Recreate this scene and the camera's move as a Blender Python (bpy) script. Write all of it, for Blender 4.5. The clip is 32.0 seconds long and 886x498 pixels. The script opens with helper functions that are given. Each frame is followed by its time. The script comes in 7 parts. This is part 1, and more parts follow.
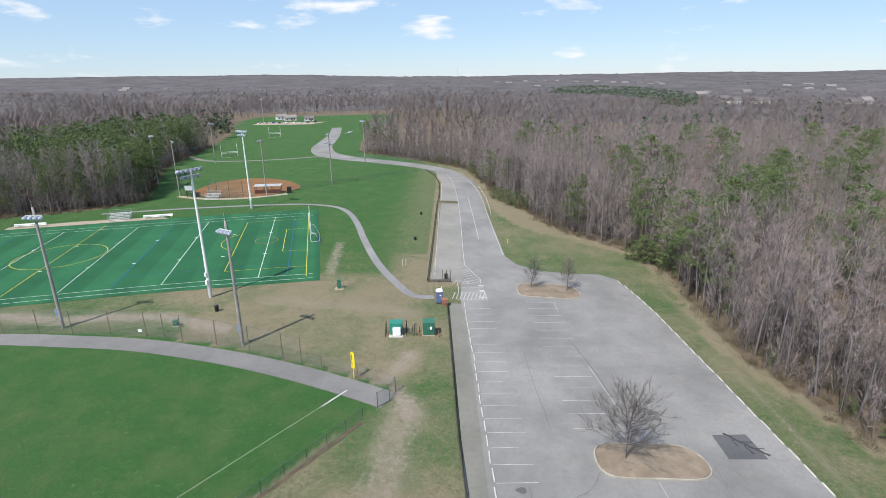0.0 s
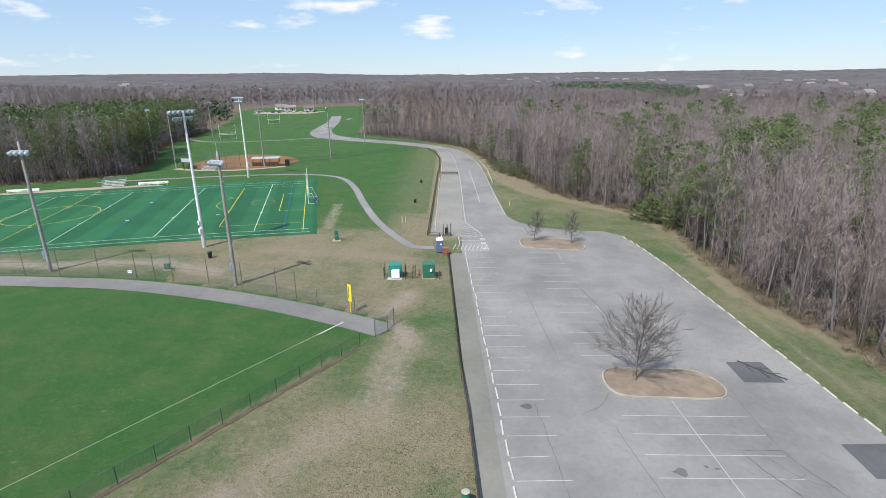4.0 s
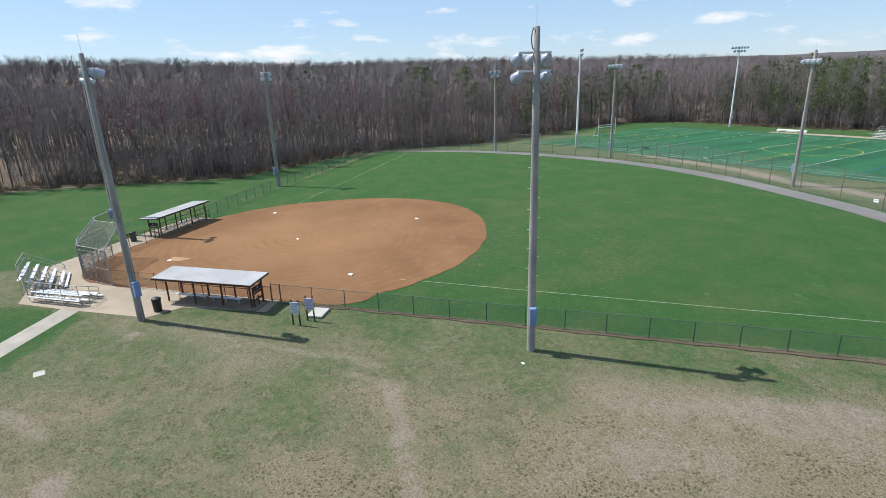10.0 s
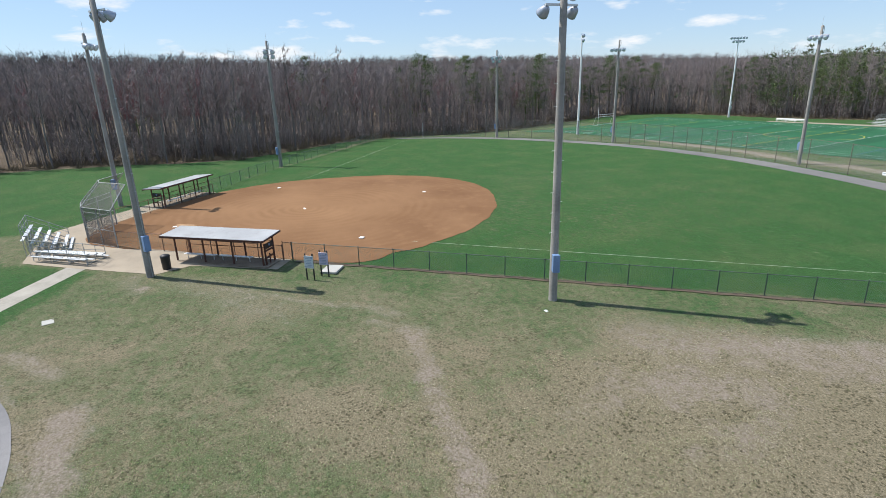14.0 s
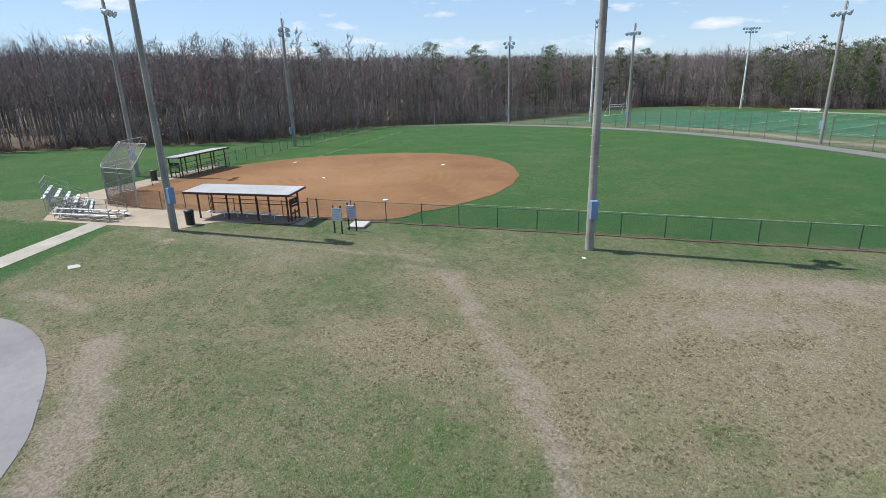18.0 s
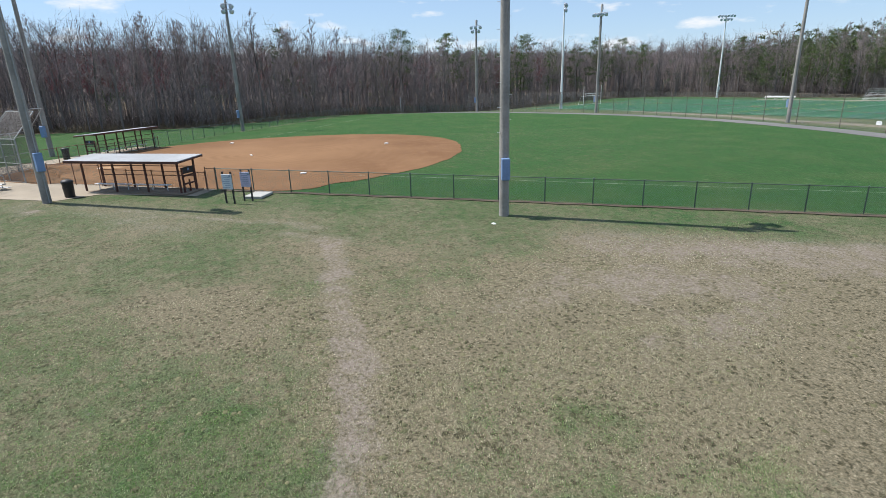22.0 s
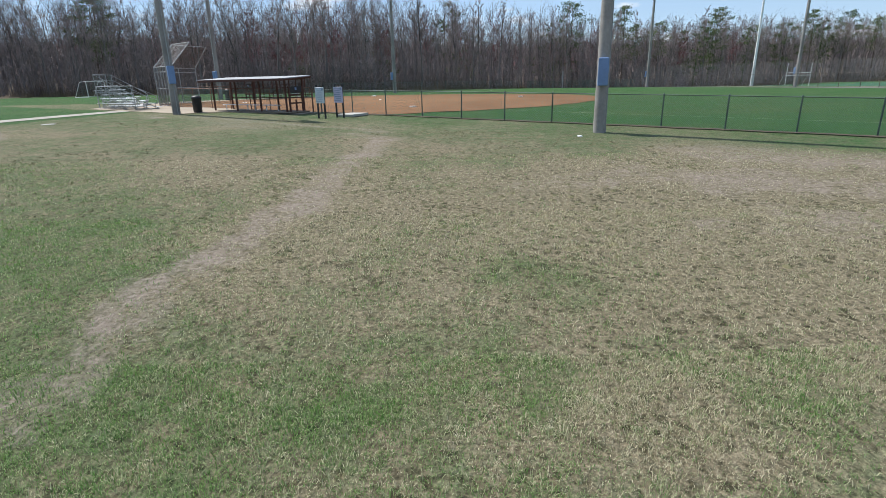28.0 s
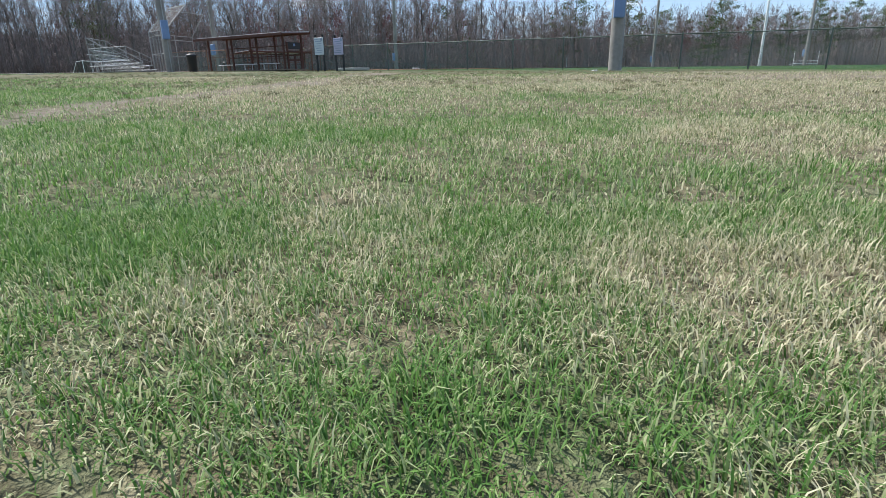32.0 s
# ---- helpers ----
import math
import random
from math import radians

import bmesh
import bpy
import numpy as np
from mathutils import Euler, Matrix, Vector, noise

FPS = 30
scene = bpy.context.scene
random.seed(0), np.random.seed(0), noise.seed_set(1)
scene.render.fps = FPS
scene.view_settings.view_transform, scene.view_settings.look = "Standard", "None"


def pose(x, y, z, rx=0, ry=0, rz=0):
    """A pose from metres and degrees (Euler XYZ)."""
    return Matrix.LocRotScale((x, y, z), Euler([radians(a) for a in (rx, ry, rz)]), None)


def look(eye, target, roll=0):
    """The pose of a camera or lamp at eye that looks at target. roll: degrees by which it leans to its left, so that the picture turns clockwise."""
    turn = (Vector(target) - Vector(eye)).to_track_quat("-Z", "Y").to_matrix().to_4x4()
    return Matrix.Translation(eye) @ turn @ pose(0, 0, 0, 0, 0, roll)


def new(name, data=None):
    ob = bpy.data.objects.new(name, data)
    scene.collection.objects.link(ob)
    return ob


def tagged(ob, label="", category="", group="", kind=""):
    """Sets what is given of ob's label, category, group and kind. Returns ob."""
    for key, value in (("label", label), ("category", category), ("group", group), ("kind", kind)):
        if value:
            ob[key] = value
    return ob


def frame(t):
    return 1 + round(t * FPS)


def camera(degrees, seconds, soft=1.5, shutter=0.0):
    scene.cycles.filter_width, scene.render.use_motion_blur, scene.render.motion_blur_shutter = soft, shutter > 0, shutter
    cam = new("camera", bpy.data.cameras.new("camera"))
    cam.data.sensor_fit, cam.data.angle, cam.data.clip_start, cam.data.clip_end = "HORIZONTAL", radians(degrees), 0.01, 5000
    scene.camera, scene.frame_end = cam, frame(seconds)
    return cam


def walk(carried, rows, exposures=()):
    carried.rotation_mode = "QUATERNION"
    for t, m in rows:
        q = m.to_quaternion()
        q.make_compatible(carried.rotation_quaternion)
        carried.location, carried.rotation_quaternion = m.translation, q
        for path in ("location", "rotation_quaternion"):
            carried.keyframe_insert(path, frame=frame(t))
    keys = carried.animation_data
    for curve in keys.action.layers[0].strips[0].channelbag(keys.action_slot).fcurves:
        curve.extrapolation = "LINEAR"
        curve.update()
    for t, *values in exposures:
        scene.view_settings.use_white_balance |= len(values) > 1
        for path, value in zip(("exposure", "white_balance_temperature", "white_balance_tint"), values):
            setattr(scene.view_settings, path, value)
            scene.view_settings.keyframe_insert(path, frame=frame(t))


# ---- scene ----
cam = camera(79.35, 32.0, soft=0.8)
PATH = [
    (0.0, 0.851, -0.062, 35.548, 72.089, 0.888, 0.456),
    (0.5, 0.730, -0.089, 34.295, 72.059, 0.854, 0.403),
    (1.0, 0.730, -0.098, 33.065, 72.011, 0.806, 0.450),
    (1.5, 0.678, -0.185, 31.839, 72.024, 0.813, 0.476),
    (2.0, 0.612, -0.161, 30.677, 72.035, 0.802, 0.461),
    (2.5, 0.633, -0.164, 29.554, 72.054, 0.826, 0.491),
    (3.0, 0.667, -0.115, 28.505, 72.061, 0.834, 0.508),
    (3.5, 0.654, -0.163, 27.492, 72.073, 0.823, 0.495),
    (5.5, 0.915, 0.277, 23.823, 72.084, 0.838, 0.527),
    (6.0, 1.321, 0.736, 23.104, 72.095, 0.879, 0.545),
    (6.5, 1.860, 0.459, 22.288, 72.098, 0.807, 0.538),
    (6.6, 1.840, 0.420, 22.115, 72.105, 0.800, 0.900),
    (6.8, 1.790, 0.340, 21.700, 72.120, 0.720, 3.000),
    (6.9, 1.755, 0.300, 21.490, 72.135, 0.640, 6.300),
    (7.0, 1.720, 0.276, 21.288, 72.152, 0.571, 12.600),
    (7.1, 1.550, 0.290, 21.160, 72.160, 0.850, 24.100),
    (7.2, 1.386, 0.340, 21.009, 72.170, 1.142, 35.700),
    (7.3, 1.220, 0.530, 20.730, 72.000, 1.290, 47.100),
    (7.4, 1.110, 0.775, 20.450, 71.840, 1.425, 58.400),
    (7.5, 1.120, 1.030, 20.230, 71.800, 1.580, 66.600),
    (7.6, 1.180, 1.230, 20.050, 71.800, 1.690, 69.000),
    (7.7, 1.150, 1.260, 19.830, 71.860, 1.710, 69.750),
    (8.0, 1.058, 1.132, 19.279, 71.901, 1.746, 70.755),
    (8.5, 0.594, 0.948, 18.701, 71.910, 1.783, 71.087),
    (9.0, -0.126, 0.702, 18.065, 71.898, 1.923, 71.319),
    (9.5, -0.586, 0.415, 17.688, 71.910, 1.899, 71.401),
    (10.0, -0.763, 0.131, 17.221, 71.923, 1.875, 71.385),
    (10.5, -1.162, -0.193, 16.740, 71.926, 1.864, 71.531),
    (11.0, -1.628, -0.583, 16.314, 71.947, 1.854, 71.596),
    (11.5, -1.798, -0.962, 15.959, 71.960, 1.837, 71.763),
    (12.0, -1.705, -1.140, 15.570, 71.974, 1.817, 70.802),
    (12.5, -1.496, -1.222, 15.138, 72.003, 1.845, 70.808),
    (13.0, -1.333, -1.324, 14.666, 72.046, 1.844, 70.807),
    (13.5, -1.150, -1.446, 14.228, 72.045, 1.753, 70.821),
    (14.0, -1.015, -1.656, 13.785, 72.046, 1.691, 70.779),
    (14.5, -1.141, -1.964, 13.318, 72.100, 1.629, 70.958),
    (16.5, -2.473, -3.500, 11.744, 72.183, 1.546, 71.334),
    (17.0, -2.149, -3.533, 11.333, 72.212, 1.499, 71.342),
    (17.5, -1.612, -3.488, 10.857, 72.253, 1.532, 71.279),
    (18.0, -1.445, -3.618, 10.376, 72.241, 1.534, 71.181),
    (18.5, -1.797, -3.670, 9.962, 72.212, 1.530, 71.260),
    (19.0, -2.644, -3.738, 9.608, 72.175, 1.511, 71.176),
    (19.5, -3.745, -3.680, 9.275, 72.151, 1.608, 71.244),
    (20.0, -4.484, -3.497, 8.980, 72.165, 1.702, 71.171),
    (20.5, -4.472, -2.666, 8.668, 72.152, 1.743, 70.809),
    (21.0, -4.032, -1.403, 8.277, 72.151, 1.775, 70.438),
    (21.5, -3.234, 0.413, 7.802, 72.129, 1.712, 70.258),
    (22.0, -2.859, 2.259, 7.304, 72.174, 1.687, 70.010),
    (22.5, -3.331, 4.046, 6.866, 72.195, 1.547, 69.676),
    (23.0, -3.857, 5.551, 6.561, 72.287, 1.436, 69.413),
    (23.5, -4.238, 6.666, 6.280, 72.249, 1.317, 69.149),
    (24.0, -4.520, 7.206, 5.987, 72.207, 1.245, 69.077),
    (24.5, -4.647, 7.359, 5.568, 72.197, 1.266, 69.008),
    (25.0, -4.602, 7.302, 5.113, 72.204, 1.282, 68.866),
    (25.5, -4.454, 7.154, 4.642, 72.177, 1.276, 74.384),
    (26.0, -4.301, 7.100, 4.187, 72.198, 1.285, 85.452),
    (26.5, -4.224, 7.145, 3.797, 72.150, 1.280, 88.185),
    (28.5, -4.150, 7.337, 2.162, 72.107, 1.228, 88.558),
    (29.0, -4.165, 7.345, 1.784, 72.071, 1.174, 88.454),
    (29.5, -4.198, 7.300, 1.320, 72.035, 1.151, 88.572),
    (30.0, -4.258, 7.229, 0.929, 71.995, 1.126, 88.480),
    (30.5, -4.346, 7.161, 0.645, 71.947, 1.098, 88.499),
    (31.0, -4.463, 7.119, 0.395, 71.963, 1.078, 88.094),
    (31.5, -4.597, 7.096, 0.167, 71.965, 1.055, 88.132),
    (32.0, -4.741, 7.082, -0.050, 71.951, 1.028, 88.687),
]
walk(cam, [(t, pose(*row)) for t, *row in PATH], [(0.0, 0.3), (29.2, 0.3), (31.0, 0.44), (32.0, 0.48)])

# ---- light ----
SUN = Vector((-0.334, -0.474, 0.814)).normalized()
sun = new("sun", bpy.data.lights.new("sun", "SUN"))
sun.data.energy, sun.data.angle, sun.data.color = 5.0, radians(0.53), (1.0, 0.965, 0.915)
sun.matrix_world = look((0, 0, 60), Vector((0, 0, 60)) - SUN)
world = bpy.data.worlds.new("sky")
scene.world = world
world.use_nodes = True
wn, wl = world.node_tree.nodes, world.node_tree.links
wn.clear()
sky = wn.new("ShaderNodeTexSky")
sky.sky_type, sky.sun_disc = "NISHITA", False
sky.sun_elevation = math.asin(SUN.z)
sky.sun_rotation = math.atan2(SUN.x, SUN.y)
sky.air_density, sky.dust_density, sky.ozone_density = 1.0, 0.05, 3.0
tc = wn.new("ShaderNodeTexCoord")
mp = wn.new("ShaderNodeMapping")
mp.inputs["Scale"].default_value = (1.0, 1.0, 3.6)
cloud = wn.new("ShaderNodeTexNoise")
cloud.inputs["Scale"].default_value, cloud.inputs["Detail"].default_value = 7.5, 8.0
cloud.inputs["Roughness"].default_value = 0.55
ramp = wn.new("ShaderNodeValToRGB")
ramp.color_ramp.elements[0].position, ramp.color_ramp.elements[1].position = 0.575, 0.70
mix = wn.new("ShaderNodeMixRGB")
mix.inputs["Color2"].default_value = (8.0, 8.2, 8.5, 1)
bg = wn.new("ShaderNodeBackground")
bg.inputs["Strength"].default_value = 0.098
wo = wn.new("ShaderNodeOutputWorld")
wl.new(tc.outputs["Generated"], mp.inputs["Vector"])
wl.new(mp.outputs["Vector"], cloud.inputs["Vector"])
wl.new(cloud.outputs["Fac"], ramp.inputs["Fac"])
wl.new(ramp.outputs["Color"], mix.inputs["Fac"])
tint = wn.new("ShaderNodeMixRGB")
tint.blend_type, tint.inputs["Fac"].default_value, tint.inputs["Color2"].default_value = "MULTIPLY", 1.0, (0.90, 0.98, 1.12, 1)
wl.new(sky.outputs["Color"], tint.inputs["Color1"])
thin = wn.new("ShaderNodeMixRGB")
thin.inputs["Fac"].default_value, thin.inputs["Color2"].default_value = 0.52, (4.3, 5.9, 8.0, 1)
wl.new(tint.outputs["Color"], thin.inputs["Color1"])
wl.new(thin.outputs["Color"], mix.inputs["Color1"])
wl.new(mix.outputs["Color"], bg.inputs["Color"])
wl.new(bg.outputs["Background"], wo.inputs["Surface"])

# ---- materials ----
def nodes_of(name):
    m = bpy.data.materials.new(name)
    m.use_nodes = True
    n, l = m.node_tree.nodes, m.node_tree.links
    return m, n, l, n["Principled BSDF"]


def noise_node(n, l, vec, scale, detail=4.0, rough=0.55):
    t = n.new("ShaderNodeTexNoise")
    t.inputs["Scale"].default_value, t.inputs["Detail"].default_value, t.inputs["Roughness"].default_value = scale, detail, rough
    l.new(vec, t.inputs["Vector"])
    return t.outputs["Fac"]


def ramp_node(n, l, fac, lo, hi, c0=(0, 0, 0, 1), c1=(1, 1, 1, 1)):
    r = n.new("ShaderNodeValToRGB")
    e = r.color_ramp.elements
    e[0].position, e[1].position, e[0].color, e[1].color = lo, hi, c0, c1
    l.new(fac, r.inputs["Fac"])
    return r.outputs["Color"]


def mix_node(n, l, fac, a, b, kind="MIX"):
    x = n.new("ShaderNodeMixRGB")
    x.blend_type = kind
    for key, v in (("Fac", fac), ("Color1", a), ("Color2", b)):
        if isinstance(v, (int, float)):
            x.inputs[key].default_value = v if key == "Fac" else (v, v, v, 1)
        elif isinstance(v, tuple):
            x.inputs[key].default_value = (*v[:3], 1)
        else:
            l.new(v, x.inputs[key])
    return x.outputs["Color"]


def math_node(n, l, op, a, b=0.0, clamp=False):
    x = n.new("ShaderNodeMath")
    x.operation, x.use_clamp = op, clamp
    for i, v in enumerate((a, b)):
        if isinstance(v, (int, float)):
            x.inputs[i].default_value = v
        else:
            l.new(v, x.inputs[i])
    return x.outputs[0]


def surface(name, base, rough=0.8, metal=0.0, vary=0.25, big=0.6, fine=12.0, bump=0.15, grain=60.0, dirt=None, spec=0.4, per_object=0.0):
    """Colour that varies at two scales, with fine relief and optional dirt."""
    m, n, l, b = nodes_of(name)
    pos = n.new("ShaderNodeNewGeometry").outputs["Position"]
    dark, lite = tuple(c * (1 - vary) for c in base), tuple(min(1, c * (1 + vary)) for c in base)
    f1, f2 = noise_node(n, l, pos, big), noise_node(n, l, pos, fine, 6.0, 0.65)
    col = mix_node(n, l, ramp_node(n, l, f1, 0.3, 0.7), dark, lite)
    col = mix_node(n, l, 0.35 * min(1, vary * 2.5), col, mix_node(n, l, ramp_node(n, l, f2, 0.35, 0.68), tuple(c * 0.55 for c in base), tuple(min(1, c * 1.35) for c in base)))
    if dirt:
        col = mix_node(n, l, ramp_node(n, l, noise_node(n, l, pos, big * 2.3, 6.0, 0.7), 0.52, 0.72, c1=(0.75, 0.75, 0.75, 1)), col, dirt)
    if per_object:
        info = n.new("ShaderNodeObjectInfo").outputs["Random"]
        col = mix_node(n, l, 1.0, col, mix_node(n, l, info, (1 - per_object,) * 3, (1 + per_object,) * 3), "MULTIPLY")
    l.new(col, b.inputs["Base Color"])
    b.inputs["Roughness"].default_value, b.inputs["Metallic"].default_value = rough, metal
    b.inputs["Specular IOR Level"].default_value = spec
    if bump:
        bn = n.new("ShaderNodeBump")
        bn.inputs["Strength"].default_value, bn.inputs["Distance"].default_value = bump, 0.02
        l.new(noise_node(n, l, pos, grain, 5.0, 0.7), bn.inputs["Height"])
        l.new(bn.outputs["Normal"], b.inputs["Normal"])
    return m


def grass_ground():
    """Lawn of green and winter-dry grass, with bare soil and leaf litter where the sheet's wear layers say so."""
    m, n, l, b = nodes_of("grass_ground")
    pos = n.new("ShaderNodeNewGeometry").outputs["Position"]

    def layer(name):
        a = n.new("ShaderNodeAttribute")
        a.attribute_name = name
        return a.outputs["Fac"]

    lush, bare, litter = layer("lush"), layer("bare"), layer("litter")
    n1, n2, n3 = noise_node(n, l, pos, 0.22, 6.0, 0.6), noise_node(n, l, pos, 1.7, 5.0, 0.65), noise_node(n, l, pos, 9.0, 6.0, 0.7)
    n4 = noise_node(n, l, pos, 42.0, 4.0, 0.7)
    green = mix_node(n, l, ramp_node(n, l, n2, 0.3, 0.7), (0.036, 0.110, 0.030), (0.060, 0.150, 0.044))
    green = mix_node(n, l, ramp_node(n, l, n1, 0.44, 0.76), green, (0.092, 0.150, 0.054))
    green = mix_node(n, l, ramp_node(n, l, n4, 0.36, 0.64), mix_node(n, l, 1.0, green, (0.62, 0.62, 0.6), "MULTIPLY"), green)
    dry = mix_node(n, l, ramp_node(n, l, n3, 0.32, 0.68), (0.178, 0.150, 0.092), (0.412, 0.354, 0.250))
    dry = mix_node(n, l, ramp_node(n, l, n4, 0.3, 0.66), mix_node(n, l, 1.0, dry, (0.44, 0.44, 0.42), "MULTIPLY"), dry)
    mottle = math_node(n, l, "ADD", math_node(n, l, "MULTIPLY", n2, 0.55), math_node(n, l, "MULTIPLY", n3, 0.45))
    f = math_node(n, l, "ADD", lush, math_node(n, l, "MULTIPLY", math_node(n, l, "SUBTRACT", mottle, 0.5), 2.0))
    col = mix_node(n, l, ramp_node(n, l, f, 0.22, 0.88), dry, green)
    # dark tufts and divots, the hollows' shade put into the colour, thick on the dry lawn and thin on the green
    cell = n.new("ShaderNodeTexVoronoi")
    cell.inputs["Scale"].default_value = 5.2
    warp = n.new("ShaderNodeVectorMath")
    warp.operation = "ADD"
    wn = n.new("ShaderNodeTexNoise")
    wn.inputs["Scale"].default_value = 5.0
    l.new(pos, wn.inputs["Vector"])
    scale_w = n.new("ShaderNodeVectorMath")
    scale_w.operation = "SCALE"
    scale_w.inputs["Scale"].default_value = 0.22
    l.new(wn.outputs["Color"], scale_w.inputs[0])
    l.new(pos, warp.inputs[0])
    l.new(scale_w.outputs[0], warp.inputs[1])
    l.new(warp.outputs[0], cell.inputs["Vector"])
    size = math_node(n, l, "MULTIPLY_ADD", noise_node(n, l, pos, 0.7, 5.0, 0.75), 1.15)
    size.node.inputs[2].default_value = -0.215
    tuft = ramp_node(n, l, math_node(n, l, "SUBTRACT", size, cell.outputs["Distance"]), -0.02, 0.16)
    thin = math_node(n, l, "MULTIPLY", math_node(n, l, "SUBTRACT", 1.0, math_node(n, l, "MULTIPLY", lush, 0.72), True), math_node(n, l, "SUBTRACT", 1.0, math_node(n, l, "MULTIPLY", bare, 0.55), True))
    col = mix_node(n, l, math_node(n, l, "MULTIPLY", math_node(n, l, "MULTIPLY", tuft, thin), 0.88), col, mix_node(n, l, 1.0, col, (0.32, 0.34, 0.28), "MULTIPLY"))
    fleck = noise_node(n, l, pos, 17.0, 3.0, 0.7)
    col = mix_node(n, l, ramp_node(n, l, fleck, 0.34, 0.66), mix_node(n, l, 1.0, col, (0.48, 0.50, 0.47), "MULTIPLY"), mix_node(n, l, 1.0, col, (1.36, 1.34, 1.32), "MULTIPLY"))
    soil = mix_node(n, l, ramp_node(n, l, n3, 0.3, 0.7), (0.170, 0.138, 0.108), (0.345, 0.292, 0.238))
    fb = math_node(n, l, "ADD", bare, math_node(n, l, "MULTIPLY", math_node(n, l, "SUBTRACT", mottle, 0.5), 3.4))
    col = mix_node(n, l, ramp_node(n, l, fb, 0.30, 0.92), col, soil)
    leaf = mix_node(n, l, ramp_node(n, l, n3, 0.35, 0.65), (0.075, 0.058, 0.042), (0.200, 0.155, 0.110))
    fl = math_node(n, l, "ADD", litter, math_node(n, l, "MULTIPLY", math_node(n, l, "SUBTRACT", mottle, 0.5), 1.4))
    col = mix_node(n, l, ramp_node(n, l, fl, 0.35, 0.65), col, leaf)
    l.new(col, b.inputs["Base Color"])
    b.inputs["Roughness"].default_value, b.inputs["Specular IOR Level"].default_value = 0.95, 0.15
    bn = n.new("ShaderNodeBump")
    bn.inputs["Strength"].default_value, bn.inputs["Distance"].default_value = 0.8, 0.09
    l.new(math_node(n, l, "ADD", math_node(n, l, "MULTIPLY", n4, 0.5), math_node(n, l, "ADD", n3, math_node(n, l, "MULTIPLY", fleck, 0.8))), bn.inputs["Height"])
    l.new(bn.outputs["Normal"], b.inputs["Normal"])
    return m


def chain_link(name="chain_link", tint=(0.12, 0.19, 0.165), thin=0.456):
    """Woven wire: diamonds of thin wire with clear gaps between them."""
    m, n, l, b = nodes_of(name)
    uv = n.new("ShaderNodeTexCoord").outputs["UV"]
    s = n.new("ShaderNodeSeparateXYZ")
    l.new(uv, s.inputs[0])
    lines = []
    for sign in ("ADD", "SUBTRACT"):
        v = math_node(n, l, "MULTIPLY", math_node(n, l, sign, s.outputs[0], s.outputs[1]), 11.0)
        d = math_node(n, l, "ABSOLUTE", math_node(n, l, "SUBTRACT", math_node(n, l, "FRACT", v), 0.5))
        lines.append(math_node(n, l, "GREATER_THAN", d, thin))
    wire = math_node(n, l, "MAXIMUM", lines[0], lines[1])
    b.inputs["Base Color"].default_value = (*tint, 1)
    b.inputs["Metallic"].default_value, b.inputs["Roughness"].default_value = 0.35, 0.55
    clear = n.new("ShaderNodeBsdfTransparent")
    ms = n.new("ShaderNodeMixShader")
    l.new(wire, ms.inputs[0])
    l.new(clear.outputs[0], ms.inputs[1])
    l.new(b.outputs[0], ms.inputs[2])
    l.new(ms.outputs[0], n["Material Output"].inputs["Surface"])
    return m


def asphalt(name, base, worn):
    m, n, l, b = nodes_of(name)
    pos = n.new("ShaderNodeNewGeometry").outputs["Position"]
    n1, n2, n3 = noise_node(n, l, pos, 0.09, 5.0, 0.6), noise_node(n, l, pos, 1.9, 8.0, 0.75), noise_node(n, l, pos, 38.0, 3.0, 0.7)
    col = mix_node(n, l, ramp_node(n, l, n1, 0.34, 0.64), base, worn)
    # drifts of pale dust and darker, oilier wear
    col = mix_node(n, l, ramp_node(n, l, noise_node(n, l, pos, 0.33, 7.0, 0.7), 0.50, 0.74, c1=(0.32,) * 3 + (1,)), col, tuple(c * k for c, k in zip(worn, (1.18, 1.14, 1.06))))
    col = mix_node(n, l, ramp_node(n, l, noise_node(n, l, pos, 0.21, 6.0, 0.7), 0.54, 0.76, c1=(0.36,) * 3 + (1,)), col, tuple(c * 0.78 for c in base))
    col = mix_node(n, l, ramp_node(n, l, n2, 0.48, 0.78, c1=(0.42,) * 3 + (1,)), col, tuple(c * 0.62 for c in base))
    col = mix_node(n, l, ramp_node(n, l, n3, 0.3, 0.7), mix_node(n, l, 1.0, col, (0.82,) * 3, "MULTIPLY"), mix_node(n, l, 1.0, col, (1.12,) * 3, "MULTIPLY"))
    l.new(col, b.inputs["Base Color"])
    b.inputs["Roughness"].default_value, b.inputs["Specular IOR Level"].default_value = 0.9, 0.25
    bn = n.new("ShaderNodeBump")
    bn.inputs["Strength"].default_value, bn.inputs["Distance"].default_value = 0.3, 0.01
    l.new(n3, bn.inputs["Height"])
    l.new(bn.outputs["Normal"], b.inputs["Normal"])
    return m


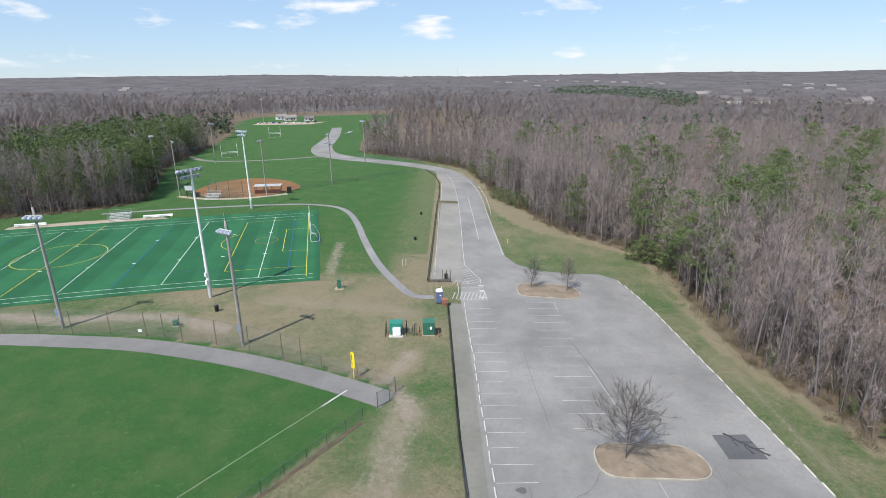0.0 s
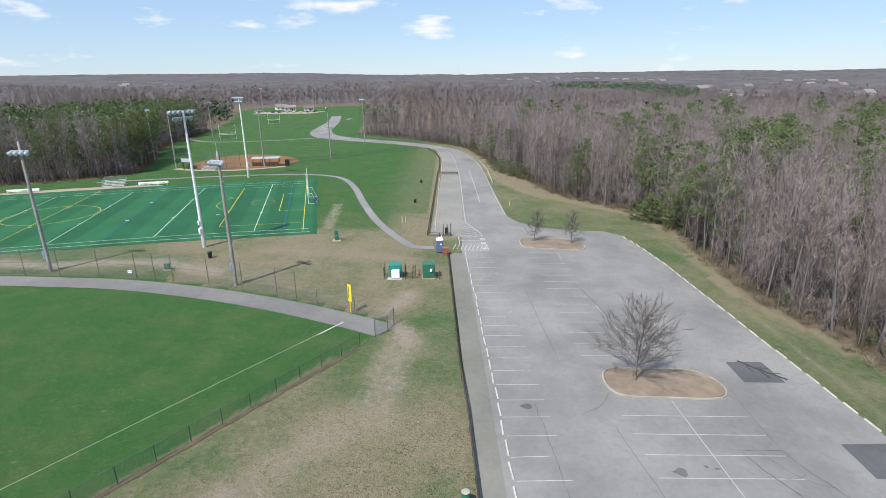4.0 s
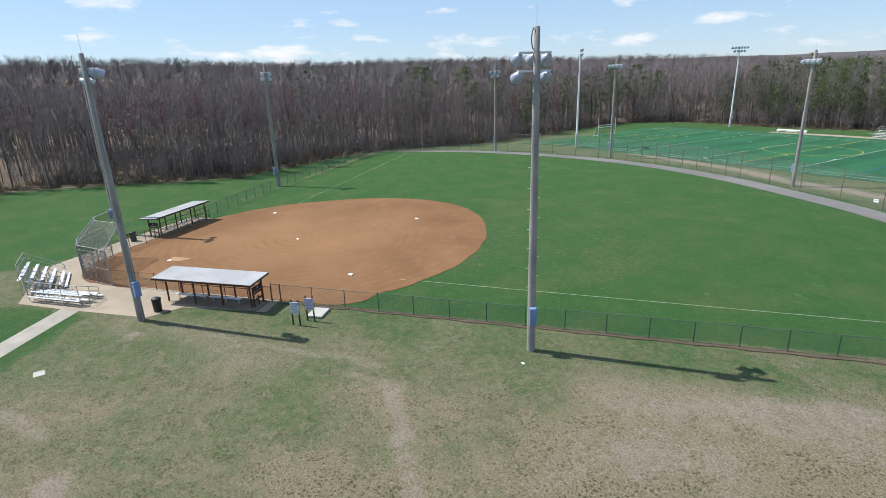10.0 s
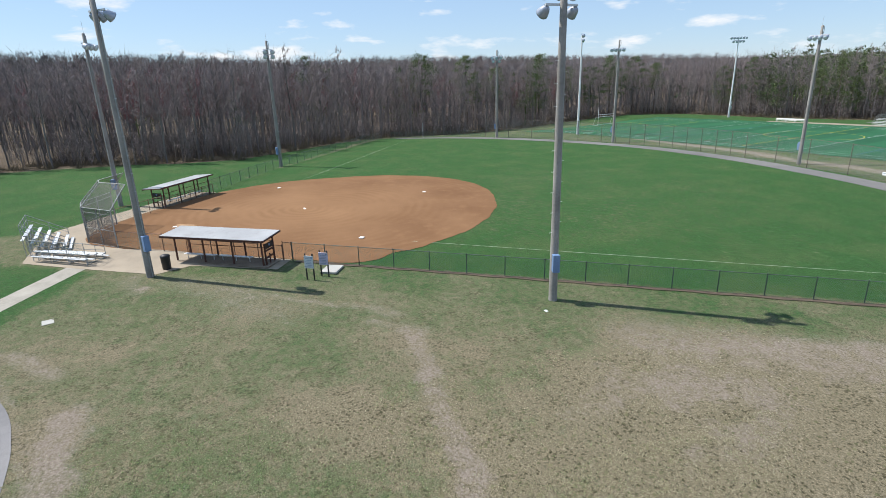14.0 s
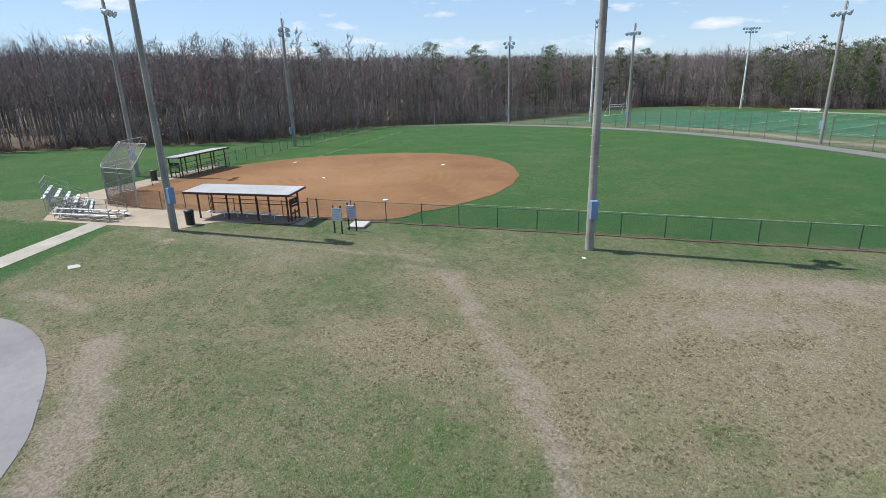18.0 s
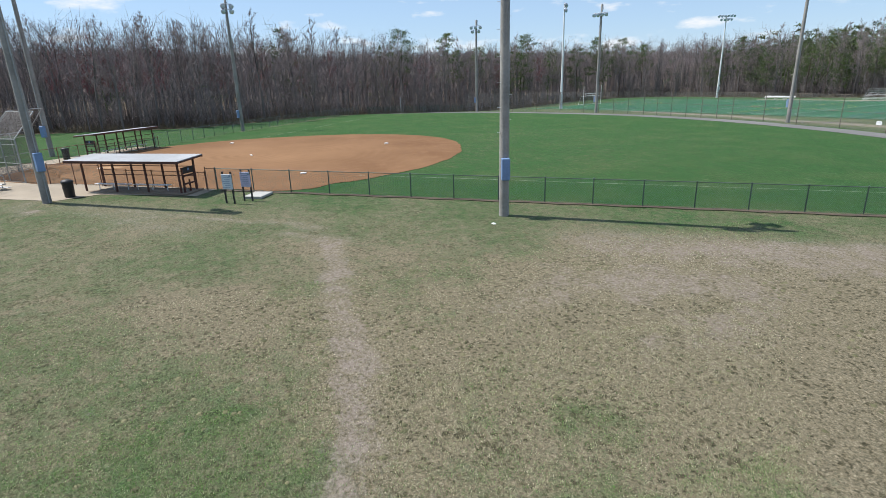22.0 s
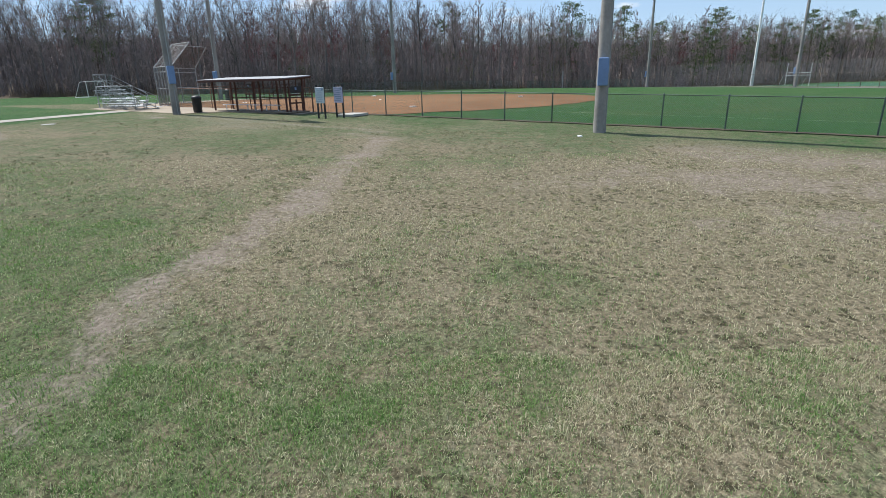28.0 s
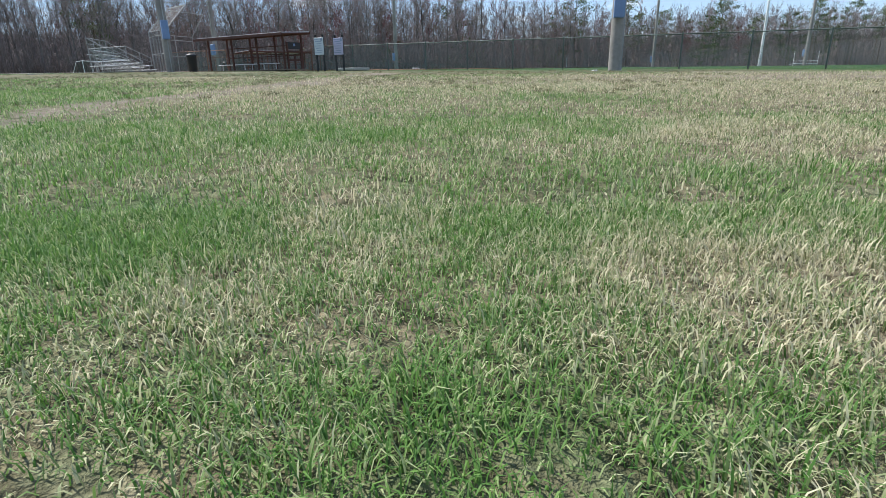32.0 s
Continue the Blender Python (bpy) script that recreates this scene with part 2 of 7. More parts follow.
def striped_turf():
    """Synthetic turf laid in strips whose pile leans to and fro."""
    m, n, l, b = nodes_of("synthetic_turf")
    pos = n.new("ShaderNodeNewGeometry").outputs["Position"]
    mp2 = n.new("ShaderNodeMapping")
    mp2.inputs["Rotation"].default_value = (0, 0, -math.atan2(0.231, 0.973))
    l.new(pos, mp2.inputs["Vector"])
    strip = n.new("ShaderNodeTexWave")
    strip.wave_profile, strip.bands_direction = "TRI", "X"
    strip.inputs["Scale"].default_value, strip.inputs["Distortion"].default_value = 0.0345, 0.15
    l.new(mp2.outputs[0], strip.inputs["Vector"])
    col = mix_node(n, l, ramp_node(n, l, strip.outputs["Fac"], 0.42, 0.58), (0.015, 0.098, 0.040), (0.021, 0.122, 0.050))
    col = mix_node(n, l, ramp_node(n, l, noise_node(n, l, pos, 0.10, 5.0, 0.6), 0.35, 0.7), mix_node(n, l, 1.0, col, (0.84,) * 3, "MULTIPLY"), mix_node(n, l, 1.0, col, (1.2, 1.1, 1.1), "MULTIPLY"))
    col = mix_node(n, l, ramp_node(n, l, noise_node(n, l, pos, 18.0, 5.0, 0.7), 0.3, 0.7), mix_node(n, l, 1.0, col, (0.8,) * 3, "MULTIPLY"), col)
    l.new(col, b.inputs["Base Color"])
    b.inputs["Roughness"].default_value, b.inputs["Specular IOR Level"].default_value = 0.85, 0.25
    return m


def infield_soil():
    m, n, l, b = nodes_of("infield_soil")
    pos = n.new("ShaderNodeNewGeometry").outputs["Position"]
    n1, n2, n3 = noise_node(n, l, pos, 0.11, 4.0, 0.55), noise_node(n, l, pos, 0.7, 6.0, 0.65), noise_node(n, l, pos, 30.0, 4.0, 0.7)
    # rake marks run in rings round the middle of the diamond
    mp2 = n.new("ShaderNodeMapping")
    mp2.inputs["Location"].default_value = (59.66, -2.4, 0)
    l.new(pos, mp2.inputs["Vector"])
    rake = n.new("ShaderNodeTexWave")
    rake.wave_type, rake.rings_direction = "RINGS", "Z"
    rake.inputs["Scale"].default_value, rake.inputs["Distortion"].default_value, rake.inputs["Detail"].default_value = 0.30, 5.0, 4.0
    rake.inputs["Detail Scale"].default_value = 0.6
    l.new(mp2.outputs[0], rake.inputs["Vector"])
    col = mix_node(n, l, ramp_node(n, l, n1, 0.35, 0.65), (0.170, 0.088, 0.042), (0.228, 0.125, 0.063))
    col = mix_node(n, l, ramp_node(n, l, n2, 0.5, 0.75, c1=(0.5,) * 3 + (1,)), col, (0.285, 0.158, 0.080))
    far = n.new("ShaderNodeVectorMath")
    far.operation = "LENGTH"
    l.new(mp2.outputs[0], far.inputs[0])
    dry = ramp_node(n, l, math_node(n, l, "ADD", math_node(n, l, "MULTIPLY", far.outputs["Value"], 0.04), math_node(n, l, "MULTIPLY", n2, 0.45)), 0.38, 0.86)
    col = mix_node(n, l, math_node(n, l, "SUBTRACT", 0.42, math_node(n, l, "MULTIPLY", dry, 0.42)), col, (0.320, 0.182, 0.092))
    col = mix_node(n, l, math_node(n, l, "MULTIPLY", rake.outputs["Fac"], math_node(n, l, "MULTIPLY", ramp_node(n, l, noise_node(n, l, pos, 0.16, 3.0, 0.6), 0.42, 0.68), 0.40)), col, (0.165, 0.083, 0.035))
    col = mix_node(n, l, ramp_node(n, l, n3, 0.3, 0.7), mix_node(n, l, 1.0, col, (0.9,) * 3, "MULTIPLY"), col)
    l.new(col, b.inputs["Base Color"])
    b.inputs["Roughness"].default_value, b.inputs["Specular IOR Level"].default_value = 0.95, 0.15
    bn = n.new("ShaderNodeBump")
    bn.inputs["Strength"].default_value, bn.inputs["Distance"].default_value = 0.25, 0.02
    l.new(n3, bn.inputs["Height"])
    l.new(bn.outputs["Normal"], b.inputs["Normal"])
    return m


def twig_bark(name, a, c, soft=0.0):
    """Bark or foliage that differs from tree to tree and piece to piece."""
    m, n, l, b = nodes_of(name)
    geo = n.new("ShaderNodeNewGeometry")
    info = n.new("ShaderNodeObjectInfo").outputs["Random"]
    isl = geo.outputs["Random Per Island"]
    far = noise_node(n, l, geo.outputs["Position"], 0.055, 3.0, 0.6)
    f = math_node(n, l, "ADD", math_node(n, l, "MULTIPLY", isl, 0.45), math_node(n, l, "ADD", math_node(n, l, "MULTIPLY", info, 0.25), math_node(n, l, "MULTIPLY", far, 0.55)))
    col = mix_node(n, l, ramp_node(n, l, f, 0.25, 0.85), a, c)
    col = mix_node(n, l, ramp_node(n, l, noise_node(n, l, geo.outputs["Position"], 6.0), 0.35, 0.7, c1=(0.4,) * 3 + (1,)), col, tuple(v * 0.6 for v in a))
    l.new(col, b.inputs["Base Color"])
    b.inputs["Roughness"].default_value, b.inputs["Specular IOR Level"].default_value = 0.85, 0.2
    if soft:
        # a clump of many fine twigs scatters light more evenly than one flat face
        b.inputs["Specular IOR Level"].default_value = 0.0
        mixed = n.new("ShaderNodeMix")
        mixed.data_type = "VECTOR"
        mixed.inputs[0].default_value = soft
        l.new(geo.outputs["Normal"], mixed.inputs[4])
        mixed.inputs[5].default_value = (0, 0, 1)
        l.new(mixed.outputs[1], b.inputs["Normal"])
    return m


def grass_blade():
    """Blades that let light through: green in patches, straw-coloured elsewhere."""
    m, n, l, b = nodes_of("grass_blade")
    geo = n.new("ShaderNodeNewGeometry")
    isl, pos = geo.outputs["Random Per Island"], geo.outputs["Position"]
    at = n.new("ShaderNodeAttribute")
    at.attribute_name = "lush"
    patch = math_node(n, l, "ADD", math_node(n, l, "MULTIPLY", noise_node(n, l, pos, 2.6, 5.0, 0.65), 0.75), math_node(n, l, "MULTIPLY", math_node(n, l, "SUBTRACT", isl, 0.5), 0.40))
    patch = math_node(n, l, "SUBTRACT", math_node(n, l, "ADD", patch, 0.30), math_node(n, l, "MULTIPLY", at.outputs["Fac"], 0.62))
    green = mix_node(n, l, isl, (0.072, 0.175, 0.034), (0.180, 0.320, 0.075))
    straw = mix_node(n, l, isl, (0.275, 0.243, 0.140), (0.680, 0.622, 0.440))
    col = mix_node(n, l, ramp_node(n, l, patch, 0.37, 0.70), green, straw)
    l.new(col, b.inputs["Base Color"])
    b.inputs["Roughness"].default_value, b.inputs["Specular IOR Level"].default_value = 0.6, 0.3
    tr = n.new("ShaderNodeBsdfTranslucent")
    l.new(col, tr.inputs["Color"])
    ms = n.new("ShaderNodeMixShader")
    ms.inputs[0].default_value = 0.36
    l.new(b.outputs[0], ms.inputs[1])
    l.new(tr.outputs[0], ms.inputs[2])
    l.new(ms.outputs[0], n["Material Output"].inputs["Surface"])
    return m


M = {
    "grass": grass_ground(), "link": chain_link(), "soil": infield_soil(),
    "asphalt": asphalt("lot_asphalt", (0.168, 0.163, 0.158), (0.248, 0.240, 0.232)),
    "mossy": asphalt("mossy_asphalt", (0.150, 0.147, 0.128), (0.205, 0.199, 0.176)),
    "drive": asphalt("drive_asphalt", (0.185, 0.180, 0.182), (0.245, 0.238, 0.238)),
    "walk": surface("concrete_walk", (0.335, 0.310, 0.265), 0.9, vary=0.2, big=0.4, fine=9.0, dirt=(0.22, 0.20, 0.165)),
    "dark_twig": twig_bark("dark_twigs", (0.080, 0.068, 0.063), (0.170, 0.148, 0.136)),
    "link_dark": chain_link("backstop_mesh", (0.125, 0.12, 0.116), 0.425),
    "link_pale": chain_link("pale_chain_link", (0.25, 0.255, 0.25), 0.462),
    "asphalt_old": asphalt("old_asphalt", (0.200, 0.195, 0.180), (0.265, 0.250, 0.225)),
    "asphalt_new": asphalt("patch_asphalt", (0.080, 0.081, 0.085), (0.105, 0.106, 0.11)),
    "track": asphalt("gravel_track", (0.142, 0.138, 0.134), (0.192, 0.186, 0.180)),
    "concrete": surface("concrete", (0.315, 0.262, 0.196), 0.9, vary=0.14, big=0.3, fine=9.0, dirt=(0.24, 0.20, 0.15)),
    "kerb": surface("kerb_stone", (0.47, 0.45, 0.405), 0.9, vary=0.2, big=0.8, dirt=(0.30, 0.27, 0.23)),
    "kerb_old": surface("weathered_kerb", (0.315, 0.285, 0.235), 0.9, vary=0.25, big=0.8, dirt=(0.22, 0.19, 0.15)),
    "turf": striped_turf(),
    "white_line": surface("worn_white_paint", (0.40, 0.40, 0.39), 0.8, vary=0.3, big=1.4, fine=14.0, dirt=(0.28, 0.28, 0.285)),
    "turf_white": surface("turf_white", (0.50, 0.57, 0.52), 0.85, vary=0.1, bump=0.2),
    "turf_yellow": surface("turf_yellow", (0.42, 0.38, 0.04), 0.85, vary=0.12, bump=0.2),
    "turf_blue": surface("turf_blue", (0.012, 0.085, 0.150), 0.85, vary=0.12, bump=0.2),
    "turf_red": surface("turf_red", (0.30, 0.10, 0.03), 0.85, vary=0.12, bump=0.2),
    "chalk": surface("chalk", (0.34, 0.40, 0.29), 0.9, vary=0.25, big=1.2),
    "pole_wood": surface("weathered_pole", (0.27, 0.255, 0.235), 0.9, vary=0.3, big=0.5, fine=7.0, bump=0.3),
    "galv": surface("galvanised_steel", (0.58, 0.60, 0.61), 0.5, 0.35, vary=0.12, big=0.9),
    "alu": surface("bleacher_aluminium", (0.72, 0.73, 0.74), 0.42, 0.45, vary=0.08, big=1.1),
    "roof": surface("painted_steel_roof", (0.34, 0.345, 0.35), 0.6, 0.0, vary=0.14, big=0.4, dirt=(0.25, 0.245, 0.235)),
    "brown_paint": surface("dark_brown_paint", (0.088, 0.036, 0.026), 0.7, vary=0.25, big=1.0),
    "blue_box": surface("blue_grey_enclosure", (0.16, 0.25, 0.42), 0.5, vary=0.12, big=1.5),
    "lamp_shell": surface("lamp_housing", (0.36, 0.40, 0.47), 0.4, 0.3, vary=0.1),
    "lamp_glass": surface("lamp_lens", (0.62, 0.70, 0.80), 0.12, 0.0, vary=0.05, bump=0.0, spec=0.7),
    "white_paint": surface("white_paint", (0.78, 0.78, 0.77), 0.55, vary=0.07, big=0.9),
    "black": surface("black_plastic", (0.022, 0.023, 0.025), 0.5, vary=0.2),
    "green_box": surface("green_enclosure", (0.030, 0.135, 0.085), 0.5, vary=0.15, big=1.0),
    "teal": surface("teal_panel", (0.022, 0.190, 0.145), 0.5, vary=0.12, big=1.0),
    "yellow": surface("yellow_paint", (0.78, 0.62, 0.02), 0.55, vary=0.08, big=1.0),
    "toilet_blue": surface("faded_blue_plastic", (0.115, 0.145, 0.265), 0.5, vary=0.14),
    "blue": surface("blue_plastic", (0.035, 0.075, 0.30), 0.45, vary=0.12),
    "brick_red": surface("red_brown_board", (0.25, 0.11, 0.075), 0.8, vary=0.25),
    "rail_wood": surface("dark_timber_rail", (0.060, 0.050, 0.040), 0.85, vary=0.35, big=1.3, fine=9.0, per_object=0.3),
    "fence_steel": surface("green_coated_steel", (0.095, 0.125, 0.108), 0.55, 0.2, vary=0.2),
    "rust": surface("rusty_steel", (0.20, 0.115, 0.080), 0.75, 0.1, vary=0.3, big=2.0),
    "sign": surface("grey_sign_face", (0.50, 0.56, 0.58), 0.5, vary=0.05, big=2.0),
    "bar_ink": surface("sign_ink", (0.24, 0.30, 0.38), 0.6, vary=0.1),
    "base_white": surface("base_rubber", (0.86, 0.85, 0.82), 0.6, vary=0.08, big=3.0, dirt=(0.55, 0.42, 0.28)),
    "slab": surface("grey_slab", (0.40, 0.39, 0.36), 0.85, vary=0.15, big=1.0),
    "crack": surface("crack_sealer", (0.075, 0.075, 0.077), 0.7, vary=0.25),
    "mulch": surface("island_mulch", (0.205, 0.162, 0.120), 0.95, vary=0.35, big=0.5, fine=8.0, bump=0.5, dirt=(0.25, 0.195, 0.14)),
    "bark": twig_bark("grey_bark", (0.066, 0.056, 0.055), (0.225, 0.204, 0.196)),
    "twig": twig_bark("bare_twigs", (0.160, 0.129, 0.126), (0.445, 0.370, 0.355)),
    "pine": twig_bark("pine_needles", (0.060, 0.094, 0.037), (0.155, 0.198, 0.078)),
    "under": twig_bark("undergrowth", (0.058, 0.050, 0.046), (0.135, 0.116, 0.103)),
    "tuft": twig_bark("grass_tufts", (0.085, 0.088, 0.044), (0.230, 0.212, 0.118)),
    "fence_brown": surface("weathered_brown_steel", (0.165, 0.135, 0.110), 0.7, 0.15, vary=0.25),
    "stain": asphalt("oily_asphalt", (0.095, 0.094, 0.095), (0.135, 0.133, 0.131)),
    "far_pine": twig_bark("far_pine_needles", (0.052, 0.088, 0.050), (0.084, 0.124, 0.070), 0.7),
    "leaf_strip": surface("leaf_strip", (0.085, 0.064, 0.044), 0.95, vary=0.4, big=1.2, fine=14.0, dirt=(0.17, 0.13, 0.09)),
    # horizon haze is mixed into the canopy's grey-violet base
    "canopy": surface("hazed_canopy", (0.112, 0.104, 0.110), 0.95, vary=0.28, big=0.011, fine=0.05, bump=0.0, dirt=(0.115, 0.120, 0.100), spec=0.0),
    "pine_bark": twig_bark("pine_bark", (0.075, 0.055, 0.042), (0.150, 0.115, 0.090)),
    "shrub": twig_bark("brush", (0.090, 0.076, 0.048), (0.210, 0.172, 0.115)),
    "crack_dark": asphalt("dark_asphalt_mark", (0.035, 0.035, 0.038), (0.055, 0.055, 0.058)),
    # flattened tones put the haze of distance into the far twigs' colour
    "hazed_twig": twig_bark("hazed_twigs", (0.150, 0.124, 0.118), (0.225, 0.192, 0.184), 0.8),
    "dull": surface("dull_galvanised", (0.33, 0.34, 0.335), 0.6, 0.25, vary=0.15),
    "bud": twig_bark("red_buds", (0.160, 0.060, 0.066), (0.250, 0.108, 0.112)),
    "blade": grass_blade(),
    "home_soil": surface("dry_clay", (0.34, 0.215, 0.120), 0.95, vary=0.18, big=0.9, fine=9.0, spec=0.15),
    "house": surface("house_siding", (0.60, 0.57, 0.53), 0.8, vary=0.2, big=0.02, per_object=0.3),
    "house_roof": surface("shingle_roof", (0.17, 0.15, 0.145), 0.9, vary=0.2, big=0.05, per_object=0.3),
    "window": surface("dark_window", (0.03, 0.035, 0.04), 0.15, vary=0.1, bump=0.0),
}

# ---- mesh helpers ----
class Build:
    """Collects vertices and faces for one mesh."""

    def __init__(self):
        self.v, self.f, self.smooth, self.uv = [], [], [], {}

    def add(self, verts, faces, smooth=False):
        k = len(self.v)
        self.v += [tuple(p) for p in verts]
        self.f += [tuple(k + i for i in f) for f in faces]
        self.smooth += [smooth] * len(faces)
        return self

    def box(self, c, s, turn=0.0, tilt=None, edge=0.0):
        """A box round c of size s, turned about z; edge chamfers its top and bottom rims."""
        x, y, z = (q / 2 for q in s)
        e = min(edge, x * 0.45, y * 0.45, z * 0.45)
        rings = [(-z, e), (-z + e, 0), (z - e, 0), (z, e)] if e > 0 else [(-z, 0), (z, 0)]
        vs = []
        for h, ins in rings:
            vs += [(-x + ins, -y + ins, h), (x - ins, -y + ins, h), (x - ins, y - ins, h), (-x + ins, y - ins, h)]
        r = Matrix.Rotation(turn, 3, "Z") if tilt is None else tilt
        vs = [Vector(c) + r @ Vector(p) for p in vs]
        fs = [(3, 2, 1, 0)]
        for k in range(len(rings) - 1):
            for i in range(4):
                j = (i + 1) % 4
                fs.append((4 * k + i, 4 * k + j, 4 * k + 4 + j, 4 * k + 4 + i))
        t = 4 * (len(rings) - 1)
        fs.append((t, t + 1, t + 2, t + 3))
        return self.add(vs, fs)

    def tube(self, a, b, r0, r1=None, n=8, caps=True):
        a, b = Vector(a), Vector(b)
        r1 = r0 if r1 is None else r1
        d = (b - a).normalized()
        u = d.orthogonal().normalized()
        w = d.cross(u)
        vs = []
        for p, r in ((a, r0), (b, r1)):
            for i in range(n):
                t = 2 * math.pi * i / n
                vs.append(p + (u * math.cos(t) + w * math.sin(t)) * r)
        self.add(vs, [(i, (i + 1) % n, n + (i + 1) % n, n + i) for i in range(n)], True)
        if caps:
            k = len(self.v)
            self.v += [tuple(q) for q in vs]
            self.f += [tuple(k + i for i in reversed(range(n))), tuple(k + n + i for i in range(n))]
            self.smooth += [False, False]
        return self

    def sweep(self, pts, r, n=6):
        for a, b in zip(pts, pts[1:]):
            self.tube(a, b, r, r, n)
        return self

    def lathe(self, c, prof, n=12, axis=None):
        """Turns a profile of (radius, height) about a line through c."""
        q = Vector((0, 0, 1)).rotation_difference(Vector(axis)).to_matrix() if axis is not None else Matrix.Identity(3)
        vs = [Vector(c) + q @ Vector((r * math.cos(2 * math.pi * i / n), r * math.sin(2 * math.pi * i / n), h)) for r, h in prof for i in range(n)]
        fs = [(k * n + i, k * n + (i + 1) % n, (k + 1) * n + (i + 1) % n, (k + 1) * n + i) for k in range(len(prof) - 1) for i in range(n)]
        self.add(vs, fs, True)
        k = len(self.v)
        self.v += [tuple(q) for q in vs]
        self.f += [tuple(k + i for i in reversed(range(n))), tuple(k + (len(prof) - 1) * n + i for i in range(n))]
        self.smooth += [False, False]
        return self

    def mesh(self, name, material):
        me = bpy.data.meshes.new(name)
        me.from_pydata(self.v, [], self.f)
        me.polygons.foreach_set("use_smooth", self.smooth)
        me.materials.append(material)
        me.update()
        return me


def thing(name, label, category, at=(0, 0, 0), turn=0.0, group="", kind=""):
    ob = new(name)
    ob.empty_display_size = 0.3
    ob.matrix_world = Matrix.Translation(at) @ Matrix.Rotation(turn, 4, "Z")
    return tagged(ob, label, category, group, kind)


def part(name, b, material, parent, label="", kind=""):
    """Links what b collected as one mesh object under a thing or a part, in that parent's own space."""
    ob = new(name, b.mesh(name, material) if isinstance(b, Build) else b)
    ob.parent = parent
    return tagged(ob, label, kind=kind)


def single(name, b, material, label, category, at=(0, 0, 0), turn=0.0, group="", kind=""):
    ob = new(name, b.mesh(name, material) if isinstance(b, Build) else b)
    ob.matrix_world = Matrix.Translation(at) @ Matrix.Rotation(turn, 4, "Z")
    return tagged(ob, label, category, group, kind)


# ---- lie of the land ----
def bend(v, k=3.25):
    return k * np.logaddexp(0, v / k)


def lattice(x, y, seed):
    h = np.sin(x * 127.1 + y * 311.7 + seed * 74.7) * 43758.5453
    return h - np.floor(h)


def wave(x, y, size, seed=0, octaves=3):
    """Smooth value noise from 0 to 1, in steps of size metres."""
    x, y = np.asarray(x, float) / size, np.asarray(y, float) / size
    total, amp, norm = 0.0, 1.0, 0.0
    for o in range(octaves):
        i, j = np.floor(x), np.floor(y)
        u, v = x - i, y - j
        u, v = u * u * (3 - 2 * u), v * v * (3 - 2 * v)
        a, b_, c, d = (lattice(i + p, j + q, seed + o) for p, q in ((0, 0), (1, 0), (0, 1), (1, 1)))
        total = total + amp * (a + (b_ - a) * u + (c - a) * v + (a - b_ - c + d) * u * v)
        norm += amp
        amp *= 0.5
        x, y = x * 2.03 + 7.1, y * 2.03 + 3.7
    return total / norm


def step(a, b_, v):
    t = np.clip((np.asarray(v, float) - a) / (b_ - a), 0, 1)
    return t * t * (3 - 2 * t)


def land(x, y):
    """Height of the ground."""
    x, y = np.asarray(x, float), np.asarray(y, float)
    xc, yc = np.clip(x, -190, 75), np.clip(y, -120, 420)
    z = 0.487 - 0.008 * yc - 0.018 * bend(xc + 48.7) - 0.017 * bend(xc + 17.3) - 0.015 * bend(xc) - 0.008 * bend(-(xc + 59.6))
    z = z - 2.2 * step(-112, -165, x + 0.30 * np.clip(60 - y, 0, 90)) * step(135, 60, y)
    r = np.hypot(x + 40, y - 80)
    far = step(350, 4200, r)
    z = z + 20.0 * step(-215, -620, x + 0.25 * np.clip(y, -300, 300)) * (1.0 + 0.35 * step(150, -250, y)) * step(900, 350, y)
    z = z + 26.0 * step(200, -1500, x) * step(1800, 4200, r) * step(300, 1200, y)
    return z + far * 26.0 + step(250, 900, r) * 22.0 * (wave(x, y, 620, 5) - 0.5) + step(900, 2600, r) * 34.0 * (wave(x, y, 1500, 9) - 0.45)


def lz(x, y):
    return float(land(x, y))


HOME, UA, VA = np.array((-57.02, -10.48)), np.array((0.5505, 0.8348)), np.array((-0.8348, 0.5505))
DIAMOND = math.atan2(UA[1], UA[0])


def ball(a, b_):
    """World x, y from metres along the first-base and the third-base line."""
    p = HOME + UA * a + VA * b_
    return float(p[0]), float(p[1])


TURF_O, E1, E2 = np.array((-26.8, 95.8)), np.array((0.973, 0.231)), np.array((-0.231, 0.973))


def pitch_at(a, b_):
    p = TURF_O + E1 * a + E2 * b_
    return float(p[0]), float(p[1])


def inside(px, py, poly):
    px, py = np.asarray(px, float), np.asarray(py, float)
    hit = np.zeros(px.shape, bool)
    for (x0, y0), (x1, y1) in zip(poly, poly[1:] + poly[:1]):
        if y0 != y1:
            hit ^= ((y0 > py) != (y1 > py)) & (px < (x1 - x0) * (py - y0) / (y1 - y0) + x0)
    return hit


def curve(pts, step_len=1.5, closed=False):
    """A smooth line through points."""
    p = [Vector((*q, 0)) for q in pts]
    n, out = len(p), []
    for i in range(n if closed else n - 1):
        a, b_, c, d = (p[(i + k) % n] if closed else p[min(max(i + k, 0), n - 1)] for k in (-1, 0, 1, 2))
        m = max(1, round((c - b_).length / step_len))
        for j in range(m):
            t = j / m
            q = 0.5 * ((2 * b_) + (c - a) * t + (2 * a - 5 * b_ + 4 * c - d) * t * t + (3 * b_ - a - 3 * c + d) * t ** 3)
            out.append((q.x, q.y))
    if not closed:
        out.append((p[-1].x, p[-1].y))
    return out


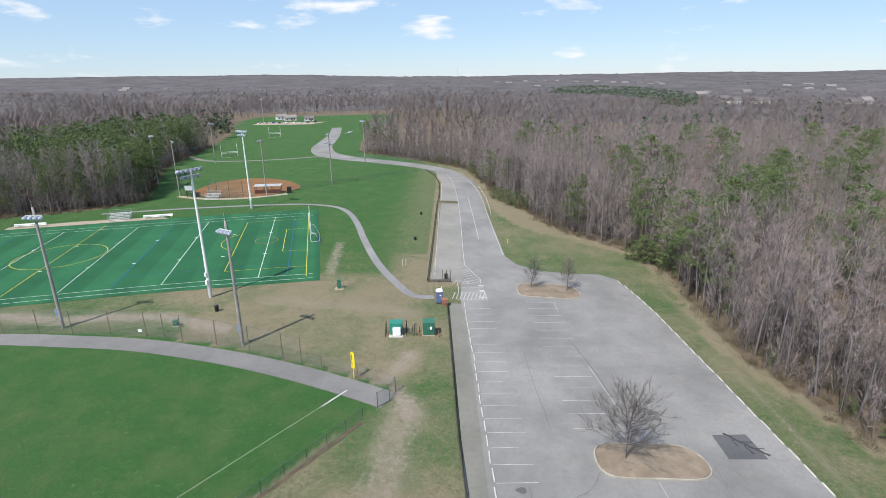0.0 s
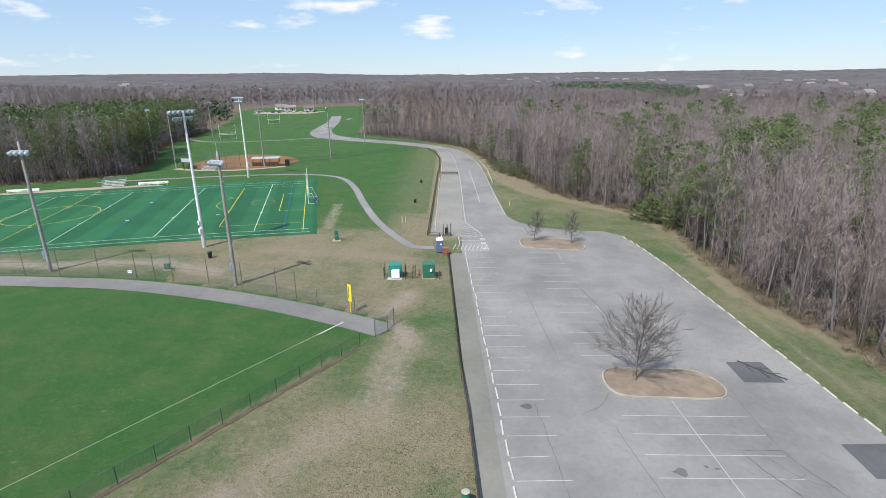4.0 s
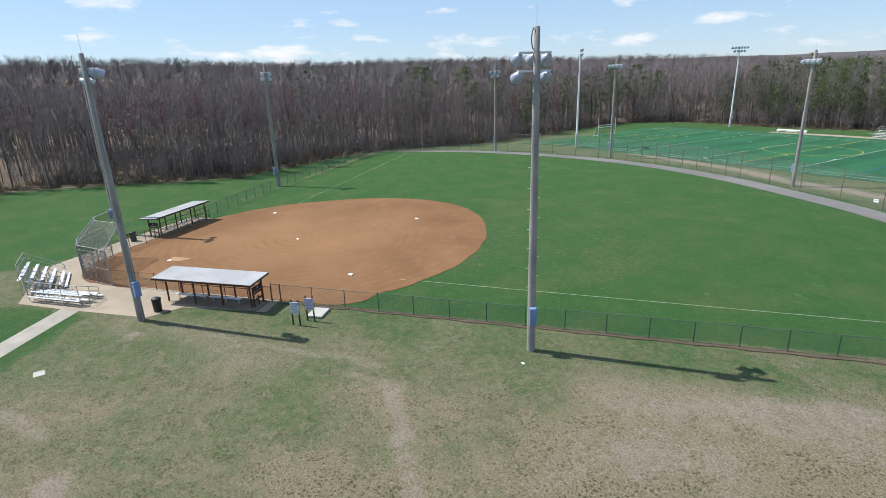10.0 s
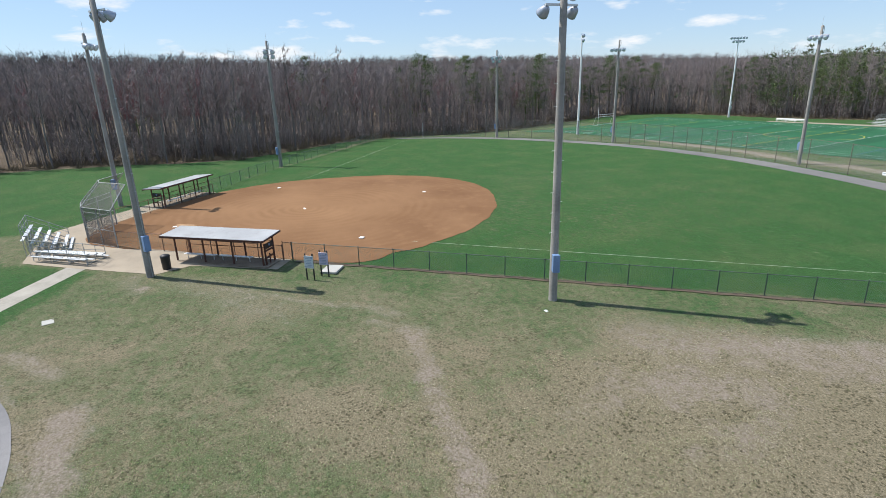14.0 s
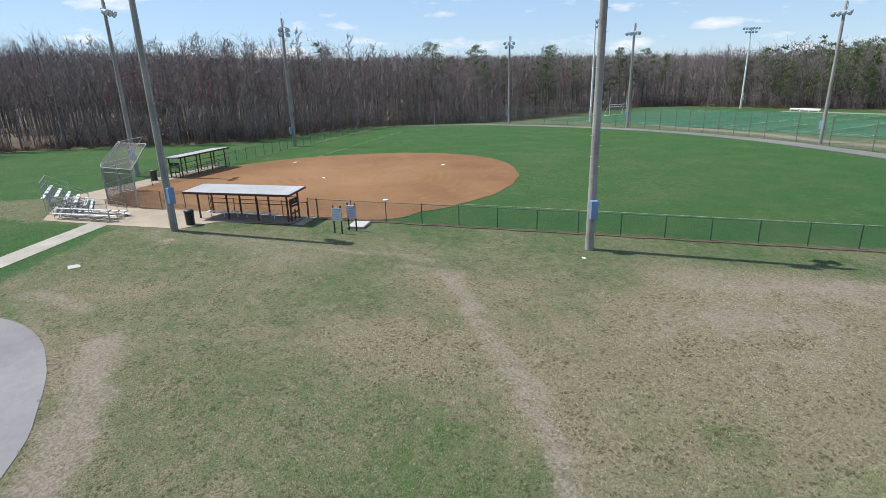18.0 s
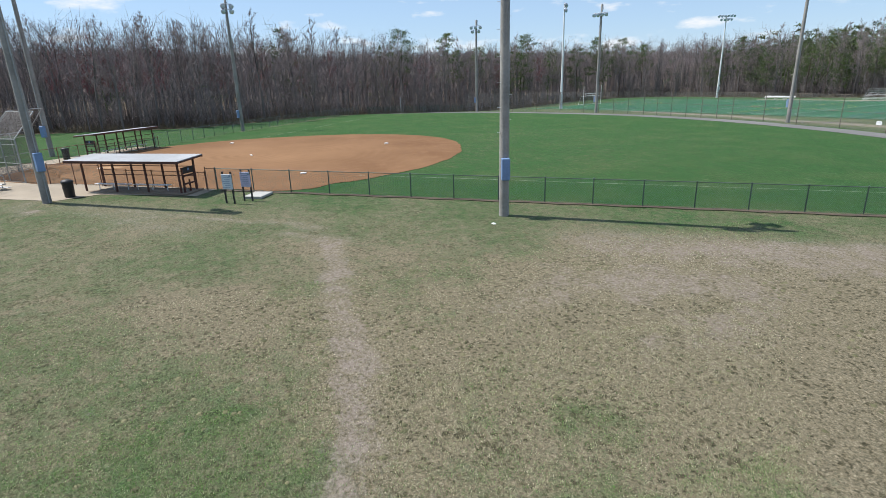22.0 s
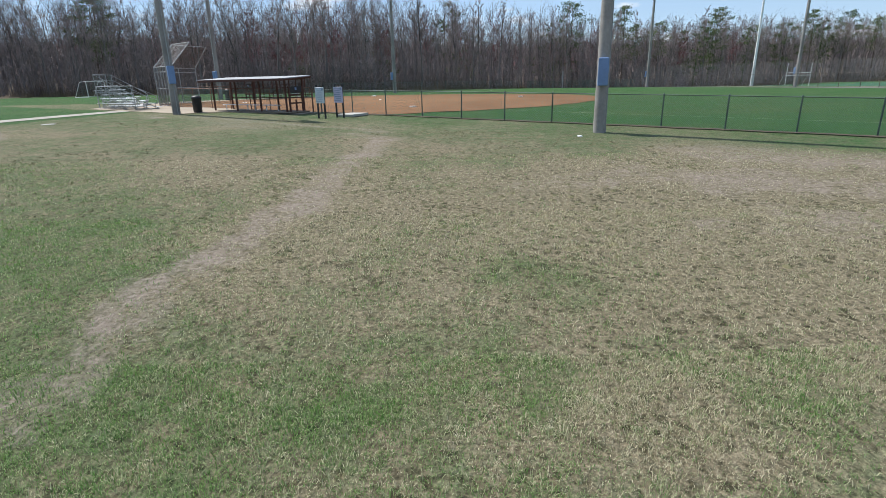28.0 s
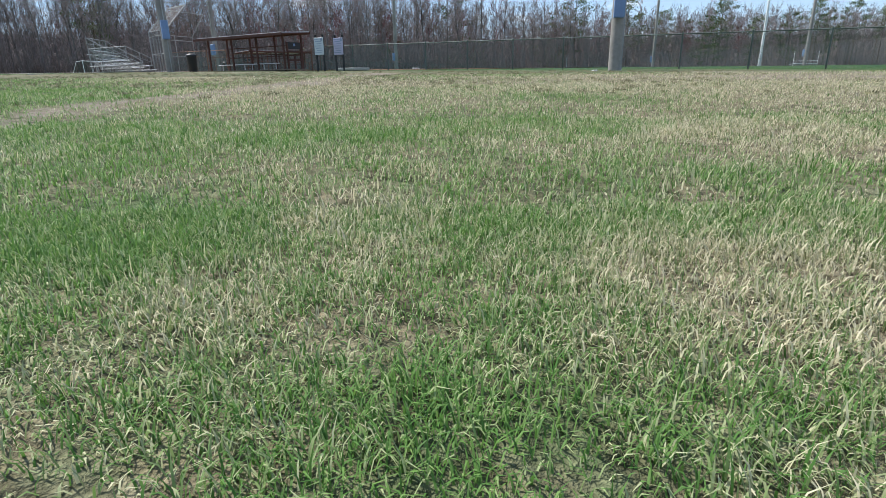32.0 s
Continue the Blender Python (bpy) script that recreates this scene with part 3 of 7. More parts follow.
def drape(poly, lift, grid=2.5):
    """A flat outline cut into cells and laid over the ground."""
    bm = bmesh.new()
    bm.faces.new([bm.verts.new((x, y, 0)) for x, y in poly])
    xs, ys = [q[0] for q in poly], [q[1] for q in poly]
    for axis, lo, hi in ((0, min(xs), max(xs)), (1, min(ys), max(ys))):
        for k in range(1, int((hi - lo) / grid) + 1):
            co, no = [0, 0, 0], [0, 0, 0]
            co[axis], no[axis] = lo + k * grid, 1
            bmesh.ops.bisect_plane(bm, geom=bm.verts[:] + bm.edges[:] + bm.faces[:], plane_co=co, plane_no=no, dist=1e-5)
    bmesh.ops.triangulate(bm, faces=bm.faces[:])
    b = Build()
    vs = [(v.co.x, v.co.y) for v in bm.verts]
    zs = land([q[0] for q in vs], [q[1] for q in vs]) + lift
    up = [f.normal.z >= 0 for f in bm.faces]
    b.add([(x, y, float(z)) for (x, y), z in zip(vs, zs)], [tuple(v.index for v in (f.verts if u else reversed(f.verts))) for f, u in zip(bm.faces, up)], True)
    bm.free()
    return b


def band(pts, width, lift, b=None):
    """A strip of the ground along a line."""
    b = b or Build()
    vs = []
    for i, q in enumerate(pts):
        p0, p1 = pts[max(i - 1, 0)], pts[min(i + 1, len(pts) - 1)]
        d = Vector((p1[0] - p0[0], p1[1] - p0[1])).normalized()
        w = width[i] if isinstance(width, (list, tuple)) else width
        for s in (-1, 1):
            x, y = q[0] - s * d.y * w / 2, q[1] + s * d.x * w / 2
            vs.append((x, y, lz(x, y) + lift))
    return b.add(vs, [(2 * i + 1, 2 * i, 2 * i + 2, 2 * i + 3) for i in range(len(pts) - 1)], True)


def stripe(p, q, width, lift, b=None):
    m = max(1, int(math.hypot(q[0] - p[0], q[1] - p[1]) / 3))
    return band([(p[0] + (q[0] - p[0]) * i / m, p[1] + (q[1] - p[1]) * i / m) for i in range(m + 1)], width, lift, b)


# ---- outlines of the plan ----
DRIVE = [(-30.6, -17.5), (-29.0, -15.3), (-27.4, -14.05), (-25.8, -13.2), (-24.1, -12.6), (-22.9, -12.25), (-20.7, -11.85), (-18.3, -11.6), (-15.0, -12.2), (-12, -14.5), (-11, -22), (-20, -27), (-30, -26), (-32, -21)]
FENCE_ARC = curve([(84.2, -5.6), (83.6, 0), (81.4, 11.5), (78.8, 22.4), (74.7, 33.3), (69.1, 43.5), (62.0, 55.5), (52.5, 67.6), (42.1, 75.5), (29.7, 82.2), (15.8, 86.4), (0.2, 86.2), (-9.4, 83.0)], 3.0)
FIELD = [ball(-9.4, 8), ball(-6.6, -6.6), *[ball(*q) for q in FENCE_ARC]]
LAWN_LEFT = [(-60, -20), (-60, -60), (-110, -60), (-110, -26), (-107, -8), (-118, 5), (-131, 24), ball(-9.4, 40), ball(-9.4, 18)]
LOT = [(3.0, 5), (4.4, 30), (3.3, 78), (2.6, 86), (3.6, 104), (12.6, 112), (14.8, 106), (18.5, 102.4), (24, 101.2), (31, 101.2), (33.6, 98.7), (35.5, 85), (36.3, 65), (37.0, 42), (37.6, 5)]
ROAD_C = [(8.2, 100), (8.2, 121), (8.0, 140), (7.4, 173), (6.2, 198), (3.0, 214), (-2.0, 226), (-10.0, 235), (-21, 243.5), (-38, 254), (-52, 264), (-63, 279), (-71, 306), (-75, 340), (-80, 385), (-90, 445)]
WOODS_RIGHT = [(52, 5), (50, 30), (47.5, 49), (44.4, 60), (42.6, 70), (44.0, 89), (45.9, 101), (44, 116), (37.2, 124), (30.7, 132.6), (27, 142), (22, 160), (16.5, 178), (13.5, 200), (10.5, 225), (2, 240), (-10, 250), (-30, 268), (-46, 286), (-52, 320), (-55, 380), (-50, 470)]
WOODS_LEFT = [(-60, -75), (-100, -62), (-112, -43), (-110, -26), (-107, -13), (-108, -4), (-115, 4), (-123, 13), (-133, 23.6), (-138, 33), (-142, 48), (-149, 61), (-156, 78), (-163, 104), (-166, 126), (-153, 143), (-131, 146), (-119, 150), (-104, 157), (-97, 164), (-106, 190), (-126, 236), (-134, 274), (-142, 325), (-165, 420), (-200, 520)]


def in_woods(x, y):
    right = inside(x, y, WOODS_RIGHT + [(-50, 900), (4600, 900), (4600, -4600), (52, -4600)])
    left = inside(x, y, WOODS_LEFT + [(-205, 640), (-4600, 640), (-4600, -4600), (-60, -4600)])
    far = np.asarray(y) > 600
    return right | left | far


def lawn_wear(x, y):
    """How green, how bare and how littered the ground is."""
    jx, jy = x + 0.9 * (wave(x, y, 1.6, 21) - 0.5) + 0.5 * (wave(x, y, 0.6, 22) - 0.5), y + 0.9 * (wave(x, y, 1.6, 31) - 0.5) + 0.5 * (wave(x, y, 0.6, 32) - 0.5)
    lush = 0.20 + 0.85 * (wave(x, y, 14, 3) - 0.46) + 1.05 * (wave(x, y, 4.5, 43) - 0.48) + 0.48 * (wave(x, y, 1.6, 45) - 0.5)
    lush = lush + 0.20 * step(5, -5, y) * step(-45, -40, x) * step(0, -6, x)
    # greener and drier stretches of the lawn, as (x, y, radius, amount)
    for cx, cy, r, amount in ((-12.5, 0.5, 3.2, 0.25), (-16.5, 0.5, 2.6, 0.16), (-10.5, -1.0, 4.8, 0.34), (-12.5, 12.5, 4.0, -0.16), (-7.0, 11.0, 1.8, 0.22), (-17.5, -5.0, 6.5, 0.28), (-13.5, -1.0, 4.0, 0.22), (-28.5, 9.0, 3.6, 0.30), (-26.0, 13.5, 2.8, 0.30), (-36.6, -9.6, 3.6, 0.28), (-38.5, -15.0, 4.5, 0.40), (-24.5, 0.2, 2.0, 0.08),
                              (-6.4, 5.9, 0.5, 0.38), (-6.95, 7.5, 0.6, 0.26), (-7.1, 8.6, 0.7, 0.26), (-8.4, 6.5, 0.6, 0.25), (-11.7, 8.7, 0.9, 0.35), (-7.4, 5.6, 0.5, 0.25), (-5.4, 7.1, 0.35, 0.30), (-5.6, 6.2, 0.3, 0.2), (-5.9, 7.9, 0.5, -0.2), (-8.3, 9.4, 1.0, -0.25), (-9.5, 34.0, 4.5, 0.28), (-3.0, 30.0, 4.0, 0.30), (-1.2, 55.0, 3.0, 0.35),
                              (-18.0, 11.5, 4.5, -0.34), (-20.3, 0.0, 3.0, -0.22), (-33.5, -4.0, 4.5, -0.28), (-15.0, 17.5, 5.0, -0.30), (-28.0, -9.0, 5.0, -0.24), (-24.0, -12.5, 2.5, -0.20), (-11.5, 22.0, 7.0, -0.30)):
        lush = lush + amount * step(r * 1.35, r * 0.45, np.hypot(jx - cx, jy - cy))
    lush = lush + 0.12 * step(5.5, 2.0, np.hypot((x + 9.5) / 1.2, y - 0.2))
    lush = 0.62 * np.tanh(np.maximum(lush, 0) / 0.62) + 0.05 * step(9.0, 3.0, np.hypot(x + 7.0, y - 7.2))
    infield = inside(x, y, FIELD)
    left = inside(x + 2.4 * (wave(x, y, 3.0, 21) - 0.5), y + 2.4 * (wave(x, y, 3.0, 31) - 0.5), LAWN_LEFT)
    lush = np.where(left, 0.95, lush)
    rx, ry = x - HOME[0], y - HOME[1]
    la, lb = rx * UA[0] + ry * UA[1], rx * VA[0] + ry * VA[1]
    near = step(-17, -9, lb) * step(-30, 8, la) * step(92, 80, la)
    lush = np.maximum(lush, (0.62 + 0.5 * (wave(x, y, 3.5, 46) - 0.5)) * near)
    lush = np.maximum(lush, 0.50 * step(-26, -10, lb) * step(36, 22, la) * step(-40, -10, la))
    back = step(92, 100, y) * step(-4, -14, x + 2.5 * (wave(x, y, 9, 8) - 0.5))
    lush = np.where(y > 90, np.maximum(lush, 0.80 * back), lush)
    lush = np.where((y > 110) & (x < -4), np.maximum(lush, 0.62 + 0.3 * step(-6, -20, x)), lush)
    side = in_woods(x + 2.4 + 7.0 * step(112, 140, y) + 3.0 * (wave(x, y, 7, 14) - 0.5), y)
    lush = np.where((x > 10) & (y > 20), np.where(side, 0.04, 0.52 + 0.5 * (wave(x, y, 11, 12) - 0.45) + 0.4 * (wave(x, y, 3, 13) - 0.5)), lush)
    lush = np.where((x > -40) & (x < 3) & (y > 28) & (y < 92), 0.38 + 0.9 * (wave(x, y, 9, 17) - 0.45) + 0.4 * (wave(x, y, 2.5, 18) - 0.5), lush)
    path_side = step(-11.0, -12.5, lb) * step(3.5, 0.5, la - 1.5 - 0.24 * (-lb - 11))
    lush = np.maximum(lush, 0.92 * path_side)
    lush = np.where(infield, 0.98 - 0.12 * step(26, 12, np.hypot(la - 38, lb - 20)) * (0.4 + wave(x, y, 6, 4)), lush)

    def spot(cx, cy, r, soft=0.6):
        return step(r * (1 + soft), r * (1 - soft), np.hypot(jx - cx, jy - cy))

    def trail(pts, w):
        out = np.zeros_like(x)
        for (x0, y0), (x1, y1) in zip(pts, pts[1:]):
            t = np.clip(((jx - x0) * (x1 - x0) + (jy - y0) * (y1 - y0)) / ((x1 - x0) ** 2 + (y1 - y0) ** 2), 0, 1)
            out = np.maximum(out, step(w * 1.9, w * 0.15, np.hypot(jx - x0 - t * (x1 - x0), jy - y0 - t * (y1 - y0))))
        return out

    bare = 0.66 * trail([(-27.8, 5.5), (-25, 5.0), (-22.9, 4.9), (-20.7, 4.6), (-18, 4.4), (-16.2, 4.3), (-14.4, 4.0), (-12.5, 3.7), (-10.8, 3.4), (-8.6, 3.0)], 0.56)
    bare = np.maximum(bare, 0.95 * trail([(-17.6, 4.0), (-15.6, 3.7), (-13.6, 3.4), (-12.0, 3.3), (-10.6, 3.1)], 0.34))
    bare = np.maximum(bare, 0.85 * spot(-23.1, 4.9, 0.85))
    bare = np.maximum(bare, 0.62 * np.maximum(np.maximum(spot(-5.55, 7.95, 0.16), spot(-5.75, 8.45, 0.2)), np.maximum(spot(-5.6, 6.75, 0.14), spot(-6.6, 6.6, 0.15))))
    bare = np.maximum(bare, 0.55 * trail([(-29.6, 3.3), (-28.8, 4.4), (-27.6, 6.0)], 0.5))
    bare = np.maximum(bare, 0.52 * trail([(-38.8, -5.6), (-36.6, -2.9), (-33.0, 1.6), (-31.4, 3.7), (-30.0, 5.3)], 0.48))
    bare = np.maximum(bare, 0.40 * trail([(-40.6, -7.8), (-37.4, -5.0), (-34.2, -3.0), (-32.6, -1.4)], 1.4))
    bare = np.maximum(bare, 0.62 * step(6.0, 2.0, np.hypot(jx + 17.0, (jy - 15.0) / 1.3)) * step(0.40, 0.66, wave(x, y, 2.6, 71)))
    bare = np.maximum(bare, 0.50 * trail([(-23.2, 16.0), (-21.4, 18.8)], 1.0))
    bare = np.maximum(bare, 0.74 * trail([(-20.6, 19.2), (-19.2, 22.4), (-17.2, 26.6), (-15.0, 29.4)], 1.15))
    bare = np.maximum(bare, 0.56 * trail([(-22, 17.5), (-18.6, 22), (-14.8, 27), (-12, 32), (-8, 37)], 2.3))
    bare = np.maximum(bare, 0.62 * trail([(-6, 38), (-5.5, 46), (-4.5, 53)], 2.4))
    bare = np.maximum(bare, 0.90 * trail([(-6.4, 57), (-4.6, 54.5), (-3.8, 51.5)], 1.5))
    bare = np.maximum(bare, 0.84 * trail([(-98, 77), (-70, 78), (-61, 75.8), (-53, 77.2), (-44, 77.4), (-39.5, 75.4), (-34, 73)], 1.7))
    bare = np.maximum(bare, 0.45 * trail([(-30, 84), (-14, 82), (-6, 80)], 2.2))
    bare = np.maximum(bare, 0.60 * trail([(-22.6, 98), (-23.5, 108), (-24.5, 118)], 1.2))
    bare = np.maximum(bare, 0.45 * trail([(-44, -11.0), (-41, -11.5)], 0.7))
    bare = np.maximum(bare, 0.84 * trail([(-15.6, -10.5), (-18.0, -10.2), (-20.3, -10.5), (-22.8, -10.7), (-25.2, -10.7)], 0.85))
    bare = np.maximum(bare, 0.45 * trail([(38.5, 20), (39.5, 60), (41, 80), (40, 100)], 0.6))
    bare = np.maximum(bare, 0.4 * trail([(-2, 110), (-1.0, 125), (-0.5, 160)], 0.7))
    bare = np.maximum(bare, 0.75 * spot(-40.2, -10.6, 0.8))
    bare = np.maximum(bare, 0.75 * trail([(-9, 56), (-6.5, 61), (-4.5, 66)], 1.3))
    bare = np.maximum(bare, 0.6 * trail([(-32.5, -15.9), (-31.0, -13.8), (-29.4, -12.6)], 0.6))
    bare = np.maximum(bare, 0.42 * trail([(-84, 14), (-93, 26), (-101, 38)], 1.6))
    bare = np.maximum(bare, 0.5 * trail([(-31, -16), (-28.6, -14.2), (-24.5, -12.2), (-19.5, -11.2), (-16, -11.3)], 0.22))
    bare = np.maximum(bare, np.where(side & (x > 10) & (y > 20), 0.22, 0.0))
    bare = np.where(infield, 0, bare)
    out = np.stack([np.clip(lush, 0, 1), bare, in_woods(jx, jy).astype(float)], 1)
    return out


def axis_steps(lo, hi, gap, ends, close, grow=1.13):
    """Grid lines gap apart from lo to hi, a third of that within close, and ever wider out to the ends."""
    v = [q for q in np.arange(lo, hi + 0.01, gap) if not close[0] < q < close[1]] + list(np.arange(close[0], close[1], gap / 3.2))
    for sign, end in ((-1, ends[0]), (1, ends[1])):
        s, p = gap, (lo if sign < 0 else hi)
        while (end - p) * sign > 0:
            s *= grow
            p += sign * s
            v.append(p)
    return np.array(sorted(v))


def make_ground():
    gx, gy = axis_steps(-170, 62, 1.35, (-4600, 4600), (-45.5, -3.5)), axis_steps(-40, 262, 1.35, (-2500, 4700), (-18.4, 37.0))
    X, Y = np.meshgrid(gx, gy)
    x, y = X.ravel(), Y.ravel()
    co = np.stack([x, y, land(x, y)], 1)
    nx, ny = len(gx), len(gy)
    k = (np.arange(ny - 1)[:, None] * nx + np.arange(nx - 1)).ravel()
    quads = np.stack([k, k + 1, k + 1 + nx, k + nx], 1)
    me = bpy.data.meshes.new("ground")
    me.vertices.add(len(co))
    me.vertices.foreach_set("co", co.ravel())
    me.loops.add(quads.size)
    me.loops.foreach_set("vertex_index", quads.ravel())
    me.polygons.add(len(quads))
    me.polygons.foreach_set("loop_start", np.arange(0, quads.size, 4))
    me.polygons.foreach_set("use_smooth", np.ones(len(quads), bool))
    me.update(calc_edges=True)
    w = lawn_wear(x, y)
    for i, key in enumerate(("lush", "bare", "litter")):
        at = me.attributes.new(key, "FLOAT", "POINT")
        at.data.foreach_set("value", np.ascontiguousarray(w[:, i], np.float32))
    me.materials.append(M["grass"])
    return tagged(new("ground", me), "wide lawn of green and winter-dry grass with bare worn soil", "ground", kind="structure")


make_ground()

# ---- paved and worn surfaces ----
def ragged(pts):
    """A closed smooth outline whose edge wanders a little, as raked soil does."""
    line = curve(pts, 0.5, True)
    return [(x + 0.5 * (float(wave(x, y, 1.3, 81)) - 0.5), y + 0.5 * (float(wave(x, y, 1.3, 82)) - 0.5)) for x, y in line]


structure = lambda name, b, m, label, cat: single(name, b, M[m], label, cat, kind="structure")
structure("parking_lot", drape(LOT, 0.030), "asphalt", "worn grey asphalt parking lot with faded bay lines", "parking lot")
road_w = [10.2, 8.9, 8.4, 8.4, 8.6, 8.8, 9.5, 11, 12, 12, 11, 10, 9, 8, 8, 8]
rl = curve(ROAD_C, 3.0)
structure("road", band(rl, [float(np.interp(i / (len(rl) - 1), np.linspace(0, 1, len(road_w)), road_w)) for i in range(len(rl))], 0.036), "asphalt", "grey asphalt road curving away to the woods", "road")
structure("side_parking", drape([(-2.9, 94.5), (3.7, 94.5), (3.9, 150), (3.7, 162), (-1.6, 162), (-1.9, 140), (-2.2, 116)], 0.026), "asphalt_old", "old pale asphalt parking strip beside the road", "parking lot")
structure("upper_parking", drape([(-1.9, 166), (3.4, 166), (3.0, 190), (0.6, 212), (-4.5, 222), (-3.6, 210), (-1.9, 197)], 0.026), "asphalt_old", "old pale asphalt parking strip at the bend", "parking lot")
structure("lot_verge", drape([(1.7, 5), (2.4, 30), (1.4, 62), (0.7, 84), (3.2, 84), (4.0, 58), (4.6, 30), (3.4, 5)], 0.022), "mossy", "strip of old mossy asphalt beside the lot", "pavement")
path_pts = curve([(-2.0, 86.7), (-5.6, 86.9), (-9.4, 93.4), (-14.2, 104.5), (-19.3, 120.8), (-23.6, 136.5), (-28.4, 149.2), (-33.8, 155.7), (-43.0, 158.6), (-53.2, 158.0), (-66, 156.6), (-84, 153.8), (-100, 150)], 2.0)
structure("footpath", band(path_pts, 1.65, 0.034), "drive", "narrow asphalt footpath winding through the grass", "path")
structure("infield", drape(ragged([ball(*q) for q in ((-6.6, -2), (-7.4, 6), (-6.6, 15.4), (-3.6, 22), (0.1, 25.8), (5.6, 29.1), (11.1, 31.0), (17.4, 30.7), (23.3, 27.6), (27.4, 21.9), (29.3, 15.9), (29.6, 9.9), (28.5, 4.0), (26.1, -0.6), (24, -3.3), (21.9, -6.0), (16, -6.3), (6, -6.4), (-3, -6.3))]), 0.030), "soil", "rust-brown raked clay infield of the softball diamond", "infield")
structure("outfield_track", band([ball(a + 1.9 * (a - 26) / math.hypot(a - 26, b_ - 24), b_ + 1.9 * (b_ - 24) / math.hypot(a - 26, b_ - 24)) for a, b_ in curve([(80.4, -5.4), (79.6, 0.5), (78.0, 9), (75.4, 19), (71.0, 31), (66.0, 40.6), (60.0, 51.4), (51.0, 63.0), (41.0, 71.2), (29.4, 77.6), (15.8, 82.2), (2, 83.6), (-5, 82.4)], 2.0)], 3.6, 0.030), "track", "grey gravel warning track along the outfield fence", "track")
structure("backstop_pad", drape([ball(*q) for q in ((-4.3, -11.5), (-7.6, -7.6), (-10.4, -3.3), (-10.5, 1.8), (-10.2, 16.2), (-6.9, 16.2), (-6.7, 2.0), (-5.6, -2.2), (-2.6, -6.2), (16.5, -6.4), (16.6, -8.6), (9.6, -9.2), (8.2, -11.4), (0.6, -11.6))], 0.026), "concrete", "pale sandy concrete pad behind the backstop", "pavement")
structure("sidewalk", band(curve([ball(*q) for q in ((1.0, -11.2), (2.1, -17.5), (3.6, -25), (6.5, -34))], 2.0), 1.75, 0.022), "walk", "pale concrete walk leading to the bleachers", "path")
structure("drive_end", drape(curve(DRIVE, 0.6, True), 0.022), "drive", "grey asphalt drive with a rounded end", "road")
turf = [pitch_at(*q) for q in ((2.6, -2.6), (2.6, 57.0), (-112.5, 57.0), (-112.5, -2.6))]
structure("turf_field", drape(turf, 0.050, 4.0), "turf", "bright green synthetic turf sports field with coloured lines", "sports field")
structure("far_infield", drape(curve([(-84.5, 175), (-88, 190), (-85, 201), (-75, 207), (-62, 201.5), (-52.0, 188), (-53.5, 180), (-57, 175.5), (-66, 170)], 2.0, True), 0.030), "soil", "orange clay infield of the second ball field", "infield")
structure("far_dugout_walk", band(curve([(-89, 174), (-80, 169.5), (-66, 168.4), (-53, 174.5)], 2.0), 2.4, 0.036), "concrete", "pale walk behind the second diamond", "path")
structure("far_service_road", band(curve([(-150, 300), (-118, 262), (-88, 259), (-62, 268), (-50, 262)], 4.0), 3.0, 0.02), "mossy", "sandy track between the far fields", "path")

# ---- trees ----
def raw_tube(V, F, a, b_, r0, r1, n):
    d = b_ - a
    d = d / (np.linalg.norm(d) + 1e-9)
    u = np.cross(d, (0.31, 0.77, 0.55))
    u /= np.linalg.norm(u) + 1e-9
    w = np.cross(d, u)
    k = len(V)
    for p, r in ((a, r0), (b_, r1)):
        for i in range(n):
            t = 2 * math.pi * i / n
            V.append(p + (u * math.cos(t) + w * math.sin(t)) * r)
    for i in range(n):
        j = (i + 1) % n
        F.append((k + i, k + j, k + n + j))
        F.append((k + i, k + n + j, k + n + i))


def raw_twig(V, F, rng, p, d, length, w):
    s = np.cross(d, rng.normal(size=3))
    s /= np.linalg.norm(s) + 1e-9
    k = len(V)
    V += [p - s * w / 2, p + s * w / 2, p + d * length + np.array((0, 0, length * 0.12))]
    F.append((k, k + 1, k + 2))


def unit(v):
    return v / (np.linalg.norm(v) + 1e-9)


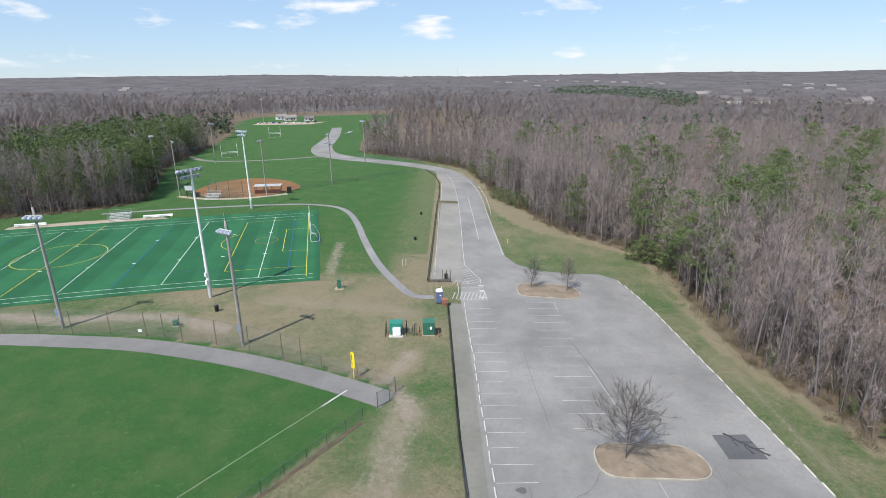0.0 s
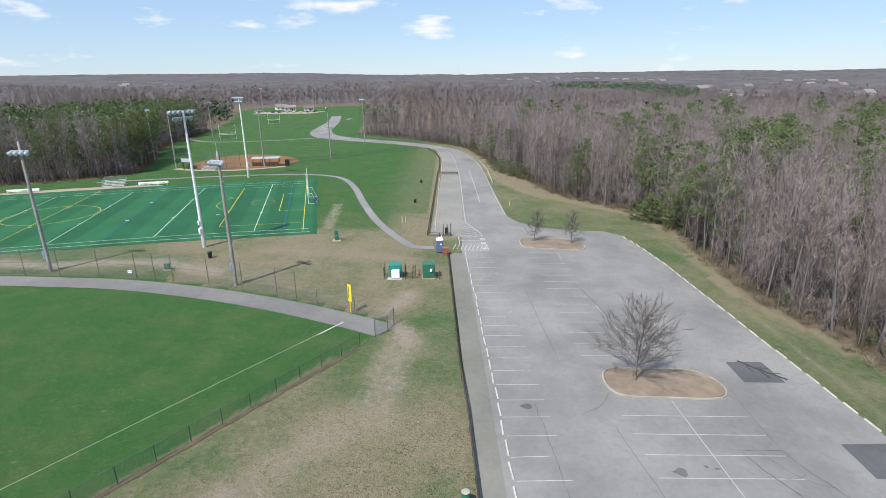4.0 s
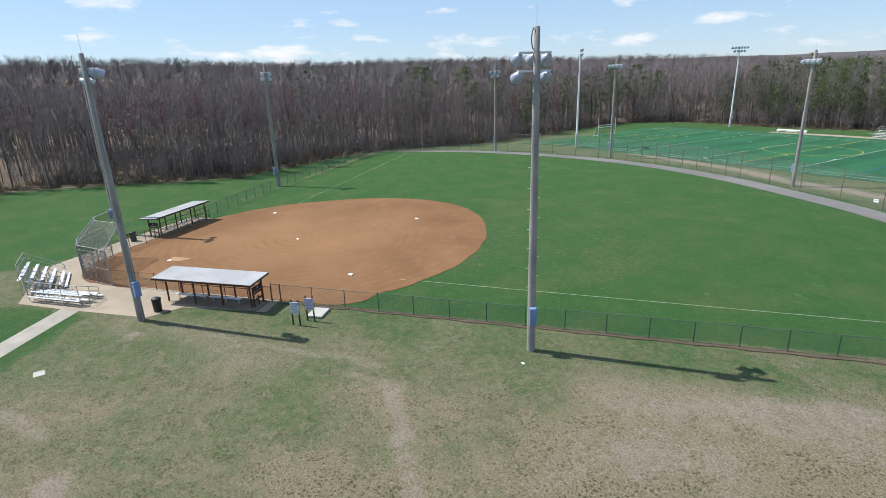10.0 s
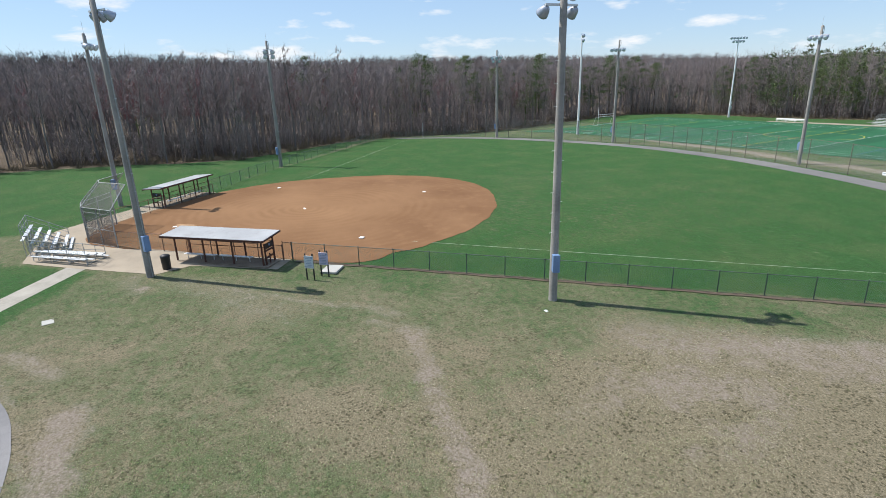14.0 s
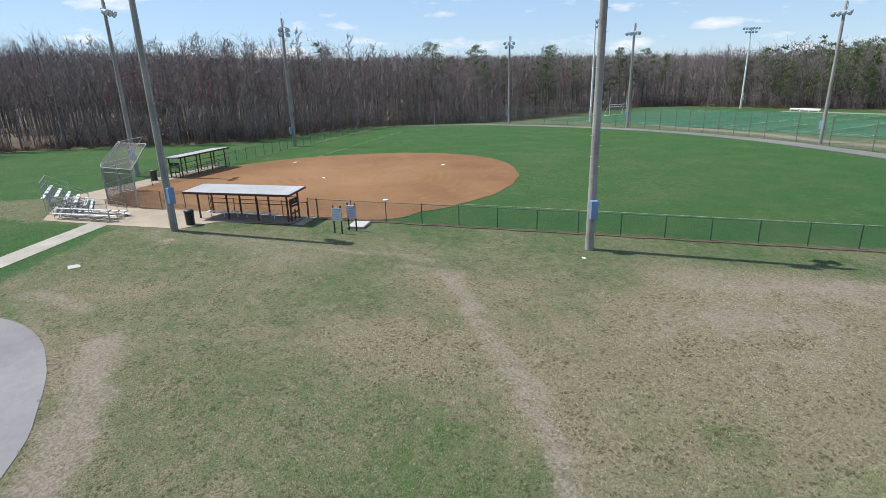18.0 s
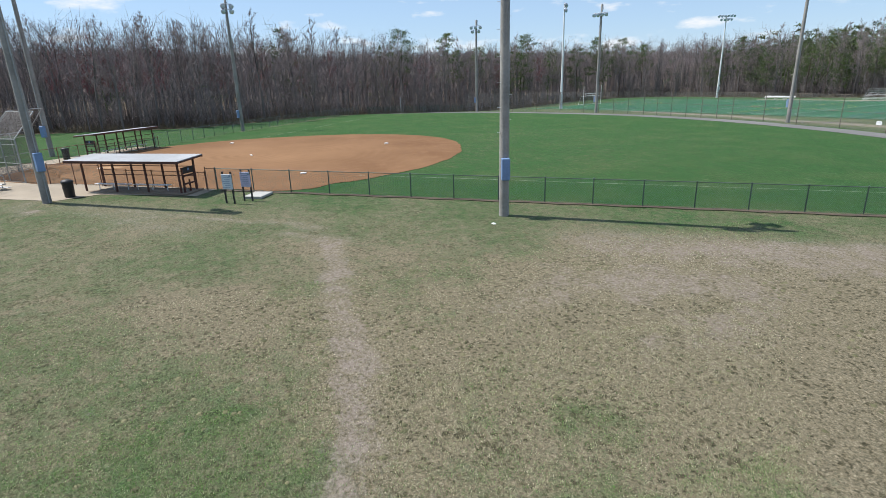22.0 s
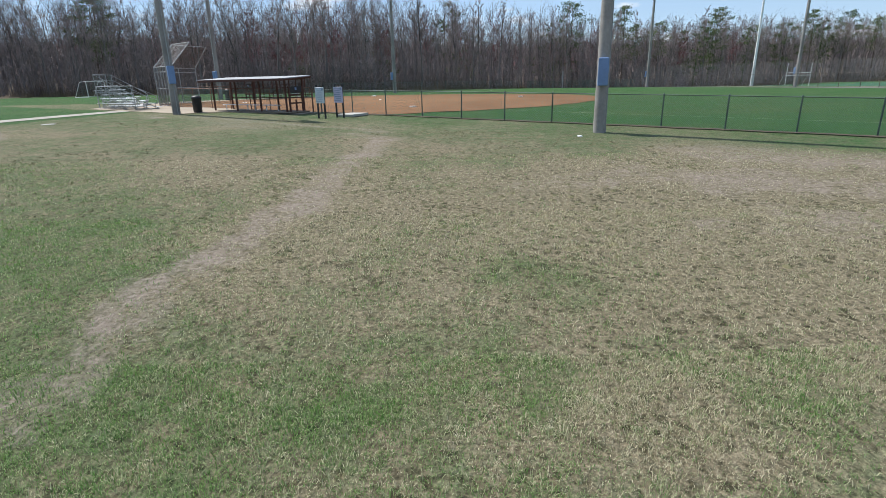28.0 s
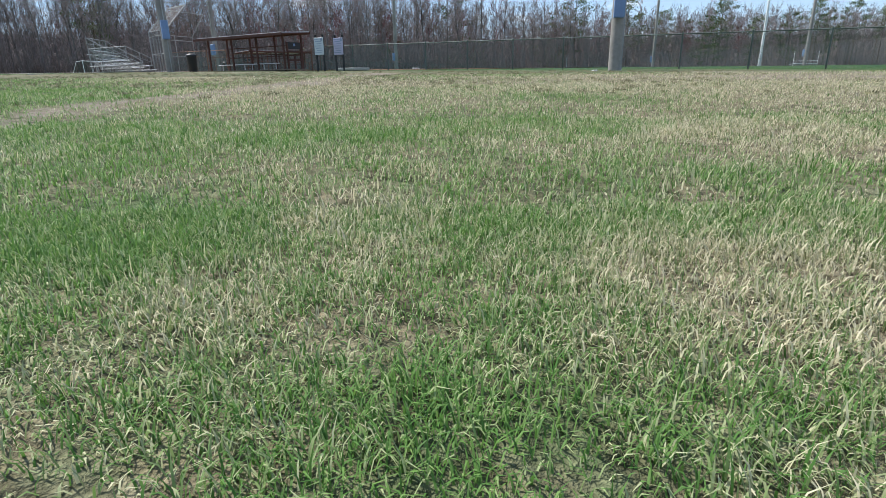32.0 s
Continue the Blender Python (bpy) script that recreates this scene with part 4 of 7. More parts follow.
def bare_tree(seed, height, up=1.0, limbs=10, subs=5, twigs=18, spread=0.30, first=0.32, girth=1.0, twig_w=0.05):
    """Trunk and limbs, and the twigs of the crown, as two lists each of points and triangles."""
    rng = np.random.default_rng(seed)
    V, F, V2, F2 = [], [], [], []
    p, d, r = np.zeros(3), np.array((0, 0, 1.0)), 0.0085 * height * girth
    pts, rad = [p], [r]
    seg = 6
    for i in range(seg):
        d = unit(d + rng.normal(size=3) * (0.05, 0.05, 0))
        p = p + d * height * 0.92 / seg
        pts.append(p)
        rad.append(r * (1 - (i + 1) / seg) ** 0.8 + 0.018)
    for i in range(seg):
        raw_tube(V, F, pts[i], pts[i + 1], rad[i], rad[i + 1], 6)
    for k in range(limbs):
        f = first + (0.97 - first) * (k + rng.random()) / limbs
        i = min(int(f * seg), seg - 1)
        t = f * seg - i
        base = pts[i] * (1 - t) + pts[i + 1] * t
        az = k * 2.4 + rng.random() * 0.8
        out = np.array((math.cos(az), math.sin(az), (0.75 + 0.5 * f) * up + rng.normal() * 0.12))
        ln = height * spread * (1.15 - 0.75 * f) * rng.uniform(0.75, 1.2)
        rr = 0.30 * (rad[i] * (1 - t) + rad[i + 1] * t) + 0.012
        q, dd = base, unit(out)
        for s in range(3):
            dd = unit(dd + np.array((0, 0, 0.22 * up)) + rng.normal(size=3) * 0.10)
            q2 = q + dd * ln / 3
            raw_tube(V, F, q, q2, rr * (1 - s / 3.4), rr * (1 - (s + 1) / 3.4), 4)
            for m in range(max(1, subs // 3 + (s > 0))):
                bp = q + (q2 - q) * rng.random()
                bd = unit(dd + rng.normal(size=3) * 0.65 + (0, 0, 0.15))
                bl = ln * rng.uniform(0.25, 0.5)
                be = bp + bd * bl
                raw_tube(V, F, bp, be, rr * 0.32, 0.012, 3)
                for _ in range(twigs):
                    tp = bp + (be - bp) * rng.uniform(0.15, 1.0)
                    td = unit(bd + rng.normal(size=3) * 0.6 + (0, 0, 0.2))
                    raw_twig(V2, F2, rng, tp, td, bl * rng.uniform(0.4, 0.85), twig_w)
            q = q2
    return (V, F), (V2, F2)


def thin_tree(seed, height, twigs=150, twig_w=0.05, low=0.36):
    """A tree of the woods' inside: a trunk, a few limbs and upswept twigs."""
    rng = np.random.default_rng(seed)
    V, F, V2, F2 = [], [], [], []
    top = np.array((rng.normal() * 0.5, rng.normal() * 0.5, height * 0.9))
    raw_tube(V, F, np.zeros(3), top, 0.0056 * height, 0.03, 3)
    for k in range(8):
        f = low + (0.90 - low) * (k + rng.random()) / 8
        az = k * 2.4 + rng.random()
        d = unit(np.array((math.cos(az), math.sin(az), 1.7)))
        a = top * f
        e = a + d * height * (0.25 - 0.12 * f)
        raw_tube(V, F, a, e, 0.055, 0.018, 3)
        for _ in range(twigs // 8):
            p = a + (e - a) * rng.uniform(0.25, 1.0) + rng.normal(size=3) * (0.35, 0.35, 0.25)
            raw_twig(V2, F2, rng, p, unit(d * 0.9 + rng.normal(size=3) * 0.8 + (0, 0, 0.25)), rng.uniform(0.045, 0.105) * height + 0.3, twig_w)
    return (V, F), (V2, F2)


def pine_tree(seed, height, boughs=23, tufts=112, bottom=0.36, radius=0.17, size=0.29):
    """A pine with an uneven rounded crown: boughs that end in flat clumps of needles."""
    rng = np.random.default_rng(seed)
    V, F, V2, F2 = [], [], [], []
    lean = np.array((rng.normal() * 0.5, rng.normal() * 0.5, height * 0.97))
    raw_tube(V, F, np.zeros(3), lean * 0.5, 0.011 * height, 0.008 * height, 6)
    raw_tube(V, F, lean * 0.5, lean, 0.008 * height, 0.03, 5)
    for k in range(boughs):
        f = bottom + (1.0 - bottom) * (k + rng.random()) / boughs
        g = (f - bottom) / (1.0 - bottom)
        reach = height * radius * (0.25 + 1.05 * math.sin(math.pi * (0.16 + 0.80 * g)) ** 0.8) * rng.uniform(0.45, 1.1)
        az = k * 2.4 + rng.normal() * 0.5
        a = lean * (f - 0.04)
        e = lean * f + np.array((math.cos(az) * reach, math.sin(az) * reach, reach * rng.uniform(0.0, 0.30)))
        raw_tube(V, F, a, e, 0.05, 0.014, 3)
        w = height * 0.070 * rng.uniform(0.7, 1.25) * (1.15 - 0.45 * g)
        for _ in range(tufts):
            c = e + rng.normal(size=3) * (w, w, w * 0.42) * 0.62 - (e - a) * 0.30 * rng.random()
            d = unit(rng.normal(size=3) * (1, 1, 0.5) + (0, 0, 0.45))
            sd = unit(np.cross(d, rng.normal(size=3))) * size * rng.uniform(0.22, 0.42)
            q = len(V2)
            V2 += [c - sd, c + sd, c + d * size * rng.uniform(0.7, 1.4)]
            F2.append((q, q + 1, q + 2))
    return (V, F), (V2, F2)


def shrub_clump(seed, size, blades=70, leaf=0.5):
    rng = np.random.default_rng(seed)
    V2, F2 = [], []
    for _ in range(blades):
        d = unit(rng.normal(size=3) * (1, 1, 0.6) + (0, 0, 0.7))
        raw_twig(V2, F2, rng, rng.normal(size=3) * (0.3, 0.3, 0.05) * size, d, size * rng.uniform(0.5, 1.1), 0.05 * leaf * 2)
    return V2, F2


def to_mesh(name, V, F, material):
    me = bpy.data.meshes.new(name)
    co, tri = np.asarray(V, np.float32), np.asarray(F, np.int32)
    me.vertices.add(len(co))
    me.vertices.foreach_set("co", co.ravel())
    me.loops.add(tri.size)
    me.loops.foreach_set("vertex_index", tri.ravel())
    me.polygons.add(len(tri))
    me.polygons.foreach_set("loop_start", np.arange(0, tri.size, 3, dtype=np.int32))
    me.update(calc_edges=True)
    me.materials.append(material)
    return me


def scatter(templates, xs, ys, rng, lo=0.8, hi=1.2, sink=0.1, wide=None):
    """One pair of point and triangle lists of many turned and scaled copies of the templates."""
    vs, fs, k = [], [], 0
    pick = rng.integers(0, len(templates), len(xs))
    zs = land(xs, ys) - sink
    for i, t in enumerate(pick):
        V, F = templates[t]
        s, a = rng.uniform(lo, hi), rng.uniform(0, 6.283)
        c, n = math.cos(a) * s, math.sin(a) * s
        w = wide if wide else 1.0
        out = np.empty_like(V)
        out[:, 0], out[:, 1], out[:, 2] = (V[:, 0] * c - V[:, 1] * n) * w + xs[i], (V[:, 0] * n + V[:, 1] * c) * w + ys[i], V[:, 2] * s + zs[i]
        vs.append(out)
        fs.append(F + k)
        k += len(V)
    return np.concatenate(vs), np.concatenate(fs)


def jitter(x0, x1, y0, y1, gap, rng, keep=1.0):
    gx, gy = np.meshgrid(np.arange(x0, x1, gap), np.arange(y0, y1, gap))
    x, y = gx.ravel() + rng.uniform(-0.48, 0.48, gx.size) * gap, gy.ravel() + rng.uniform(-0.48, 0.48, gx.size) * gap
    ok = in_woods(x, y) & (rng.random(x.size) < keep)
    return x[ok], y[ok]


def edge_line(pts, inset, gap):
    """Places along an outline, moved sideways into the woods."""
    line, out, run = [Vector((*p, 0)) for p in pts], [], 0.0
    for a, b_ in zip(line, line[1:]):
        d = (b_ - a)
        L = d.length
        d.normalize()
        while run < L:
            p = a + d * run + Vector((d.y, -d.x, 0)) * inset
            out.append((p.x, p.y))
            run += gap
        run -= L
    return out


PINE_ZONE = [(-98, 168), (-112, 161), (-150, 172), (-190, 215), (-200, 345), (-146, 338), (-134, 274), (-126, 236), (-106, 192)]
rng = np.random.default_rng(7)
arr = lambda pair: (np.asarray(pair[0], float), np.asarray(pair[1], int))
OAKS = []
for i in range(7):
    (v, f), (v2, f2) = bare_tree(100 + i, height=(19.5, 20.5, 18.5, 21.0, 19.5, 17.5, 20.0)[i], up=1.55, limbs=(15, 14, 14, 15, 15, 14, 14)[i], twigs=24, first=(0.22, 0.34, 0.26, 0.42, 0.20, 0.24, 0.44)[i], twig_w=0.036, spread=(0.25, 0.22, 0.27, 0.20, 0.28, 0.25, 0.19)[i])
    OAKS.append((to_mesh("trunk", v, f, M["bark"]), to_mesh("crown", v2, f2, M["twig"])))
PINES = []
for i in range(4):
    (v, f), (v2, f2) = pine_tree(300 + i, (18.5, 17.0, 20.0, 15.5)[i], bottom=(0.40, 0.32, 0.50, 0.24)[i], radius=(0.17, 0.19, 0.15, 0.21)[i])
    PINES.append((to_mesh("trunk", v, f, M["pine_bark"]), to_mesh("crown", v2, f2, M["pine"])))


def plant(kind, meshes, x, y, scale, turn, label, group, name="tree"):
    ob = thing(name, label, "tree", (x, y, lz(x, y) - 0.12), turn, group)
    ob.scale = (scale, scale, scale)
    part("trunk", meshes[0], None, ob)
    part("crown", meshes[1], None, ob)
    return ob


edge_spots = []
LEFT_EDGE = WOODS_LEFT[1:24][::-1]
for outline, gap in ((WOODS_RIGHT[2:19], 5.2), (LEFT_EDGE, 6.4)):
    for inset in (2.6, 7.4):
        for x, y in edge_line(outline, inset, gap):
            edge_spots.append((x + rng.normal() * 1.1, y + rng.normal() * 1.1))
EDGE = [q for q in edge_spots if in_woods(np.array([q[0]]), np.array([q[1]]))[0] and not (inside(np.array([q[0]]), np.array([q[1]]), PINE_ZONE)[0] and rng.random() < 0.9)]
for k, (x, y) in enumerate(EDGE):
    plant("oak", OAKS[k % len(OAKS)], x, y, rng.uniform(0.86, 1.06) * (1.0 if x < -60 else 0.93), rng.uniform(0, 6.28), "tall bare grey-brown tree at the edge of the woods", "bare trees at the woods' edge", "bare_tree")

PINE_SPOTS = [(60, 157, 1.05), (55, 163, 1.0), (66, 160, 0.95), (70, 163, 1.0), (50, 152, 0.9), (70, 136, 1.0), (88, 174, 1.05), (92, 147, 1.12), (88, 142, 1.0), (77, 127, 1.0), (81, 131, 0.9), (48, 95, 0.95), (46, 99, 0.85), (55, 100, 1.0), (59, 104, 0.95), (52, 104, 0.8), (44, 90, 0.72), (47, 86, 0.7), (98, 130, 1.0), (103, 133, 1.05), (101, 140, 0.95), (138, 177, 1.1), (134, 172, 0.95), (76, 94, 0.9), (80, 97, 0.95), (72, 98, 0.8), (69, 111, 0.85), (109, 240, 1.0), (103, 236, 0.95), (30, 222, 0.95), (34, 226, 0.9), (33, 133, 0.75), (35, 137, 0.7), (68, 230, 0.85), (56, 240, 0.85), (150, 205, 1.1), (158, 212, 1.0), (165, 208, 1.05), (145, 215, 1.0), (37, 146, 0.7), (45, 118, 0.8), (47, 122, 0.7), (20, 176, 0.6), (16, 190, 0.7), (-30, 278, 0.7), (-37, 285, 0.8), (-26, 272, 0.65), (-44, 300, 0.85), (-48, 318, 0.8),
              (-107, 178, 0.95), (-105, 185, 0.9), (-112, 186, 1.0), (-119, 192, 1.0), (-130, 194, 1.05), (-129, 178, 1.0), (-122, 205, 1.0), (-118, 216, 1.0), (-140, 200, 1.0), (-133, 212, 1.0), (-126, 226, 1.0), (-138, 226, 1.05), (-146, 216, 1.0), (-132, 240, 1.0),
              (-141, 246, 1.0), (-150, 240, 1.0), (-138, 260, 1.0), (-147, 268, 1.0), (-140, 278, 1.1), (-150, 290, 1.0), (-142, 186, 0.95), (-104, 172, 0.85), (-109, 166, 0.85), (-121, 170, 0.9), (-152, 206, 1.0), (-158, 228, 1.0), (-160, 254, 1.0), (-148, 312, 1.0), (-156, 330, 1.0), (-102, 164, 0.8), (-99, 168, 0.7), (-116, 160, 0.85), (-124, 158, 0.85),
              (-163, 72, 0.9), (-169, 112, 1.0), (-172, 122, 1.05), (-178, 108, 1.0), (-165, 136, 0.9), (-150, 152, 0.95), (-140, 154, 0.9), (-132, 152, 0.9), (-150, 44, 1.1), (-165, 40, 1.0), (-156, 60, 1.12), (-160, 84, 1.0), (-170, 92, 1.1), (-145, 150, 0.9), (-172, 132, 1.0), (-100, 167, 0.55), (-104, 161, 0.62), (-110, 157.5, 0.7), (-117, 153.5, 0.75), (-101, 173, 0.75), (-104, 180, 0.85), (-107, 190, 0.9), (-111, 200, 0.9), (-116, 212, 0.95), (-121, 224, 0.95), (-126, 149, 0.8), (-120, -58, 0.95), (-124, -62, 1.05)]
for k, (x, y, s) in enumerate(PINE_SPOTS):
    plant("pine", PINES[k % 4], x, y, s * rng.uniform(1.0, 1.15) * (1.12 if x > 0 else 1.0), rng.uniform(0, 6.28), "dark green pine standing among bare trees", "pines in the woods", "pine_tree")

# the woods' inside, as far as trunks can be told apart
THIN = [thin_tree(500 + i, 19.0 + 0.5 * i) for i in range(6)]
tw, tt = [arr(a) for a, _ in THIN], [arr(b_) for _, b_ in THIN]
x1, y1 = jitter(20, 190, 0, 300, 5.2, rng)
x2, y2 = jitter(-198, -90, -95, 330, 4.6, rng)
wx, wy = np.concatenate([x1, x2]), np.concatenate([y1, y2])
ok = ~inside(wx, wy, PINE_ZONE) | (rng.random(wx.size) < 0.22)
wx, wy = wx[ok], wy[ok]
seed_rng = lambda: np.random.default_rng(11)
for nm, tpl, m in (("woods_trunks", tw, "bark"), ("woods_twigs", tt, "twig")):
    v, f = scatter(tpl, wx, wy, seed_rng(), 0.88, 1.06)
    tagged(new(nm, to_mesh(nm, v, f, M[m])), "bare leafless woods of grey-brown trunks and twigs", "woods", kind="stuff")

MIDP = []
for i in range(4):
    (v, f), (v2, f2) = pine_tree(340 + i, 16.5 + i, boughs=15, tufts=24, bottom=0.26, radius=0.18, size=0.70)
    MIDP.append((np.concatenate([np.asarray(v), np.asarray(v2)]), np.concatenate([np.asarray(f), np.asarray(f2) + len(v)])))
x, y = jitter(-200, -95, 160, 345, 6.4, rng)
ok = inside(x, y, PINE_ZONE)
gx_, gy_ = np.concatenate([x[ok], rng.uniform(45, 150, 44), rng.uniform(-185, -140, 16)]), np.concatenate([y[ok], rng.uniform(60, 260, 44), rng.uniform(-40, 150, 16)])
ok = in_woods(gx_, gy_)
v, f = scatter(MIDP, gx_[ok], gy_[ok], rng, 0.8, 1.12)
tagged(new("pine_grove", to_mesh("pine_grove", v, f, M["pine"])), "dense grove of dark green pines among bare trees", "woods", kind="stuff")
# saplings and red-budded maples just inside the edges
SAP = [thin_tree(560 + i, 4.5 + 1.9 * i, 99, 0.045, 0.10) for i in range(5)]
sx, sy = [], []
for outline in (WOODS_RIGHT[2:19], LEFT_EDGE):
    for inset in (1.0, 2.6, 4.8, 8.0, 12.5):
        for x, y in edge_line(outline, inset, 1.75):
            sx.append(x + rng.normal() * 1.2)
            sy.append(y + rng.normal() * 1.2)
sx, sy = np.array(sx), np.array(sy)
ok = in_woods(sx, sy)
for nm, tpl, m in (("sapling_stems", [arr(a) for a, _ in SAP], "bark"), ("sapling_twigs", [arr(b_) for _, b_ in SAP], "twig")):
    v, f = scatter(tpl, sx[ok], sy[ok], np.random.default_rng(12), 0.6, 1.2)
    tagged(new(nm, to_mesh(nm, v, f, M[m])), "thin bare saplings crowding the woods' edge", "woods", kind="stuff")
mx = np.concatenate([rng.normal(-136, 12, 44), rng.normal(-165, 12, 20), rng.normal(90, 30, 14)])
my = np.concatenate([rng.normal(-22, 16, 44), rng.normal(62, 18, 20), rng.normal(190, 40, 14)])
ok = in_woods(mx, my)
BUDS = [arr(thin_tree(590 + i, 15.5 + i, 160, 0.09)[1]) for i in range(3)]
v, f = scatter(BUDS, mx[ok], my[ok], rng, 0.9, 1.08)
tagged(new("red_maples", to_mesh("red_maples", v, f, M["bud"])), "maples with dark red spring buds in the woods", "woods", kind="stuff")
HOLLY = []
for i in range(3):
    (v, f), (v2, f2) = pine_tree(360 + i, 5.2, boughs=34, tufts=70, bottom=0.08, radius=0.34, size=0.20)
    HOLLY.append((to_mesh("trunk", v, f, M["pine_bark"]), to_mesh("crown", v2, f2, M["pine"])))
for k, (x, y, s) in enumerate([(15.6, 172, 0.8), (17.2, 167.5, 0.95), (19.6, 163, 1.0), (22.0, 159.5, 1.05), (24.6, 157.5, 0.9), (27.2, 157, 0.7), (40.8, 112, 0.9), (43.0, 110, 1.2), (45.4, 107.5, 1.35), (46.6, 104.5, 1.3), (44.4, 113.5, 1.1), (47.4, 101.5, 1.0), (12.6, 206, 0.9), (10.5, 220, 1.0), (4.5, 236, 0.8), (-3, 246, 0.8), (47.5, 83, 0.5), (45.6, 66, 0.45), (48.4, 55, 0.45), (49.2, 50, 0.5)]):
    plant("holly", HOLLY[k % 3], x, y, s, rng.uniform(0, 6.28), "bushy dark green evergreen at the woods' edge", "evergreen bushes", "evergreen_bush")


def far_clump(seed, height, blades, width, stem=True):
    rng_ = np.random.default_rng(seed)
    V2, F2 = [], []
    if stem:
        raw_tube(V2, F2, np.zeros(3), np.array((0, 0, height * 0.7)), 0.3, 0.1, 3)
    for _ in range(blades):
        az, f = rng_.uniform(0, 6.283), rng_.uniform(0.25, 0.75)
        d = unit(np.array((math.cos(az), math.sin(az), rng_.uniform(0.6, 2.2))))
        p = np.array((math.cos(az), math.sin(az), 0)) * rng_.uniform(0, 2.4) + (0, 0, height * f)
        s = unit(np.cross(d, rng_.normal(size=3))) * width
        k = len(V2)
        V2 += [p - s, p + s, p + d * height * rng_.uniform(0.11, 0.25)]
        F2.append((k, k + 1, k + 2))
    return V2, F2


def pine_clump(seed, height, blades, width):
    rng_ = np.random.default_rng(seed)
    V2, F2 = [], []
    for _ in range(blades):
        az, f = rng_.uniform(0, 6.283), rng_.uniform(0.15, 1.0)
        r = height * 0.24 * (1.1 - f)
        p = np.array((math.cos(az) * r, math.sin(az) * r, height * f))
        d = unit(np.array((math.cos(az), math.sin(az), 0.5)))
        s = unit(np.cross(d, rng_.normal(size=3))) * width
        k = len(V2)
        V2 += [p - s, p + s, p + d * height * 0.13]
        F2.append((k, k + 1, k + 2))
    return V2, F2


PLANTATION = [(211, 1136), (375, 1384), (413, 1245), (395, 1003), (382, 850), (285, 630), (251, 616), (273, 769), (242, 889), (174, 933)]
FAR = [arr(far_clump(700 + i, 16.0 + i * 0.7, 38, 0.17)) for i in range(5)]
WIDE = [arr(far_clump(720 + i, 14.0 + i * 0.7, 30, 0.25, False)) for i in range(6)]
FARP = [arr(pine_clump(740 + i, 17.0 + i, 32, 1.15)) for i in range(3)]
sets = []
for box in ((-760, 420, -420, 800, 12.6),):
    x, y = jitter(box[0], box[1], box[2], box[3], box[4], rng)
    inner = ((x > 20) & (x < 190) & (y > 0) & (y < 300)) | ((x > -198) & (x < -90) & (y > -95) & (y < 330))
    sets.append((x[~inner], y[~inner]))
x, y = jitter(-330, -198, -220, 420, 7.0, rng)
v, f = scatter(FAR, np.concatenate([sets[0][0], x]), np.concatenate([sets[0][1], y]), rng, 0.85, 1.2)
tagged(new("far_woods", to_mesh("far_woods", v, f, M["hazed_twig"])), "bare grey-brown woods spreading into the distance", "woods", kind="stuff")
x, y = jitter(-1100, 1100, -700, 1100, 14.5, rng)
r = np.hypot(x, y)
ok = (r > 400) & (r < 1100) & (y > -0.75 * np.abs(x) - 100) & ~((x > -760) & (x < 420) & (y < 800) & (y > -420)) & (~inside(x, y, PLANTATION) | (rng.random(x.size) < 0.1))
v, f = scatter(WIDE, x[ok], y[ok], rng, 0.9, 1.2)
tagged(new("distant_woods", to_mesh("distant_woods", v, f, M["hazed_twig"])), "bare brown woods beyond the park", "woods", kind="stuff")
# the crowns of the woods near the horizon close into one rough sheet
rad_, ang_ = [480.0], np.linspace(-0.85, math.pi + 0.85, 620)
while rad_[-1] < 4400:
    rad_.append(rad_[-1] * 1.02)
A_, R_ = np.meshgrid(ang_, np.array(rad_))
cx_, cy_ = R_.ravel() * np.cos(A_.ravel()), R_.ravel() * np.sin(A_.ravel())
rise = step(480, 640, np.hypot(cx_, cy_)) * (1.0 - (1.0 - step(600, 800, cy_)) * step(-460, -280, cx_) * step(120, 0, cx_))
cz_ = land(cx_, cy_) - 3.0 + 11.5 * rise + 4.5 * step(700, 1150, np.hypot(cx_, cy_)) + 5.0 * rise * (wave(cx_, cy_, 38, 71) - 0.5) + 2.5 * (wave(cx_, cy_, 13, 73) - 0.5) + rng.normal(size=cx_.size) * 0.9
na_ = len(ang_)
k_ = (np.arange(len(rad_) - 1)[:, None] * na_ + np.arange(na_ - 1)).ravel()
ok = in_woods(cx_, cy_) & in_woods(cx_ + 16, cy_) & in_woods(cx_ - 16, cy_) & in_woods(cx_, cy_ - 16) & (~inside(cx_, cy_, PINE_ZONE))
k_ = k_[ok[k_] & ok[k_ + 1] & ok[k_ + na_] & ok[k_ + na_ + 1]]
F_ = np.concatenate([np.stack([k_, k_ + na_, k_ + 1], 1), np.stack([k_ + 1, k_ + na_, k_ + na_ + 1], 1)])
tagged(new("hazed_canopy", to_mesh("hazed_canopy", np.stack([cx_, cy_, cz_], 1), F_, M["canopy"])), "canopy of bare woods reaching the horizon, tinted grey-violet for haze", "woods", kind="stuff")
gx_, gy_ = np.meshgrid(np.arange(160, 420, 7.5), np.arange(610, 1390, 8.0))
gx_, gy_ = gx_.ravel() + rng.normal(size=gx_.size), gy_.ravel() + rng.normal(size=gy_.size)
ok = inside(gx_, gy_, PLANTATION)
px, py = [gx_[ok]], [gy_[ok]]
